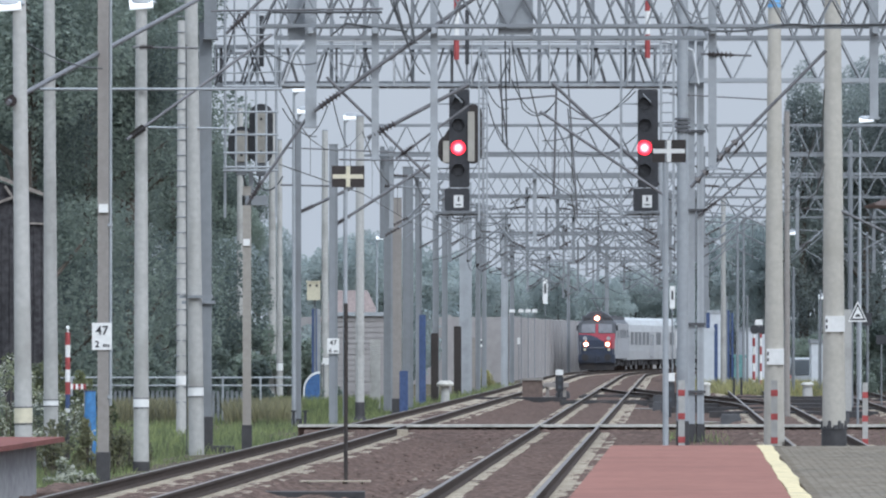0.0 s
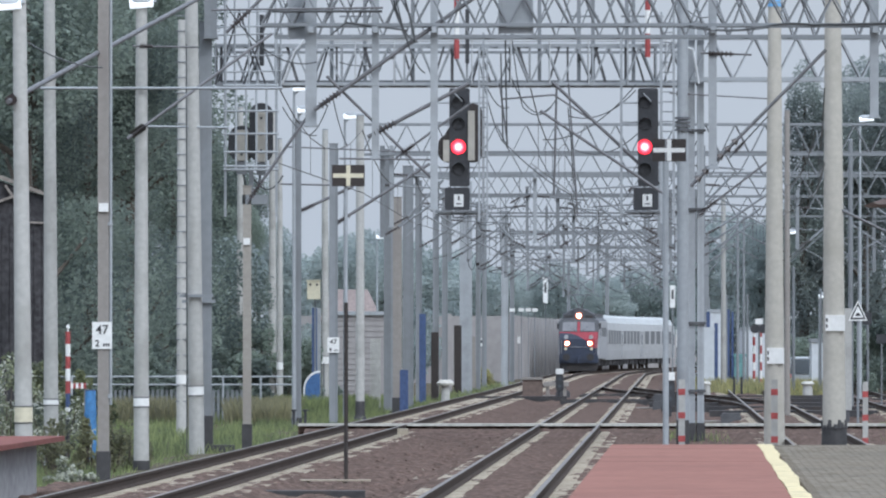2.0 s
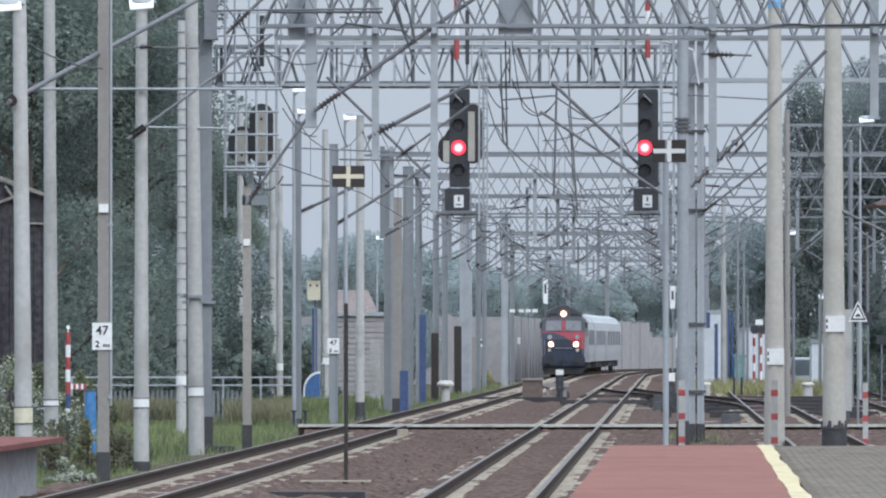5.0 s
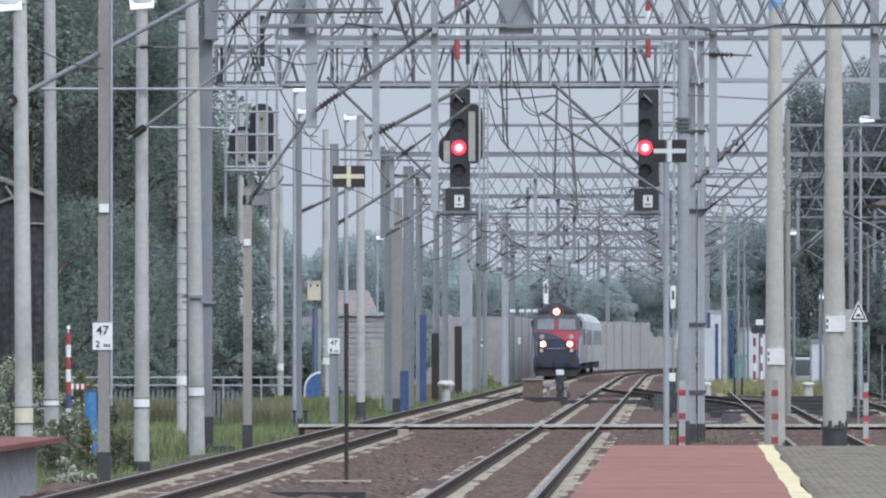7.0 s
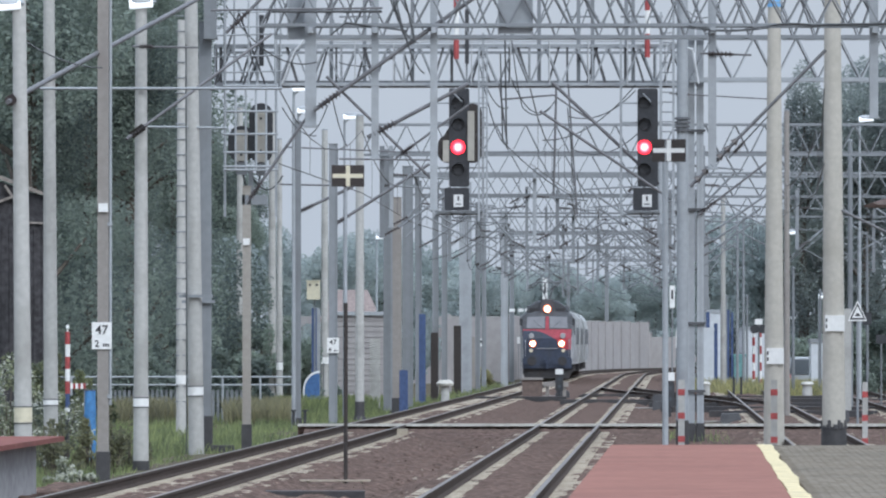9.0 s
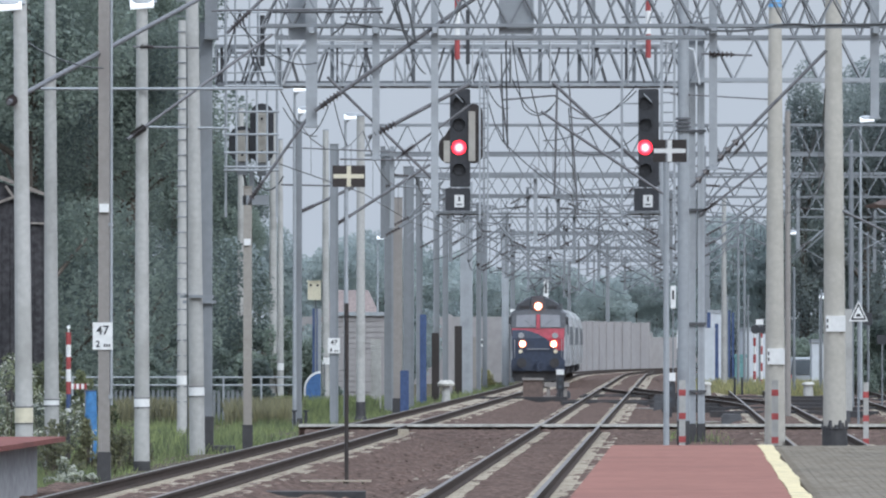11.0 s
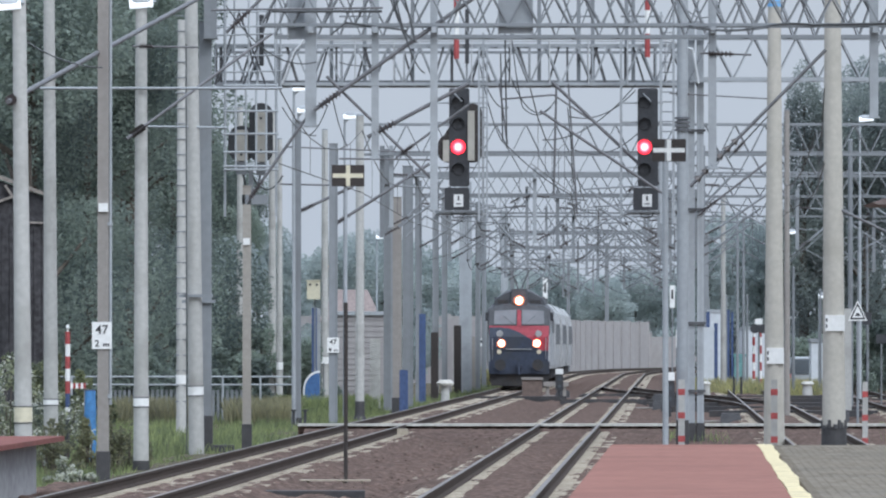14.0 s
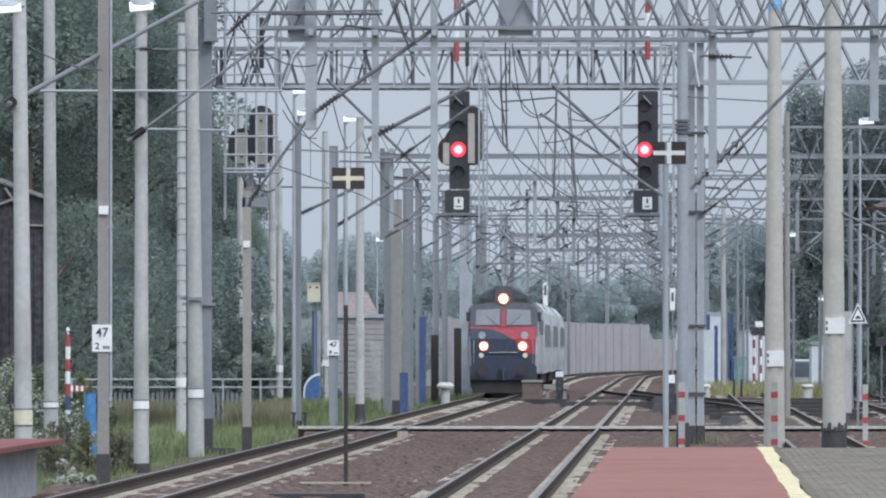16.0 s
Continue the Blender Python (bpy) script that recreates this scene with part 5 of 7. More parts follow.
def locomotive():
    """Origin on the rails below the front face; the front looks to -y."""
    t = thing("locomotive", "red and navy electric locomotive with three lit headlamps", "locomotive")
    L = 15.3

    def sec(y, half, z0, z1, roof):
        return [(-half, y, z0), (half, y, z0), (half + 0.02, y, 1.5), (half, y, z1), (half - 0.28, y, z1 + roof * 0.62), (half - 0.75, y, z1 + roof), (-half + 0.75, y, z1 + roof), (-half + 0.28, y, z1 + roof * 0.62), (-half, y, z1), (-half - 0.02, y, 1.5)]

    bm = bmesh.new()
    loft(bm, [sec(0.0, 1.36, 0.95, 2.35, 0.02), sec(0.08, 1.44, 0.95, 2.5, 0.06), sec(0.40, 1.47, 0.95, 3.62, 0.24), sec(0.75, 1.49, 0.95, 3.66, 0.42), sec(L - 0.75, 1.49, 0.95, 3.66, 0.42), sec(L - 0.3, 1.47, 0.95, 3.62, 0.22), sec(L, 1.36, 0.95, 2.35, 0.05)], [1, 0, 0, 2, 2, 2, 2, 2, 0, 0])
    body = part("body", bm, (LOCO_SILVER, UNDER, LOCO_GREY), t, "light grey body sides under a dark grey roof")

    def front(z):
        return max(0.0, (z - 2.37) * 0.245)

    # painted front areas
    for nm, pts, mt in (
        ("front_lower_panel", [(-1.34, 0.98), (1.34, 0.98), (1.36, 1.72), (-1.36, 1.72)], LOCO_NAVY),
        ("front_red_panel", [(-1.36, 1.72), (1.36, 1.72), (1.38, 2.36), (-1.38, 2.36)], LOCO_RED),
        ("upper_red_panel", [(-1.38, 2.36), (1.38, 2.36), (1.40, 2.88), (-1.40, 2.88)], LOCO_RED),
        ("window_surround", [(-1.40, 2.88), (1.40, 2.88), (1.38, 3.66), (1.05, 3.82), (-1.05, 3.82), (-1.38, 3.66)], LOCO_GREY),
    ):
        bm = bmesh.new()
        panel(bm, pts, front)
        part(nm, bm, mt, body)
    bm = bmesh.new()
    panel(bm, [(-1.37, 1.70), (0.98, 1.70), (0.80, 2.05), (0.55, 2.25), (0.38, 2.36), (-1.38, 2.36)], lambda z: front(z) - 0.035)
    part("front_navy_swoosh", bm, LOCO_NAVY, body)
    bm = bmesh.new()
    panel(bm, [(-1.38, 2.36), (0.38, 2.36), (0.0, 2.58), (-0.42, 2.74), (-0.8, 2.80), (-1.38, 2.80)], lambda z: front(z) - 0.035)
    part("front_navy_crest", bm, LOCO_NAVY, body)
    bm = bmesh.new()
    panel(bm, [(-0.1, 2.86), (0.1, 2.86), (0.09, 3.62), (-0.09, 3.62)], lambda z: front(z) - 0.05)
    part("centre_pillar", bm, LOCO_RED, body)
    for s in (-1, 1):
        bm = bmesh.new()
        panel(bm, [(s * 0.14, 2.94), (s * 1.18, 2.94), (s * 1.15, 3.58), (s * 0.14, 3.62)], lambda z: front(z) - 0.05)
        part("windscreen", bm, WINDSCREEN, t, "dark reflecting windscreen pane")
        bm = bmesh.new()
        rod(bm, (s * 0.2, front(2.9) - 0.1, 2.9), (s * 0.75, front(3.35) - 0.1, 3.35), 0.009, seg=5)
        part("wiper", bm, BLACK, t)
        bm = bmesh.new()
        box(bm, s * 1.52 - 0.06, s * 1.52 + 0.08, 0.3, 0.45, 3.1, 3.5)
        rod(bm, (s * 1.4, 0.4, 3.3), (s * 1.52, 0.4, 3.3), 0.02, seg=5)
        part("mirror", bm, BLACK, t, "black side mirror")
        # headlamps at 1.65 m spacing
        bm = bmesh.new()
        rod(bm, (s * 0.825, 0.0, 2.05), (s * 0.825, -0.14, 2.05), 0.20, 0.185, seg=24)
        lamp = part("headlamp", bm, HEADLAMP_RIM, t, "round lit headlamp")
        bm = bmesh.new()
        rod(bm, (s * 0.825, -0.14, 2.05), (s * 0.825, -0.17, 2.05), 0.115, seg=24)
        part("headlamp_lens", bm, HEADLAMP, lamp)
        bm = bmesh.new()
        rod(bm, (s * 0.90, 0.0, 2.5), (s * 0.90, -0.1, 2.5), 0.16, 0.15, seg=18)
        part("upper_lamp", bm, LOCO_SILVER, t, "unlit grey upper lamp")
        bm = bmesh.new()
        rod(bm, (s * 0.93, 0.0, 1.66), (s * 0.93, -0.08, 1.66), 0.11, seg=14)
        part("marker_lamp", bm, CREAM, t, "small unlit marker lamp")
        bm = bmesh.new()
        rod(bm, (s * 0.875, 0.1, 1.05), (s * 0.875, -0.45, 1.05), 0.12, seg=14)
        rod(bm, (s * 0.875, -0.45, 1.05), (s * 0.875, -0.52, 1.05), 0.26, seg=20)
        part("buffer", bm, UNDER, t)
        bm = bmesh.new()
        rod(bm, (s * 1.51, 0.55, 1.2), (s * 1.51, 0.55, 2.7), 0.02, seg=6)
        rod(bm, (s * 1.51, 1.3, 1.2), (s * 1.51, 1.3, 2.7), 0.02, seg=6)
        part("handrail", bm, STEEL_LIGHT, t)
        for y in (1.9, 4.4, 6.0, 7.6, 9.2, 10.8, 13.2):
            bm = bmesh.new()
            box(bm, s * 1.5 - 0.02, s * 1.5 + 0.02, y - 0.45, y + 0.45, 2.55, 3.2)
            part("side_window", bm, COACH_GLASS, t)
    bm = bmesh.new()
    box(bm, -1.42, 1.42, -0.05, 0.35, 0.62, 1.22)
    box(bm, -0.12, 0.12, -0.4, 0.0, 0.9, 1.15)
    rod(bm, (0, -0.38, 1.05), (0, -0.42, 0.6), 0.06)
    part("buffer_beam", bm, LOCO_NAVY, t)
    # plough extended downwards so its dark plate also covers the shade underneath
    bm = bmesh.new()
    panel(bm, [(-1.3, 0.07), (1.3, 0.07), (1.42, 0.66), (-1.42, 0.66)], lambda z: 0.15)
    part("snow_plough", bm, UNDER, t)
    for s in (-1, 1):
        bm = bmesh.new()
        for k in (0.3, 0.62):
            box(bm, s * 1.2 - 0.22, s * 1.2 + 0.22, 0.4, 0.8, k, k + 0.05)
        box(bm, s * 1.3 - 0.1, s * 1.3 + 0.1, 0.4, 0.8, 0.3, 0.95)
        part("step", bm, UNDER, t)
    for s in (-1, 1):
        bm = bmesh.new()
        tube(bm, [Vector((s * 1.25, 0.0, 1.3)), Vector((s * 1.25, -0.08, 1.32)), Vector((s * 1.25, -0.08, 2.3)), Vector((s * 1.25, 0.0, 2.32))], 0.018)
        part("front_handrail", bm, LOCO_SILVER, t)
    bm = bmesh.new()
    rod(bm, (-0.6, -0.08, 1.78), (0.6, -0.08, 1.78), 0.02, seg=6)
    part("front_grab_bar", bm, LOCO_SILVER, t)
    # top headlamp
    bm = bmesh.new()
    rod(bm, (0, 0.40, 4.06), (0, 0.22, 4.05), 0.22, 0.205, seg=24)
    lamp = part("headlamp", bm, HEADLAMP_RIM, t, "round lit roof headlamp")
    bm = bmesh.new()
    rod(bm, (0, 0.22, 4.05), (0, 0.19, 4.05), 0.135, seg=24)
    part("headlamp_lens", bm, HEADLAMP, lamp)
    bm = bmesh.new()
    loft(bm, [[(-0.42, 0.4, 3.7), (0.42, 0.4, 3.7), (0.35, 0.4, 4.6), (-0.35, 0.4, 4.6)], [(-0.5, 1.2, 3.7), (0.5, 1.2, 3.7), (0.42, 1.2, 4.5), (-0.42, 1.2, 4.5)]])
    part("lamp_housing", bm, LOCO_GREY, t)
    # roof gear
    for x0, x1, y0, y1, z1 in ((-1.17, -0.73, 0.8, L - 0.9, 4.22), (0.73, 1.17, 0.8, L - 0.9, 4.22), (-0.72, 0.72, 3.2, 5.4, 4.35), (-0.7, 0.7, 8.0, 12.5, 4.3)):
        bm = bmesh.new()
        box(bm, x0, x1, y0, y1, 3.85, z1)
        part("roof_duct", bm, LOCO_GREY, t)
    bm = bmesh.new()
    arch = ((-1.28, 3.7), (1.28, 3.7), (1.12, 4.16), (0.62, 4.5), (0.3, 4.6), (-0.3, 4.6), (-0.62, 4.5), (-1.12, 4.16))
    loft(bm, [[(x, y, 3.7 + (z - 3.7) * k) for x, z in arch] for y, k in ((0.52, 0.9), (0.62, 1.0), (1.6, 1.0), (1.8, 0.8))])
    part("roof_fairing", bm, LOCO_GREY, t, "dark arched roof fairing")
    for x0, x1 in ((-1.0, -0.5), (0.5, 1.0)):
        bm = bmesh.new()
        box(bm, x0, x1, 0.47, 0.55, 3.9, 4.08)
        part("roof_grille", bm, UNDER, t)
    for y in (2.0, 2.9):
        for s in (-0.5, 0.5):
            bm = bmesh.new()
            insulator(bm, (s, y, 3.9), (s, y, 4.5), 0.1, 4)
            part("roof_insulator", bm, INSULATOR, t)
    # raised pantograph
    bm = bmesh.new()
    for s in (-1, 1):
        rod(bm, (s * 0.10, 2.4, 4.45), (s * 0.16, 3.5, 4.9), 0.035)
        rod(bm, (s * 0.16, 3.5, 4.9), (s * 0.45, 2.3, 5.48), 0.032)
        rod(bm, (s * 0.06, 2.4, 4.6), (s * 0.45, 2.3, 5.46), 0.03)
        rod(bm, (s * 0.45, 2.3, 5.48), (s * 0.6, 2.3, 5.58), 0.025)
    rod(bm, (-0.75, 2.3, 5.58), (0.75, 2.3, 5.58), 0.035)
    rod(bm, (-0.9, 2.3, 5.48), (-0.75, 2.3, 5.58), 0.03)
    rod(bm, (0.9, 2.3, 5.48), (0.75, 2.3, 5.58), 0.03)
    box(bm, -0.55, 0.55, 1.9, 3.3, 4.42, 4.5)
    part("pantograph", bm, TUBE, t, "raised grey pantograph")
    bogie(t, 3.6, (-1.5, 1.5), 0.625)
    bogie(t, L - 3.6, (-1.5, 1.5), 0.625)
    bm = bmesh.new()
    box(bm, -1.2, 1.2, 5.8, L - 5.8, 0.45, 0.95)
    part("battery_box", bm, UNDER, t)
    return t


def coach():
    t = thing("passenger_coach", "light grey passenger coach with wide grey windows", "railway coach", group="coaches of the train")
    L = 21.5
    prof = [(-1.38, 0.82), (1.38, 0.82), (1.43, 1.5), (1.43, 3.05), (1.33, 3.58), (0.98, 4.0), (0.45, 4.21), (-0.45, 4.21), (-0.98, 4.0), (-1.33, 3.58), (-1.43, 3.05), (-1.43, 1.5)]
    bm = bmesh.new()
    loft(bm, [[(x * k, y, z) for x, z in prof] for y, k in ((0, 0.985), (0.1, 1), (L - 0.1, 1), (L, 0.985))], [2, 0, 0, 0, 1, 1, 1, 1, 1, 0, 0, 0])
    part("body", bm, (COACH_GREY, COACH_ROOF, UNDER), t)
    for s in (-1, 1):
        bm = bmesh.new()
        box(bm, s * 1.432 - 0.008, s * 1.432 + 0.008, 1.9, L - 1.9, 1.9, 3.04)
        part("window_band", bm, COACH_GREY, t, "grey band round the windows")
        for i in range(5):
            y = 3.75 + i * 3.5
            bm = bmesh.new()
            box(bm, s * 1.442 - 0.01, s * 1.442 + 0.01, y - 1.15, y + 1.15, 2.0, 3.03)
            part("window", bm, COACH_GLASS, t)
        for y in (0.9, L - 0.9):
            bm = bmesh.new()
            box(bm, s * 1.435 - 0.012, s * 1.435 + 0.012, y - 0.42, y + 0.42, 0.95, 3.0)
            door = part("door", bm, LOCO_SILVER, t)
            bm = bmesh.new()
            box(bm, s * 1.45 - 0.01, s * 1.45 + 0.01, y - 0.25, y + 0.25, 1.95, 2.8)
            part("door_window", bm, GLASS, door)
    bm = bmesh.new()
    box(bm, -0.5, 0.5, -0.25, 0.0, 1.0, 3.1)
    box(bm, -0.5, 0.5, L, L + 0.25, 1.0, 3.1)
    part("gangway", bm, UNDER, t)
    for y, l in ((6.6, 1.6), (9.2, 2.2), (12.3, 1.6), (14.6, 1.4)):
        bm = bmesh.new()
        box(bm, -1.25, 1.25, y - l / 2, y + l / 2, 0.4, 0.84)
        part("underfloor_box", bm, UNDER, t)
    bogie(t, 3.1, (-1.25, 1.25), 0.46)
    bogie(t, L - 3.1, (-1.25, 1.25), 0.46)
    return t


loco = locomotive()
coach_one = coach()
coach_two = copy_thing(coach_one, pose(0, 0, 0))
coach_three = copy_thing(coach_one, pose(0, 0, 0))
TRAIN += [(loco, 0.0, 15.3), (coach_one, 15.9, 21.5), (coach_two, 37.9, 21.5), (coach_three, 59.9, 21.5)]


# ---- trees and plants ----
def leaf_cloud(name, blobs, count, size, seed, mat):
    """A mesh of small leaf clumps in the shells of several ellipsoids."""
    r = np.random.RandomState(seed)
    b = np.array(blobs)
    w = b[:, 3] * b[:, 3] * b[:, 4]
    pick = b[r.choice(len(b), count, p=w / w.sum())]
    v = r.normal(size=(count, 3))
    v /= np.linalg.norm(v, axis=1)[:, None]
    v *= r.uniform(0.25, 1, (count, 1)) ** 0.4
    p = pick[:, :3] + v * pick[:, [3, 3, 4]]
    s = size * r.uniform(0.5, 1.4, (count, 1))
    a = r.normal(size=(count, 3)) * (1, 1, 0.7)
    a /= np.linalg.norm(a, axis=1)[:, None]
    q = np.cross(a, r.normal(size=(count, 3)))
    q /= np.linalg.norm(q, axis=1)[:, None]
    c = np.cross(a, q) * 0.25
    verts = np.stack((p - a * s, p - q * s * 0.6 + c * s, p + a * s, p + q * s * 0.55 + c * s), 1).reshape(-1, 3)
    me = bpy.data.meshes.new(name)
    me.from_pydata(verts.tolist(), [], np.arange(count * 4).reshape(-1, 4).tolist())
    me.materials.append(mat)
    return me


def tree(height, spread, seed, leaf_mat, count, size, low=0.25, label="tall broad-leaved tree with dense dark green crown"):
    rng = random.Random(seed)
    t = thing("tree", label, "tree", group="trees behind the railway")
    bm = bmesh.new()
    rod(bm, (0, 0, -0.8), (0.1, 0, height * 0.45), height * 0.018, height * 0.011, seg=9)
    rod(bm, (0.1, 0, height * 0.45), (0, 0.1, height * 0.85), height * 0.011, height * 0.003, seg=7)
    blobs = [(0, 0, height * 0.72, spread * 0.62, height * 0.27)]
    for i in range(11):
        a, h = rng.uniform(0, 6.28), rng.uniform(low, 0.88)
        r = spread * (1.05 - 0.65 * h) * rng.uniform(0.5, 0.95)
        p = Vector((r * math.cos(a), r * math.sin(a), height * h))
        rod(bm, (0, 0, height * (h - 0.12)), p, height * 0.006, height * 0.002, seg=6)
        blobs.append((p.x, p.y, p.z, spread * rng.uniform(0.24, 0.46), height * rng.uniform(0.07, 0.15)))
    part("trunk", bm, BARK, t)
    crown = new("crown", leaf_cloud("crown", blobs, count, size, seed, leaf_mat))
    crown.parent = t
    return t


near_trees = [tree(19, 5.2, s, LEAF, 32000, 0.095, 0.12) for s in (1, 2, 3)]
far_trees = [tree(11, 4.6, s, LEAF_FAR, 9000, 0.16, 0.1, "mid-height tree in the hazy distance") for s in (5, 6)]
right_trees = [tree(19, 5.2, s, LEAF_GREYED, 32000, 0.095, 0.12, "tall tree behind the yard with haze in its leaf colour") for s in (13, 14)]
slim_tree = tree(20.6, 2.3, 9, LEAF_GREYED, 17000, 0.095, 0.08, "slim tall tree with a narrow dark green crown")
rng = random.Random(11)
first = {id(o): True for o in near_trees + far_trees + right_trees + [slim_tree]}


def plant(src, x, y, scale, z=-0.5):
    if first.pop(id(src), None):
        src.scale = (scale, scale, scale)
        src.matrix_basis = pose(x, y, z, 0, 0, rng.uniform(0, 360)) @ Matrix.Scale(scale, 4)
        return src
    ob = copy_thing(src, pose(x, y, z, 0, 0, rng.uniform(0, 360)))
    ob.scale = (scale, scale, scale)
    return ob


# forest on the left
for i in range(17):
    d = 240 + 7.5 * i + rng.uniform(0, 8)
    plant(near_trees[i % 3], rng.uniform(-0.080, -0.043) * d, d, rng.uniform(0.8, 1.15))
for i in range(5):
    plant(near_trees[i % 3], -30 + i * 2.6 + rng.uniform(-1, 1), 380 + rng.uniform(0, 40), rng.uniform(1.0, 1.25))
for i in range(4):
    plant(near_trees[i % 3], -17.2 + i * 1.2, 440 + rng.uniform(0, 40), (0.98, 0.9, 0.78, 0.66)[i])
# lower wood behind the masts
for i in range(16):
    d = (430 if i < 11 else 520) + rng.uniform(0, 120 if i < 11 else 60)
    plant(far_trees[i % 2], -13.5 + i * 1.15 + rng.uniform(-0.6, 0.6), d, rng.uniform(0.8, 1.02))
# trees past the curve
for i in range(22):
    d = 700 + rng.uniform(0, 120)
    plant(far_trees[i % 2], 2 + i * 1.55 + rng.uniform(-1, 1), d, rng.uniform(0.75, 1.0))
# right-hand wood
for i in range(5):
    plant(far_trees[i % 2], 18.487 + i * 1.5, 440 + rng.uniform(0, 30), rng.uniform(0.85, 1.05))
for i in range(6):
    plant(right_trees[i % 2], 22.9 + i * 1.75, 430 + rng.uniform(0, 50), (0.62, 0.74, 1.08, 1.14, 1.15, 1.15)[i])
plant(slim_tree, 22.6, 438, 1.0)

# ---- plants by the track ----
def bush(x, d, r, h, seed, mat=LEAF_BUSH, count=1500, size=0.06, label="leafy green bush at the trackside", z=-0.62):
    rg = random.Random(seed)
    t = thing("bush", label, "bush", pose(x, d, z), group="bushes at the trackside")
    bm = bmesh.new()
    blobs = []
    for i in range(18):
        a, u = rg.uniform(0, 6.28), rg.uniform(0.1, 1.0)
        p = Vector((r * u * math.cos(a), r * u * math.sin(a), h * rg.uniform(0.15, 0.95) * (1.15 - 0.5 * u)))
        rod(bm, (p.x * 0.3, p.y * 0.3, 0), p, 0.02, 0.006, seg=5)
        blobs.append((p.x, p.y, p.z, r * rg.uniform(0.12, 0.4), h * rg.uniform(0.07, 0.24)))
    part("stem", bm, BARK, t)
    crown = new("foliage", leaf_cloud("foliage", blobs, count, size, seed, mat))
    crown.parent = t
    if mat.name.startswith("pale"):
        new("blossom", leaf_cloud("blossom", [(b[0], b[1], b[2] + b[4] * 0.3, b[3], b[4]) for b in blobs], 800, 0.034, seed + 5, BLOSSOM)).parent = t
    return t


BLOSSOM = leaf_material("white_blossom", (0.62, 0.64, 0.6), 0.15)
DRY = leaf_material("dry_grass", (0.27, 0.265, 0.195), 0.25)
for i, (bx, bd, br, bh) in enumerate(((-14.6, 246, 2.2, 3.6), (-12.6, 250, 2.0, 3.0), (-10.9, 247, 1.9, 2.6), (-9.2, 252, 1.8, 3.2), (-7.7, 256, 1.6, 2.4), (-6.9, 300, 1.9, 3.4), (-8.8, 310, 2.2, 4.0), (-6.0, 330, 1.6, 3.0))):
    bush(bx, bd, br, bh, 30 + i, LEAF, 5000, 0.11, "dense dark undergrowth at the edge of the wood")
for i, (bx, bd, br, bh) in enumerate(((20.6, 410, 1.9, 3.2), (22.2, 412, 2.0, 3.0), (24.4, 415, 2.2, 4.6), (26.4, 412, 2.2, 4.4))):
    bush(bx, bd, br, bh, 40 + i, LEAF, 4500, 0.12, "dense dark undergrowth behind the crossing")
bush(2.4, 410, 0.8, 1.3, 53, FLOWER, 1200, 0.07, "yellowing shrub beside the track", -0.55)
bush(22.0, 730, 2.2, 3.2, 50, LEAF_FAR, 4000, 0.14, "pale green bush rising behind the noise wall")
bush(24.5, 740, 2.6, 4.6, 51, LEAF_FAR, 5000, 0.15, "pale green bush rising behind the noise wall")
for i, (bx, bd, br, bh) in enumerate(((17.6, 300, 1.2, 3.4), (18.9, 302, 1.3, 3.8), (20.3, 305, 1.4, 4.2))):
    bush(bx, bd, br, bh, 60 + i, LEAF, 3500, 0.1, "dense dark shrub beside the yard", -0.45)
PALE_BUSH = leaf_material("pale_flowering_leaves", (0.26, 0.295, 0.26), 0.4)
bush(-7.95, 143, 0.8, 1.75, 1, PALE_BUSH, 1900, 0.05, "pale flowering bush beside the side platform")
bush(-6.70, 124, 0.30, 0.62, 2, PALE_BUSH, 800, 0.045, "pale flowering bush beside the side platform")
bush(-6.40, 123, 0.28, 0.42, 12, PALE_BUSH, 700, 0.045, "pale flowering bush beside the side platform")
bush(-9.302, 150, 0.7, 2.4, 3, PALE_BUSH, 1800, 0.05, "tall pale flowering bush behind the platform")
TWIGGY = leaf_material("thin_brownish_leaves", (0.20, 0.21, 0.16), 0.3)
bush(-7.62, 138, 0.36, 1.1, 4, TWIGGY, 700, 0.045, "twiggy brownish green shrub beside the brown mast")
bush(-6.42, 136, 0.36, 1.3, 14, TWIGGY, 750, 0.045, "twiggy brownish green shrub beside the brown mast")
bush(-6.25, 139, 0.4, 1.1, 15, TWIGGY, 800, 0.045, "twiggy brownish green shrub beside the brown mast")
bush(-7.12, 141, 0.3, 1.2, 6, TWIGGY, 800, 0.045, "twiggy brownish green shrub before the blue barrel")
bush(-7.45, 134, 0.5, 1.0, 5, TWIGGY, 900, 0.045, "twiggy brownish green shrub beside the brown mast")
bush(-10.548, 200, 1.2, 2.0, 8, count=2500, size=0.08)
bush(-10.510, 180, 1.2, 2.6, 9, count=2500, size=0.08)


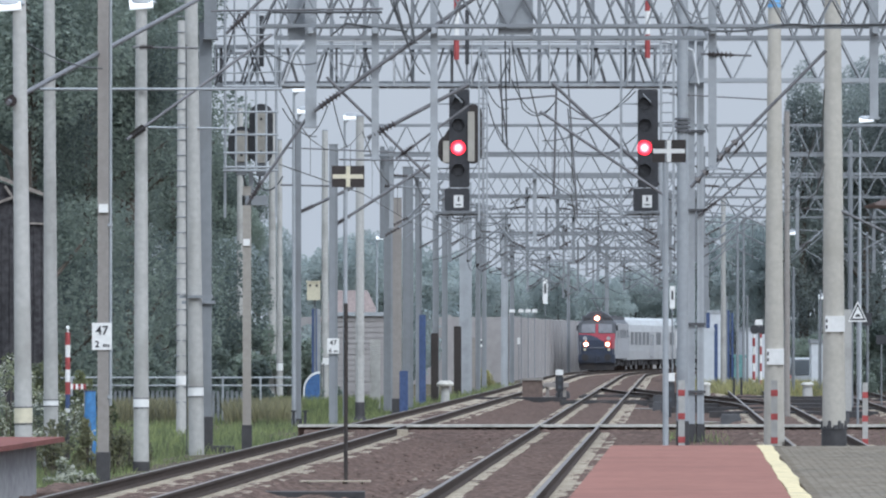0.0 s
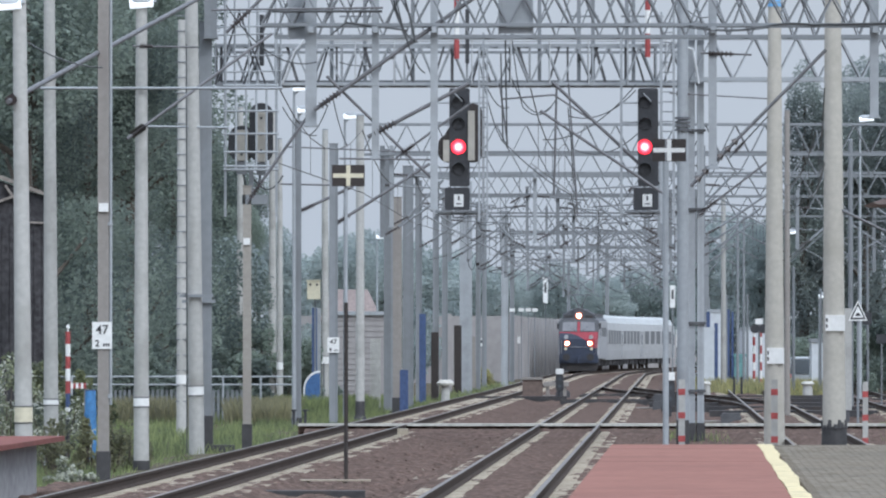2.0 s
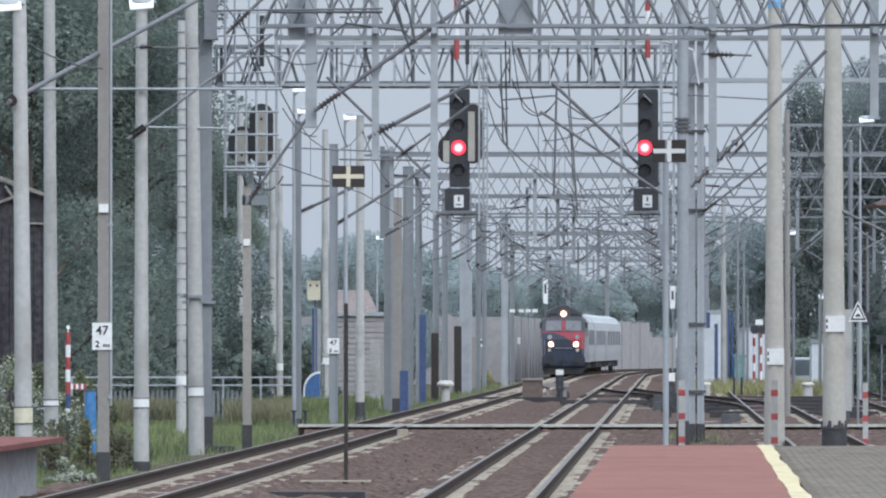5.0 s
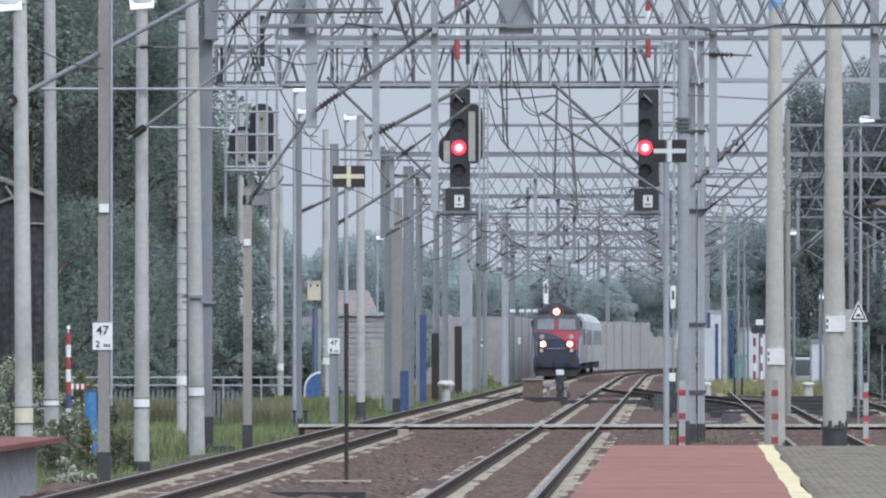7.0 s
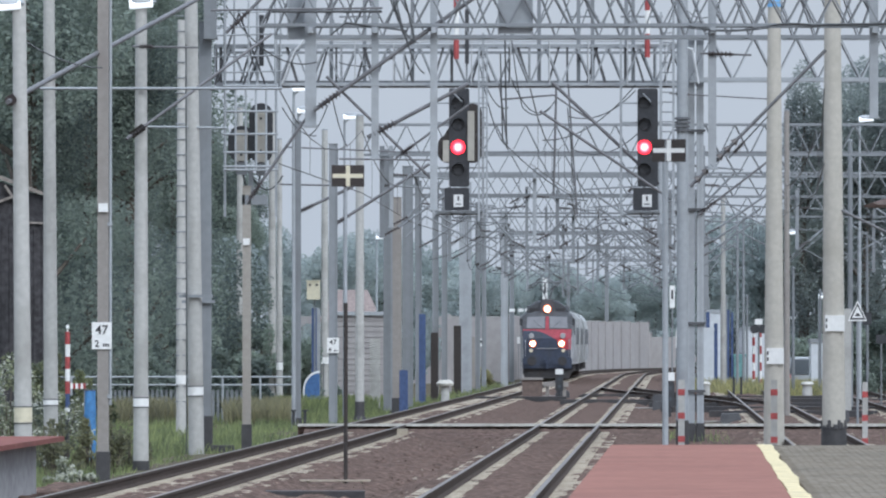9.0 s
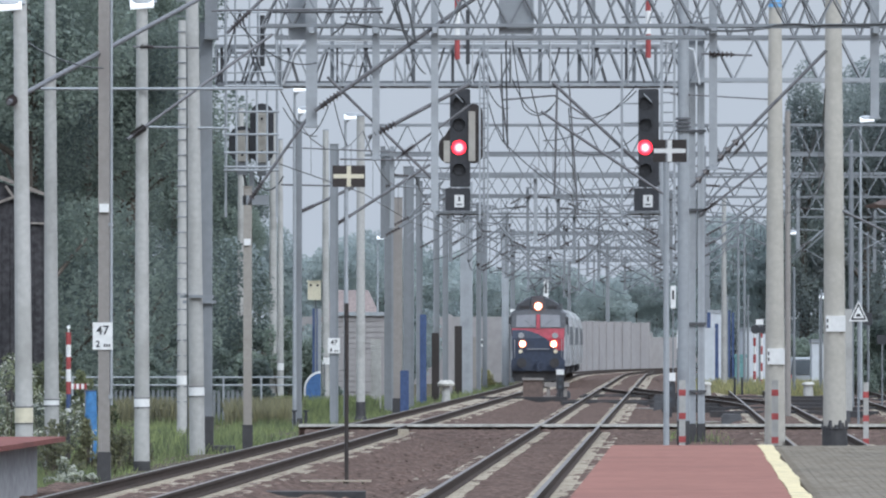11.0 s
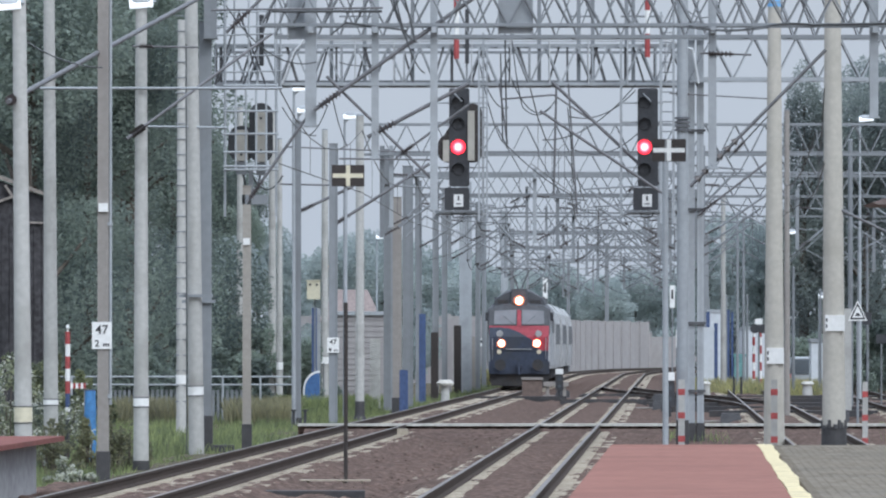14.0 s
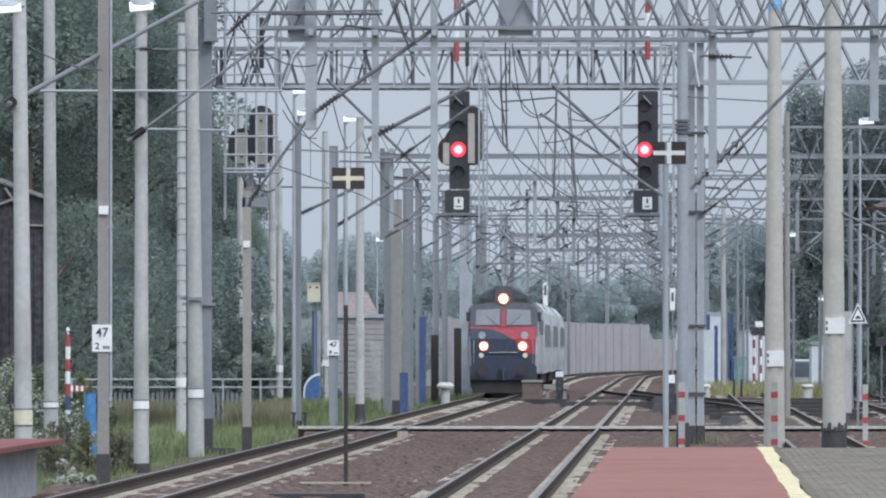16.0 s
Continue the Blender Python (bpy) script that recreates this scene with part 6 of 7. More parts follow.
def blades(name, spots, h0, h1, mat, label, seed):
    """Grass or weeds: many bent blades on scattered spots (x, y, z)."""
    r = np.random.RandomState(seed)
    p = np.array(spots)
    n = len(p)
    h = r.uniform(h0, h1, (n, 1))
    a = r.uniform(0, 6.283, n)
    side = np.stack((np.cos(a), np.sin(a), 0 * a), 1)
    lean = np.stack((r.normal(size=n), r.normal(size=n), 0 * a), 1) * 0.25 * h
    up = np.array((0, 0, 1.0)) * h
    w = 0.011 + 0.014 * h
    verts = np.stack((p - side * w, p + side * w, p + side * w * 0.6 + up * 0.6 + lean * 0.4, p + up + lean, p - side * w * 0.6 + up * 0.6 + lean * 0.4), 1).reshape(-1, 3)
    me = bpy.data.meshes.new(name)
    me.from_pydata(verts.tolist(), [], np.arange(n * 5).reshape(-1, 5).tolist())
    me.materials.append(mat)
    return tagged(new(name, me), label, "grass", kind="stuff")


rng = random.Random(21)
spots = []
for i in range(75000):
    d = 118 + 230 * rng.random() ** 1.3
    off = -2.75 - 14 * rng.random() ** 1.2
    p = on_line(d, off).translation
    if noise.noise((p.x * 0.35, d * 0.06, 1.0)) > -0.25:
        spots.append((p.x, p.y, -0.66))
blades("trackside_grass", spots, 0.08, 0.42, GRASS, "green and yellowing trackside grass", 1)
spots = []
for i in range(9000):
    d = 330 + rng.uniform(-25, 30)
    p = Vector((rng.uniform(12.402, 18.256), d, -0.45))
    spots.append(tuple(p))
blades("tall_green_weeds", [(x + 0.3, y + 2, z) for x, y, z in spots[::2]], 0.3, 0.8, GRASS, "tall green weeds past the yard tracks", 4)
blades("yellow_weeds", spots, 0.3, 0.95, FLOWER, "yellow flowering weeds past the yard tracks", 2)
bank = []
for i in range(4200):
    d = 268 + 14 * rng.random()
    bank.append((rng.uniform(-8.2, -2.6), d, -0.62))
blades("rank_grass", bank, 0.25, 0.72, GRASS, "rank green grass before the blue cover", 8)
spots = []
for i in range(1100):
    d = 165 + rng.uniform(0, 30)
    p = on_line(d, rng.choice((7.6, 8.2, 13.0)) + rng.uniform(-0.5, 0.5)).translation
    spots.append((p.x, p.y, -0.42))
for i in range(1200):
    d = 330 + rng.uniform(0, 90)
    p = on_line(d, -2.6 + rng.uniform(-1.2, 0.6)).translation
    spots.append((p.x, p.y, -0.5))
blades("track_weeds", spots, 0.1, 0.4, GRASS, "low weeds growing between the tracks", 3)

spots = []
for i in range(15000):
    x = rng.uniform(-10.879, -4.918)
    if noise.noise((x * 0.6, 3.0, 0.0)) > -0.35:
        spots.append((x, 231 + rng.uniform(-5, 6), -0.62))
blades("dry_grass", spots, 0.25, 1.0, DRY, "tall dry grass along the rail fence", 6)

# ---- fence on the left ----
t = thing("fence", "pale grey rail fence with upright concrete slats", "fence", pose(0, 232, -0.62))
for zz in (0.946 + 0.62, 0.684 + 0.62):
    bm = bmesh.new()
    rod(bm, (-13.546, 0, zz), (-4.790, 0, zz), 0.03, seg=8)
    part("fence_rail", bm, STEEL_LIGHT, t)
for i in range(8):
    bm = bmesh.new()
    x = -13.546 + i * (-4.790 - -13.546) / 7
    rod(bm, (x, 0, 0), (x, 0, 0.984 + 0.62), 0.035, seg=8)
    part("fence_post", bm, STEEL_LIGHT, t)
for i in range(30):
    bm = bmesh.new()
    x = -11.020 + i * 0.155
    rounded_board(bm, x - 0.045, x + 0.045, 0, 0.516 + 0.62, 0.3, 0.36, 0.04)
    part("slat", bm, STEEL_GREY, t)

# weathered shed at the edge of the wood
OLD_WOOD = material("blackened_old_boards", (0.06, 0.058, 0.062), 0.9, grain=6, spread=0.4, stain=0.8, stain_colour=(0.035, 0.036, 0.04), bump=0.3, gloss=0.1)
GREY_WOOD = material("bleached_roof_boards", (0.26, 0.235, 0.215), 0.9, grain=6, spread=0.25, stain=1.5, bump=0.3, gloss=0.1)
t = thing("old_shed", "blackened old wooden shed with a broken pale roof edge", "shed", pose(-13.25, 236, -0.62))
bm = bmesh.new()
v = [bm.verts.new(p) for y in (0.0, 4.0) for p in ((-5.0, y, 0), (0, y, 0), (0, y, 7.55), (-5.0, y, 9.3))]
for f in ((0, 1, 2, 3), (7, 6, 5, 4), (0, 4, 5, 1), (1, 5, 6, 2), (2, 6, 7, 3), (3, 7, 4, 0)):
    bm.faces.new([v[i] for i in f])
part("wall", bm, OLD_WOOD, t)
bm = bmesh.new()
box(bm, -0.125, 0.125, -0.05, 0.0, 0, 6.7)
me = mesh_of("board", bm, OLD_WOOD)
for i in range(7):
    ob = new("board", me)
    ob.parent = t
    ob.matrix_local = pose(-0.14 - 0.27 * i, -0.004 * (i % 3), 0.0)
for x0_, z0_, x1_, z1_, r_ in ((-2.4, 8.55, 0.06, 7.62, 0.1), (-2.6, 7.1, -0.9, 7.75, 0.07), (-1.5, 8.0, -0.95, 7.2, 0.06), (-0.9, 6.75, 0.05, 6.72, 0.05)):
    bm = bmesh.new()
    rod(bm, (x0_, -0.13, z0_), (x1_, -0.13, z1_), r_, r_ * 0.8, seg=4)
    part("roof_edge", bm, GREY_WOOD, t, "pale broken board")

# blue barrel
DRUM_BLUE = material("sun_bleached_blue_plastic", (0.07, 0.22, 0.47), 0.55, grain=8, stain=1.5, bump=0.02)
t = thing("barrel", "blue plastic barrel standing beside the brown mast", "barrel", pose(-7.548, 150, -0.62))
bm = bmesh.new()
zt_ = 1.034 + 0.62
hoops = ((0.0, 0.11), (0.3, 0.125), (0.3, 0.135), (0.33, 0.135), (0.33, 0.125), (0.68, 0.125), (0.68, 0.135), (0.71, 0.135), (0.71, 0.125), (1.0, 0.115))
loft(bm, [[(r * math.cos(radians(20 * k)), r * math.sin(radians(20 * k)), zt_ * u) for k in range(18)] for u, r in hoops])
part("drum", bm, DRUM_BLUE, t)
bm = bmesh.new()
rod(bm, (0, 0, zt_), (0, 0, zt_ + 0.02), 0.12, seg=18)
part("lid", bm, BLUE_DARK, t)
t = thing("barrier_board", "short red and white striped barrier board", "barrier", pose(-7.968, 152, 1.131))
for k in range(8):
    bm = bmesh.new()
    w = 0.441 / 8
    box(bm, -4 * w + k * w, -3 * w + k * w, 0, 0.03, -0.06, 0.06)
    part("stripe", bm, RED if k % 2 else WHITE, t)
bm = bmesh.new()
for s in (-0.19, 0.19):
    box(bm, s - 0.015, s + 0.015, 0.03, 0.06, -1.131 - 0.62, 0.05)
part("stand", bm, STEEL_GREY, t)

# ladder mast
t = thing("ladder_mast", "pale slim mast with climbing rungs and white band", "mast", pose(-7.468, 200, -0.6))
bm = bmesh.new()
rod(bm, (0, 0, 0), (0, 0, 11.292 + 0.6), 0.15, 0.11, seg=14)
part("shaft", bm, CONCRETE, t)
for k in range(28):
    bm = bmesh.new()
    z = 1.0 + k * 0.44
    rod(bm, (-0.17, -0.12, z), (0.17, -0.12, z), 0.018, seg=6)
    part("rung", bm, STEEL_GREY, t)
bm = bmesh.new()
rod(bm, (0, 0, 0.889 + 0.6), (0, 0, 1.147 + 0.6), 0.158, seg=14)
part("painted_band", bm, WHITE, t)
bm = bmesh.new()
for e in (-0.02, 0.02):
    rod(bm, (-5.968 + 0.02, 162.7 + e, -0.5), (-5.968, 162.7 + e, 9.0), 0.015, seg=5)
plain("mast_cable", bm, WIRE, "dark cable run up the concrete mast", "cable")
for y_, z_ in ((162.795, 3.154), (164.415, 3.036)):
    bm = bmesh.new()
    box(bm, -6.126, -5.337, y_ - 0.05, y_ + 0.05, z_ - 0.035, z_ + 0.035)
    plain("mast_clamp", bm, STEEL_GREY, "grey steel clamp bar joining two masts", "clamp", group="mast clamps")

# grey panels on the portal
for x0, x1, y0 in ((-3.071, -2.668, 8.126), (1.121, 1.771, 8.215)):
    t = thing("grey_panel", "grey sheet metal panel fixed to the portal", "panel", pose(0, 139.42, 0), group="panels on the portal")
    bm = bmesh.new()
    box(bm, x0, x1, 0, 0.04, y0, 9.6)
    part("sheet", bm, STEEL_LIGHT, t)
    bm = bmesh.new()
    for x in (x0, x1):
        box(bm, x - 0.025, x + 0.025, -0.03, 0.07, y0 - 0.03, 9.6)
    part("panel_frame", bm, STEEL_LIGHT, t)

# blue post with cream box and half-round blue shelter
t = thing("blue_post", "tall blue painted post beside a concrete mast", "post", pose(-5.262, 290, -0.6))
bm = bmesh.new()
box(bm, -0.17, 0.05, -0.1, 0.1, 0, 3.523 + 0.6)
part("post", bm, BLUE_DARK, t)
bm = bmesh.new()
box(bm, 0.05, 0.19, -0.1, 0.1, 0, 3.523 + 0.6)
part("edge", bm, STEEL_LIGHT, t)
t = thing("cream_box", "cream equipment box on a slim bracket post", "box", pose(-5.319, 288, -0.6))
bm = bmesh.new()
rounded_board(bm, -0.27, 0.27, 3.862 + 0.6, 4.605 + 0.6, -0.2, 0.2, 0.03)
part("case", bm, CREAM, t)
bm = bmesh.new()
box(bm, -0.30, 0.30, -0.24, 0.24, 4.605 + 0.6, 4.605 + 0.65)
part("hood", bm, CREAM, t)
bm = bmesh.new()
for s in (-0.14, 0.14):
    rod(bm, (s, -0.2, 4.465 + 0.6), (s, -0.23, 4.465 + 0.6), 0.05, seg=10)
part("eyes", bm, BLACK, t)
bm = bmesh.new()
rod(bm, (0.05, 0.1, 0), (0.05, 0.1, 3.862 + 0.6), 0.04)
part("bracket_post", bm, STEEL_GREY, t)
t = thing("blue_half_shelter", "blue half-round cover with white rim on grass", "cover", pose(-5.010, 285, -0.6))
for nm, r, y0, y1, mt in (("rim", 0.68, 0.02, 0.5, WHITE), ("cover", 0.60, -0.02, 0.45, BLUE)):
    bm = bmesh.new()
    zc = 0.165 + 0.6
    pts = [(-r * math.cos(radians(a)), zc + r * 1.15 * math.sin(radians(a))) for a in range(0, 91, 10)] + [(0, zc - 0.4), (-r, zc - 0.4)]
    fr = [bm.verts.new((x, y0, z)) for x, z in pts]
    bk = [bm.verts.new((x, y1, z)) for x, z in pts]
    bm.faces.new(fr)
    bm.faces.new(bk[::-1])
    for i in range(len(pts)):
        bm.faces.new((fr[i], fr[(i + 1) % len(pts)], bk[(i + 1) % len(pts)], bk[i]))
    part(nm, bm, mt, t)


# ---- buildings and cabinets ----
def shed(name, x0, x1, d, deep, top, wall_mat, roof_mat, label, over=0.2, base=-0.6, rows_=0):
    t = thing(name, label, "building", pose(0, d, base))
    h = top - base
    bm = bmesh.new()
    box(bm, x0, x1, 0, deep, 0, h)
    part("wall", bm, wall_mat, t)
    bm = bmesh.new()
    box(bm, x0 - over, x1 + over, -over, deep + over, h, h + 0.18)
    part("roof", bm, roof_mat, t)
    for k in range(rows_):
        x = x0 + (x1 - x0) * (k + 0.5) / rows_
        bm = bmesh.new()
        box(bm, x - 0.35, x + 0.35, -0.03, 0.0, h * 0.35, h * 0.75)
        win = part("window", bm, GLASS, t)
        bm = bmesh.new()
        box(bm, x - 0.42, x + 0.42, -0.08, 0.0, h * 0.35 - 0.06, h * 0.35 - 0.005)
        part("sill", bm, WHITE, win)
    return t


shed_ = shed("station_shed", -5.241, -2.756, 335, 4, 3.401, WALL_GREY, STEEL_LIGHT, "low grey shed with flat pale roof")
for k in range(15):
    bm = bmesh.new()
    box(bm, -5.241, -2.756, -0.05 - 0.015 * (k % 2), -0.005, 0.1 + 0.26 * k, 0.33 + 0.26 * k)
    part("siding_board", bm, WALL_GREY, shed_)
t = thing("house", "small house with red tiled roof behind the shed", "building", pose(-5.555, 420, -0.6))
bm = bmesh.new()
box(bm, -1.6, 1.6, 0, 5, 0, 4.2)
part("wall", bm, WALL_GREY, t)
bm = bmesh.new()
v = [bm.verts.new(p) for p in ((-1.9, -0.3, 4.0), (1.9, -0.3, 4.0), (1.9, 5.3, 4.0), (-1.9, 5.3, 4.0), (-1.0, 2.5, 5.9), (1.0, 2.5, 5.9))]
for f in ((0, 1, 5, 4), (1, 2, 5), (2, 3, 4, 5), (3, 0, 4), (3, 2, 1, 0)):
    bm.faces.new([v[i] for i in f])
part("roof", bm, BRICK, t)
shed("white_kiosk", 12.826, 13.355, 345, 1.2, 2.662, WALL_WHITE, WALL_WHITE, "white rendered kiosk past the level crossing", 0.02)
shed("white_hut", 14.040, 14.970, 372, 2, 3.670, WALL_WHITE, STEEL_LIGHT, "white flat-roofed hut past the yard", 0.04)
shed("pale_hall", 17.15, 18.95, 400, 6, 2.800, WALL_WHITE, STEEL_LIGHT, "pale low hall behind the crossing", 0.05)
shed("white_gate_house", 17.877, 18.535, 340, 2, 2.105, WALL_WHITE, STEEL_GREY, "white gatekeeper house with grey roof", 0.06)
shed("concrete_stair_wall", 13.151, 13.410, 230, 1.5, 3.015, CONCRETE, CONCRETE, "narrow grey block pillar by the yard", 0.0, -0.45)
for x0_, x1_, d_, y_, mt_, lb_ in ((-0.540, -0.205, 312, 2.545, BROWN_BLACK, "dark brown equipment cabinet by the masts"), (0.530, 0.890, 340, 2.920, BROWN_BLACK, "tall dark brown equipment cabinet by the masts"), (1.236, 1.678, 365, 2.403, STEEL_RUST, "brown equipment cabinet behind the masts"), (-2.913, -2.506, 280, 2.231, CONCRETE, "grey relay cabinet by the track"), (-1.545, -1.240, 249, 1.110, BLUE_DARK, "small blue cabinet beside brown mast"), (-1.010, -0.730, 296, 3.300, BLUE_DARK, "narrow dark blue upright panel"), (0.111, 0.417, 345, 3.497, WALL_GREY, "tall pale cabinet between masts"), (14.250, 14.392, 352, 3.753, BLUE_DARK, "slim dark blue post at the crossing"), (14.560, 14.670, 354, 3.649, BLUE_DARK, "slim blue post at the crossing"), (13.379, 13.551, 356, 3.658, BLUE_DARK, "slim dark blue post at the crossing"), (13.548, 13.718, 350, 3.066, BLUE_DARK, "slim dark blue post at the crossing")):
    t = thing("equipment_cabinet", lb_, "cabinet", pose((x0_ + x1_) / 2, d_, -0.55), group="cabinets by the line")
    w, h = x1_ - x0_, y_ + 0.55
    bm = bmesh.new()
    rounded_board(bm, -w / 2, w / 2, 0, h, -0.15, 0.3, 0.03)
    part("case", bm, mt_, t)
    bm = bmesh.new()
    box(bm, -w * 0.42, w * 0.42, -0.17, -0.152, h * 0.1, h * 0.92)
    part("door", bm, mt_, t)

TEAL = material("faded_teal_paint", (0.16, 0.33, 0.33), 0.6, grain=8, stain=1.5, bump=0.03)
t = thing("crossing_bin", "faded teal grit bin behind the weeds", "bin", pose(14.9, 352, -0.5))
bm = bmesh.new()
rounded_board(bm, -0.28, 0.28, 0, 1.85, -0.3, 0.3, 0.05)
part("body", bm, TEAL, t)
bm = bmesh.new()
rounded_board(bm, -0.32, 0.32, 1.85, 2.03, -0.34, 0.34, 0.06)
part("lid", bm, TEAL, t)
for x_, d_ in ((12.5, 301), (12.86, 302)):
    bm = bmesh.new()
    rod(bm, (x_, d_, -0.46), (x_, d_, 0.62), 0.06, 0.05, seg=8)
    plain("short_stub", bm, BLACK, "short black stub post among yellow weeds", "post")

# rear wall along the curve
t = thing("noise_wall", "long beige-grey noise wall of upright panels", "wall", kind="structure")
for i in range(26):
    a = 11.497 + i * 1.2
    dd = 660 + 1.1 * i
    bm = bmesh.new()
    top = 3.115 if i < 7 else 2.689
    box(bm, a, a + 1.19, dd, dd + 0.25, -0.6, top)
    part("panel", bm, WALL_GREY, t)
t = thing("wall_left_far", "pale panelled wall behind the left masts", "wall", kind="structure")
bm = bmesh.new()
box(bm, 0, 3.96, -0.09, 0.09, 0, 4.5)
for x in (0.0, 3.8):
    box(bm, x, x + 0.16, -0.13, 0.13, 0, 4.56)
me = mesh_of("panel", bm, WALL_GREY)
for i in range(34):
    d = 468 + 4 * i
    ob = new("panel", me)
    ob.parent = t
    ob.matrix_world = on_line(d, -3.7, -0.6 + 0.12 * noise.noise((i * 1.7, 0, 0))) @ pose(0, 0, 0, 0, 0, 90)
for i in range(4):
    ob = new("panel", me)
    ob.parent = t
    ob.matrix_world = pose(4.2 - 4 * (i + 1) * 0.98, 468 + 0.5 * i, -0.62)

# brown box and low concrete stand between the tracks
t = thing("relay_box", "brown weathered relay box between the tracks", "relay box", pose(3.721, 292, -0.35))
bm = bmesh.new()
rounded_board(bm, -0.42, 0.42, 0, 0.543 + 0.35, -0.35, 0.35, 0.04)
part("case", bm, material("brown_box_paint", (0.16, 0.12, 0.105), 0.8, grain=6, stain=2), t)
bm = bmesh.new()
box(bm, -0.45, 0.45, -0.42, 0.42, 0.543 + 0.35, 0.637 + 0.35)
part("lid", bm, STEEL_RUST, t)
t = thing("concrete_stand", "low concrete stand beside the relay box", "stand", pose(4.774, 296, -0.35))
bm = bmesh.new()
box(bm, -0.525, 0.525, -0.5, 0.5, 0.236 + 0.35, 0.427 + 0.35)
part("slab", bm, STEEL_RUST, t)
for s in (-1, 1):
    bm = bmesh.new()
    box(bm, s * 0.36 - 0.07, s * 0.36 + 0.07, -0.4, 0.4, 0, 0.236 + 0.35)
    part("leg", bm, STEEL_RUST, t)


def dwarf_signal(x, d, y_top, y_bot, label):
    t = thing("dwarf_signal", label, "railway signal", pose(x, d, y_bot), group="dwarf signals")
    h = y_top - y_bot
    bm = bmesh.new()
    rounded_board(bm, -0.16, 0.16, h * 0.25, h * 0.82, -0.1, 0.15, 0.1)
    part("head", bm, BLACK, t)
    bm = bmesh.new()
    box(bm, -0.16, 0.16, -0.14, 0.1, h * 0.82, h)
    part("white_cap", bm, WHITE, t, "bright white cap")
    bm = bmesh.new()
    rod(bm, (0, 0, 0), (0, 0, h * 0.28), 0.06)
    part("foot", bm, BLACK, t)
    for k in (0.42, 0.66):
        bm = bmesh.new()
        rod(bm, (0, -0.1, h * k), (0, -0.13, h * k), 0.07, seg=14)
        part("lens", bm, GLASS, t)


dwarf_signal(4.751, 286, 1.012, -0.2, "black dwarf signal with white cap between the tracks")
dwarf_signal(7.276, 225, 1.125, -0.35, "black dwarf signal with white cap beside the track")


def pot(x, d, label, s=1.0, wide=0.33, foot=0.18):
    t = thing("concrete_pot", label, "marker", pose(x, d, -0.42), group="concrete pots beside the tracks")
    bm = bmesh.new()
    rod(bm, (0, 0, 0), (0, 0, 0.45 * s), foot * 1.25, foot, seg=12)
    part("foot", bm, CONCRETE, t)
    bm = bmesh.new()
    rod(bm, (0, 0, 0.43 * s), (0, 0, 0.47 * s), wide * 0.92, wide, seg=14)
    rod(bm, (0, 0, 0.47 * s), (0, 0, 0.53 * s), wide, wide * 0.62, seg=14)
    part("cap", bm, PLANK, t, "pale rounded cap")


pot(0.085, 262, "grey concrete mushroom-shaped pot beside the track", 2.1, 0.34, 0.15)
pot(15.605, 300, "cream-capped concrete pot in the yard", 1.6, 0.30, 0.2)
pot(11.274, 300, "cream-capped concrete pot in the yard", 1.6, 0.2, 0.15)


def small_board(x, d, z, w, h, label, base=-0.5, mat=WHITE, bars=1):
    t = thing("small_board", label, "sign", pose(x, d, base), group="small trackside boards")
    bm = bmesh.new()
    rod(bm, (0, 0.04, 0), (0, 0.04, z - base), 0.03, seg=8)
    part("post", bm, STEEL_GREY, t)
    bm = bmesh.new()
    box(bm, -w / 2, w / 2, 0, 0.02, z - base - h / 2, z - base + h / 2)
    plate = part("plate", bm, mat, t)
    if bars:
        bm = bmesh.new()
        box(bm, -w * 0.2, w * 0.2, -0.008, 0, z - base - h * 0.1, z - base + h * 0.3)
        part("bar", bm, BLACK, plate)


small_board(2.226, 400, 2.115, 0.4, 0.45, "small white board with black bar on a post")
small_board(1.975, 395, 0.935, 0.22, 0.25, "small white board low on a post", bars=0)
small_board(5.079, 470, 2.277, 0.2, 0.45, "narrow white board beside the line", bars=0)
for x_, d_ in ((4.40, 466.5), (4.98, 466.8), (5.42, 466.4), (5.85, 466.9)):
    small_board(x_, d_ - 20, 4.18, 0.34, 0.2, "small white plate on a post before the panelled wall", bars=0)
small_board(10.206, 565, 2.323, 0.4, 0.4, "small white board far down the line")
small_board(7.663, 525, 6.030, 0.36, 1.9, "tall narrow white board on a mast far down the line", bars=1)
small_board(8.185, 250, 3.723, 0.18, 0.8, "narrow striped board on a thin post", bars=1)
small_board(5.690, 170, 2.160, 0.08, 0.42, "narrow white strip board beside the gantry mast", bars=0)
small_board(-5.258, 309, 1.327, 0.28, 0.26, "white band plate on a slim mast", bars=0)
small_board(14.29, 236, 2.895, 0.3, 0.42, "black signal board seen from behind in the yard", mat=BLACK, bars=0)
small_board(14.706, 235, 2.202, 0.35, 0.3, "black board with white dot in the yard", mat=BLACK, bars=0)

# lamps on slender posts
for x_, d_, z_, lb_ in ((-3.208, 340, 7.205, "globe lamp on a slim post behind the masts"), (16.127, 330, 7.266, "twin lamp on a tall post past the yard"), (17.187, 320, 4.192, "white lamp head on a short post"), (15.474, 260, 10.353, "street lamp with bright head under the trees"), (-3.368, 240, 9.811, "street lamp with long bright head"), (-4.577, 215, 9.870, "street lamp with bright head above the masts"), (-5.161, 250, 10.356, "street lamp with bright head above the masts")):
    t = thing("street_lamp", lb_, "street lamp", pose(x_, d_, -0.55), group="street lamps")
    bm = bmesh.new()
    rod(bm, (0, 0, 0), (0, 0, z_ + 0.5), 0.07, 0.04, seg=10)
    part("post", bm, STEEL_LIGHT, t)
    lamp_on(t, 0.25, z_ + 0.6, w=0.62)

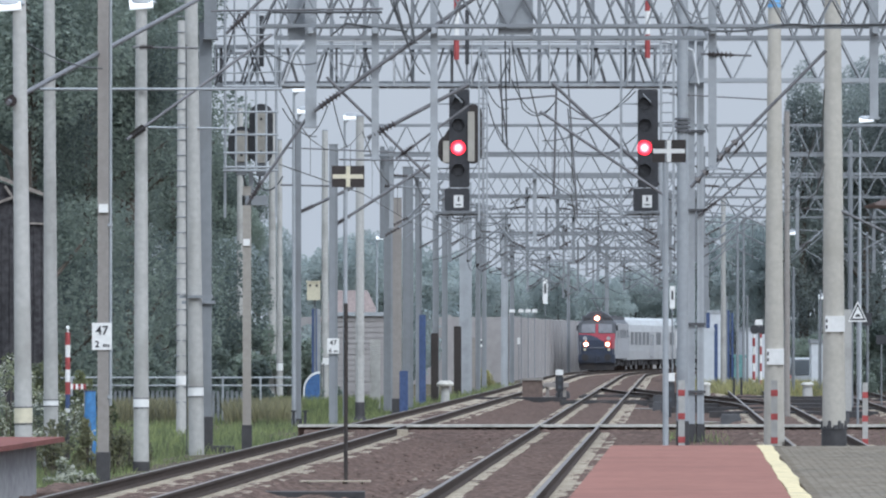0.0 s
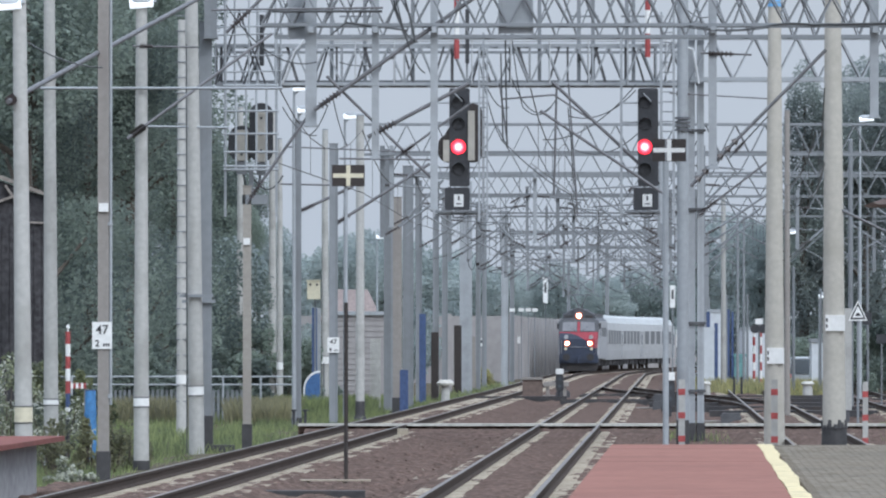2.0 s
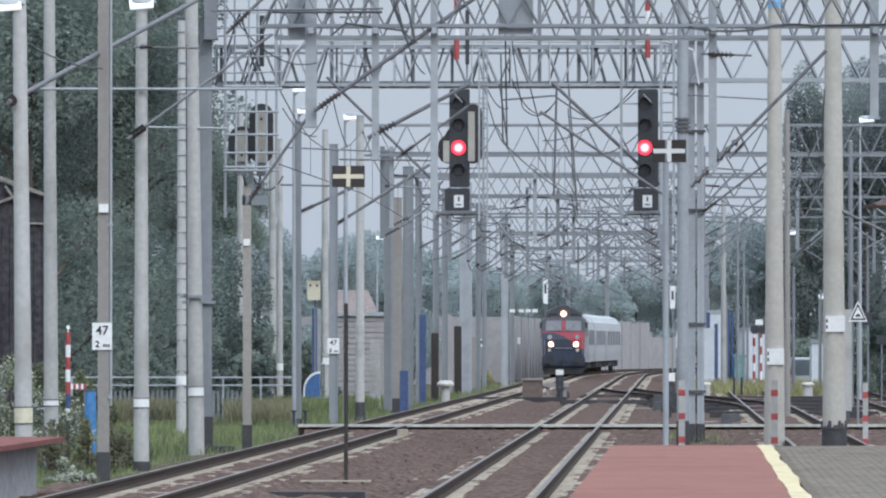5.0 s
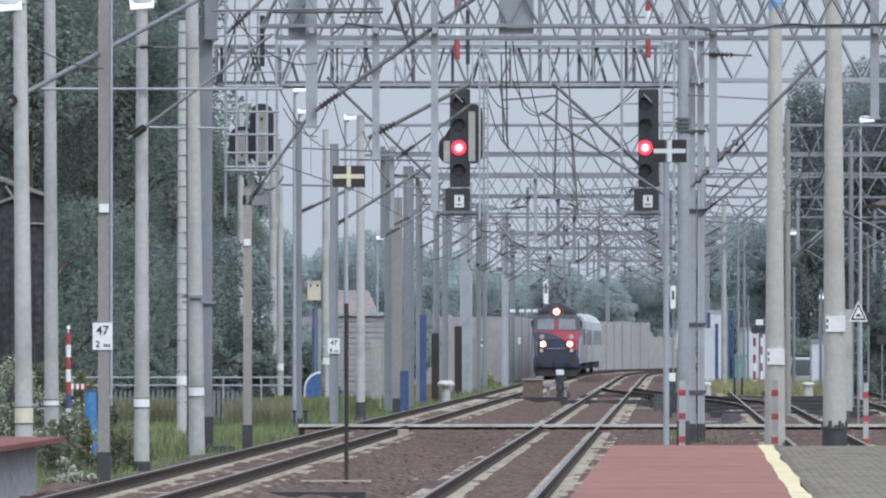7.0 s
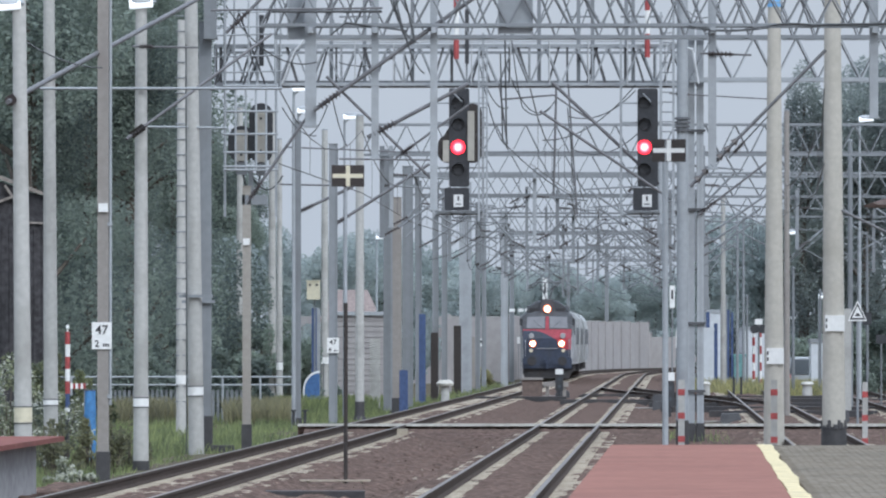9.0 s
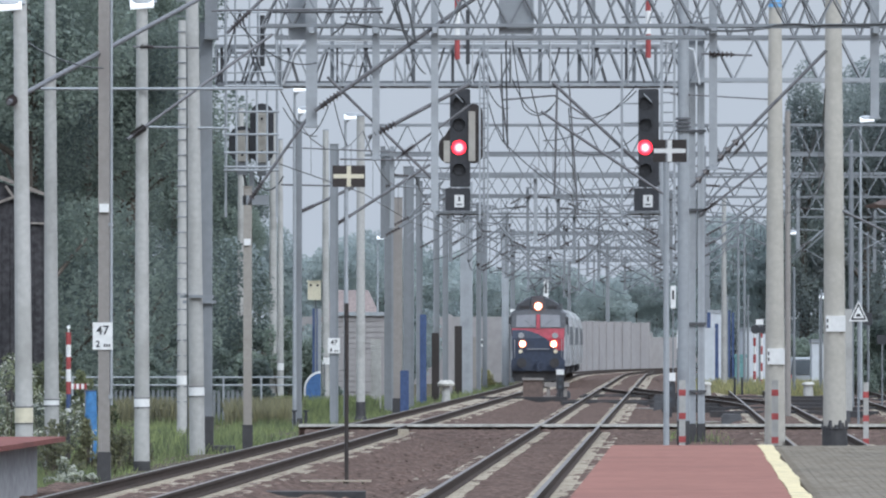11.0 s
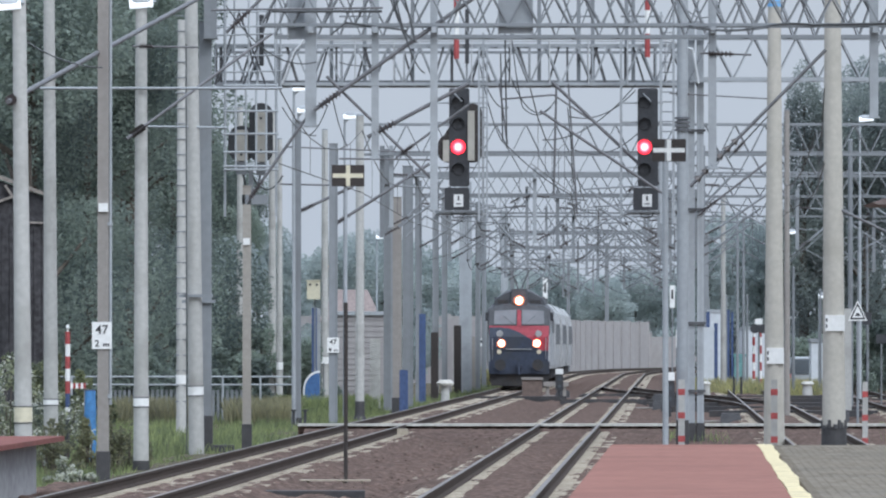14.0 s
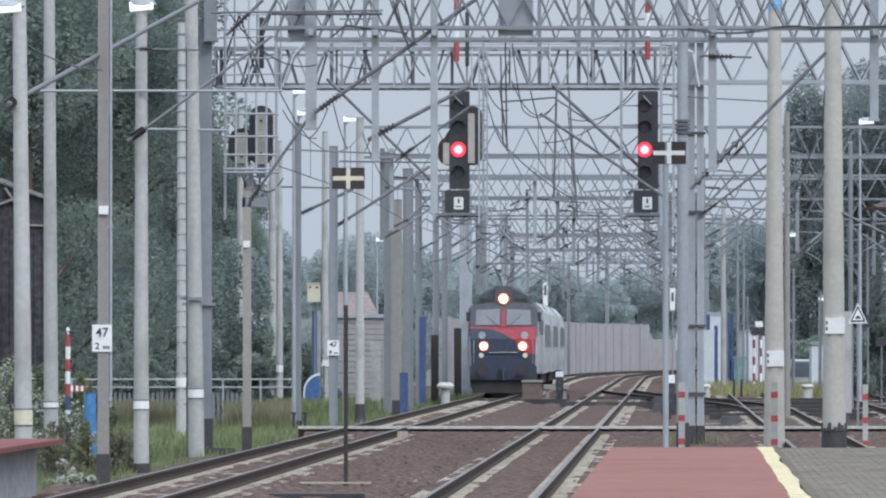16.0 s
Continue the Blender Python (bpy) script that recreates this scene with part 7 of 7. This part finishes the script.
# level crossing beyond the yard
striped_pole(14.86, 335, -0.45, 2.752, 0.07, 8, "red and white crossing barrier post", True)
striped_pole(15.183, 335, -0.45, 2.752, 0.07, 8, "red and white crossing barrier post", False)
t = thing("crossing_signal", "black level crossing lamp cluster on a post", "signal", pose(15.057, 334, -0.45))
bm = bmesh.new()
rod(bm, (0, 0, 0), (0, 0, 3.074 + 0.45), 0.05)
part("post", bm, STEEL_GREY, t)
for s in (-1, 1):
    bm = bmesh.new()
    rod(bm, (s * 0.2, -0.1, 2.750 + 0.45), (s * 0.2, 0.1, 2.750 + 0.45), 0.22, seg=16)
    part("lamp_disc", bm, BLACK, t)
bm = bmesh.new()
box(bm, -0.18, 0.18, -0.05, 0.05, 2.912 + 0.5, 3.181 + 0.5)
part("plate", bm, WHITE, t)


def car(x, d):
    t = thing("car", "silver parked van with wide dark rear window", "van", pose(x, d, -0.45))
    prof = [(-0.86, 0.25), (0.86, 0.25), (0.90, 0.75), (0.84, 0.98), (0.66, 1.45), (-0.66, 1.45), (-0.84, 0.98), (-0.90, 0.75)]
    bm = bmesh.new()
    loft(bm, [[(u, y, min(w, cap)) for u, w in prof] for y, cap in ((0, 1.4), (0.35, 1.45), (2.6, 1.45), (3.2, 1.0), (4.2, 0.9))])
    part("body", bm, STEEL_LIGHT, t)
    bm = bmesh.new()
    v = [bm.verts.new(p) for p in ((-0.78, -0.01, 0.78), (0.78, -0.01, 0.78), (0.66, -0.01, 1.35), (-0.66, -0.01, 1.35), (-0.78, -0.04, 0.78), (0.78, -0.04, 0.78), (0.66, -0.04, 1.35), (-0.66, -0.04, 1.35))]
    for f in ((4, 5, 6, 7), (3, 2, 1, 0), (0, 1, 5, 4), (2, 3, 7, 6), (1, 2, 6, 5), (3, 0, 4, 7)):
        bm.faces.new([v[i] for i in f])
    part("rear_window", bm, GLASS, t)
    bm = bmesh.new()
    box(bm, -0.88, 0.88, -0.1, 0.05, 0.3, 0.55)
    part("bumper", bm, BLACK, t)
    for s in (-1, 1):
        bm = bmesh.new()
        box(bm, s * 0.78 - 0.08, s * 0.78 + 0.08, -0.03, 0.04, 0.62, 0.88)
        part("tail_light", bm, RED, t)
        for y in (0.75, 3.4):
            bm = bmesh.new()
            rod(bm, (s * 0.74, y, 0.31), (s * 0.9, y, 0.31), 0.31, seg=20)
            tyre = part("wheel", bm, UNDER, t)
            bm = bmesh.new()
            rod(bm, (s * 0.9, y, 0.31), (s * 0.92, y, 0.31), 0.19, seg=16)
            part("rim", bm, STEEL_LIGHT, tyre)
    return t


car(17.84, 345).scale = (1.0, 1.0, 1.27)

# points gear across the tracks
for d_, off0_, off1_ in ((262, 3.2, 6.4), (270, 3.0, 6.6), (285, -1.2, 3.0), (292, 3.4, 9.0), (300, 3.4, 6.2), (225, 8.6, 14.0), (240, 7.0, 15.0), (255, 6.5, 16.0), (275, 7.0, 17.0), (290, 8.0, 18.0)):
    bm = bmesh.new()
    m = on_line(d_, 0)
    for v in box(bm, off0_, off1_, -0.5, 0.5, -0.3, -0.10):
        v.co = m @ v.co
    plain("points_timber", bm, UNDER, "dark oily timber across the points", "timber", group="timbers of the points")
for d_, off_ in ((205, 9.0), (215, 12.4), (248, 6.9), (280, 6.8), (305, 2.5)):
    t = thing("point_machine", "grey point machine with rod beside a rail", "point machine", on_line(d_, off_, -0.35), group="point machines")
    bm = bmesh.new()
    box(bm, -0.3, 0.3, -0.45, 0.45, 0, 0.28)
    box(bm, -0.26, 0.26, -0.4, 0.4, 0.28, 0.36)
    part("case", bm, STEEL_DARK, t)
    bm = bmesh.new()
    rod(bm, (-1.4, 0, 0.12), (-0.3, 0, 0.12), 0.03)
    part("rod", bm, STEEL_RUST, t)
# diverging pair of rails
t = thing("turnout", "dark diverging turnout rails between two tracks", "turnout", kind="structure")
for s in (-0.7525, 0.7525):
    bm = bmesh.new()
    rings = []
    for i in range(21):
        u = i / 20
        m = on_line(230 + 110 * u, 10.5 - 5.82 * (3 * u * u - 2 * u ** 3) + s)
        rings.append([bm.verts.new(m @ Vector((a, 0, b - 0.004))) for a, b in RAIL])
    for p, q in zip(rings, rings[1:]):
        for i in range(12):
            f = bm.faces.new((p[i], p[(i + 1) % 12], q[(i + 1) % 12], q[i]))
            f.material_index = RAIL_SLOTS[i]
    part("rail", bm, (RAIL_STEEL, RAIL_HEAD), t)
track("track_siding", 15.0, "rusty siding with dark sleepers in the yard", 150, 560)

# small things between the rails near the platform
bm = bmesh.new()
box(bm, -2.397, -1.208, 116.8, 117.1, -0.247, -0.222)
for x_ in (-2.25, -1.66, -1.35):
    box(bm, x_ - 0.02, x_ + 0.02, 116.9, 117.0, -0.36, -0.247)
plain("sign_base", bm, SLEEPER, "thin concrete slab at the foot of the pole", "slab")
bm = bmesh.new()
box(bm, -2.78, -1.20, 107.6, 108.2, -0.32, -0.215)
plain("dark_timber", bm, UNDER, "dark old timber lying between the tracks", "timber")
bm = bmesh.new()
box(bm, -1.110, -0.850, 170, 170.5, -0.3, -0.02)
plain("concrete_block", bm, SLEEPER, "beige concrete block beside the rail", "block")
bm = bmesh.new()
box(bm, -5.376, -4.897, 164, 164.6, -0.6, -0.332)
plain("cable_cover", bm, TAR, "low black cable cover in the grass", "cover")
for x_ in (-4.514, -4.172):
    bm = bmesh.new()
    rod(bm, (x_, 212, -0.5), (x_, 212, -0.002), 0.05, seg=8)
    rod(bm, (x_, 212, -0.002), (x_, 212, 0.050), 0.09, seg=8)
    plain("short_stub", bm, BLACK, "short black stub post in the grass", "post")
bm = bmesh.new()
v = [bm.verts.new(p) for p in ((10.433, 170, 5.477), (11.735, 170, 5.861), (11.735, 174, 5.861), (10.433, 174, 5.477), (10.529, 170, 5.423), (11.735, 170, 5.423), (11.735, 174, 5.423), (10.529, 174, 5.423))]
for f in ((0, 1, 2, 3), (7, 6, 5, 4), (0, 4, 5, 1), (1, 5, 6, 2), (2, 6, 7, 3), (3, 7, 4, 0)):
    bm.faces.new([v[i] for i in f])
ob = plain("shelter_roof", bm, BRICK, "edge of a brown shelter roof on a post", "roof")
bm = bmesh.new()
rod(bm, (11.319, 172, -0.42), (11.319, 172, 5.462), 0.08)
post_ = part("roof_post", bm, STEEL_GREY, ob)

# paving blocks of the platform, the nearest ones as single pieces
bm = bmesh.new()
box(bm, -0.092, 0.092, -0.095, 0.095, -0.1, 0.0)
me = mesh_of("paving_block", bm, GREY_PAVING)
island = bpy.data.objects["platform_island"]
rest_v, rest_f = [], []
for j in range(180):
    d = 67.6 + 0.2 * j
    for i in range(20):
        x = edge_x(d) + 2.47 + 0.2 * i + (0.1 if j % 2 else 0)
        z = PZ + 0.006 * noise.noise((x * 3, d * 3, 0))
        if j < 15:
            ob = new("paving_block", me)
            ob.parent = island
            ob.matrix_world = pose(x, d, z)
        else:
            k = len(rest_v)
            rest_v += [(x + a, d + b, z + c) for c in (-0.1, 0) for a, b in ((-0.092, -0.095), (0.092, -0.095), (0.092, 0.095), (-0.092, 0.095))]
            rest_f += [(k + 4, k + 5, k + 6, k + 7), (k, k + 1, k + 5, k + 4), (k + 1, k + 2, k + 6, k + 5), (k + 3, k, k + 4, k + 7)]
me = bpy.data.meshes.new("far_paving_blocks")
me.from_pydata(rest_v, [], rest_f)
me.materials.append(GREY_PAVING)
ob = tagged(new("far_paving_blocks", me), kind="stuff")
ob.parent = island


def motions():
    speed = 15.06
    for ob, back, long in TRAIN:
        rows = []
        for t in (0, 1, 2, 3, 4, 5, 6, 7, 8, 9, 10, 11, 12, 13, 14, 15, 16):
            d = 538.0 - speed * t + back
            nose = on_line(d, min(0.1, max(-0.12, 0.1 - 0.22 * (d - 480) / 60))).translation
            way = on_line(d + long, 0.0).translation - nose
            rows.append((t, pose(nose.x, nose.y, 0, 0, 0, -math.degrees(math.atan2(way.x, way.y)))))
        walk(ob, rows)


motions()
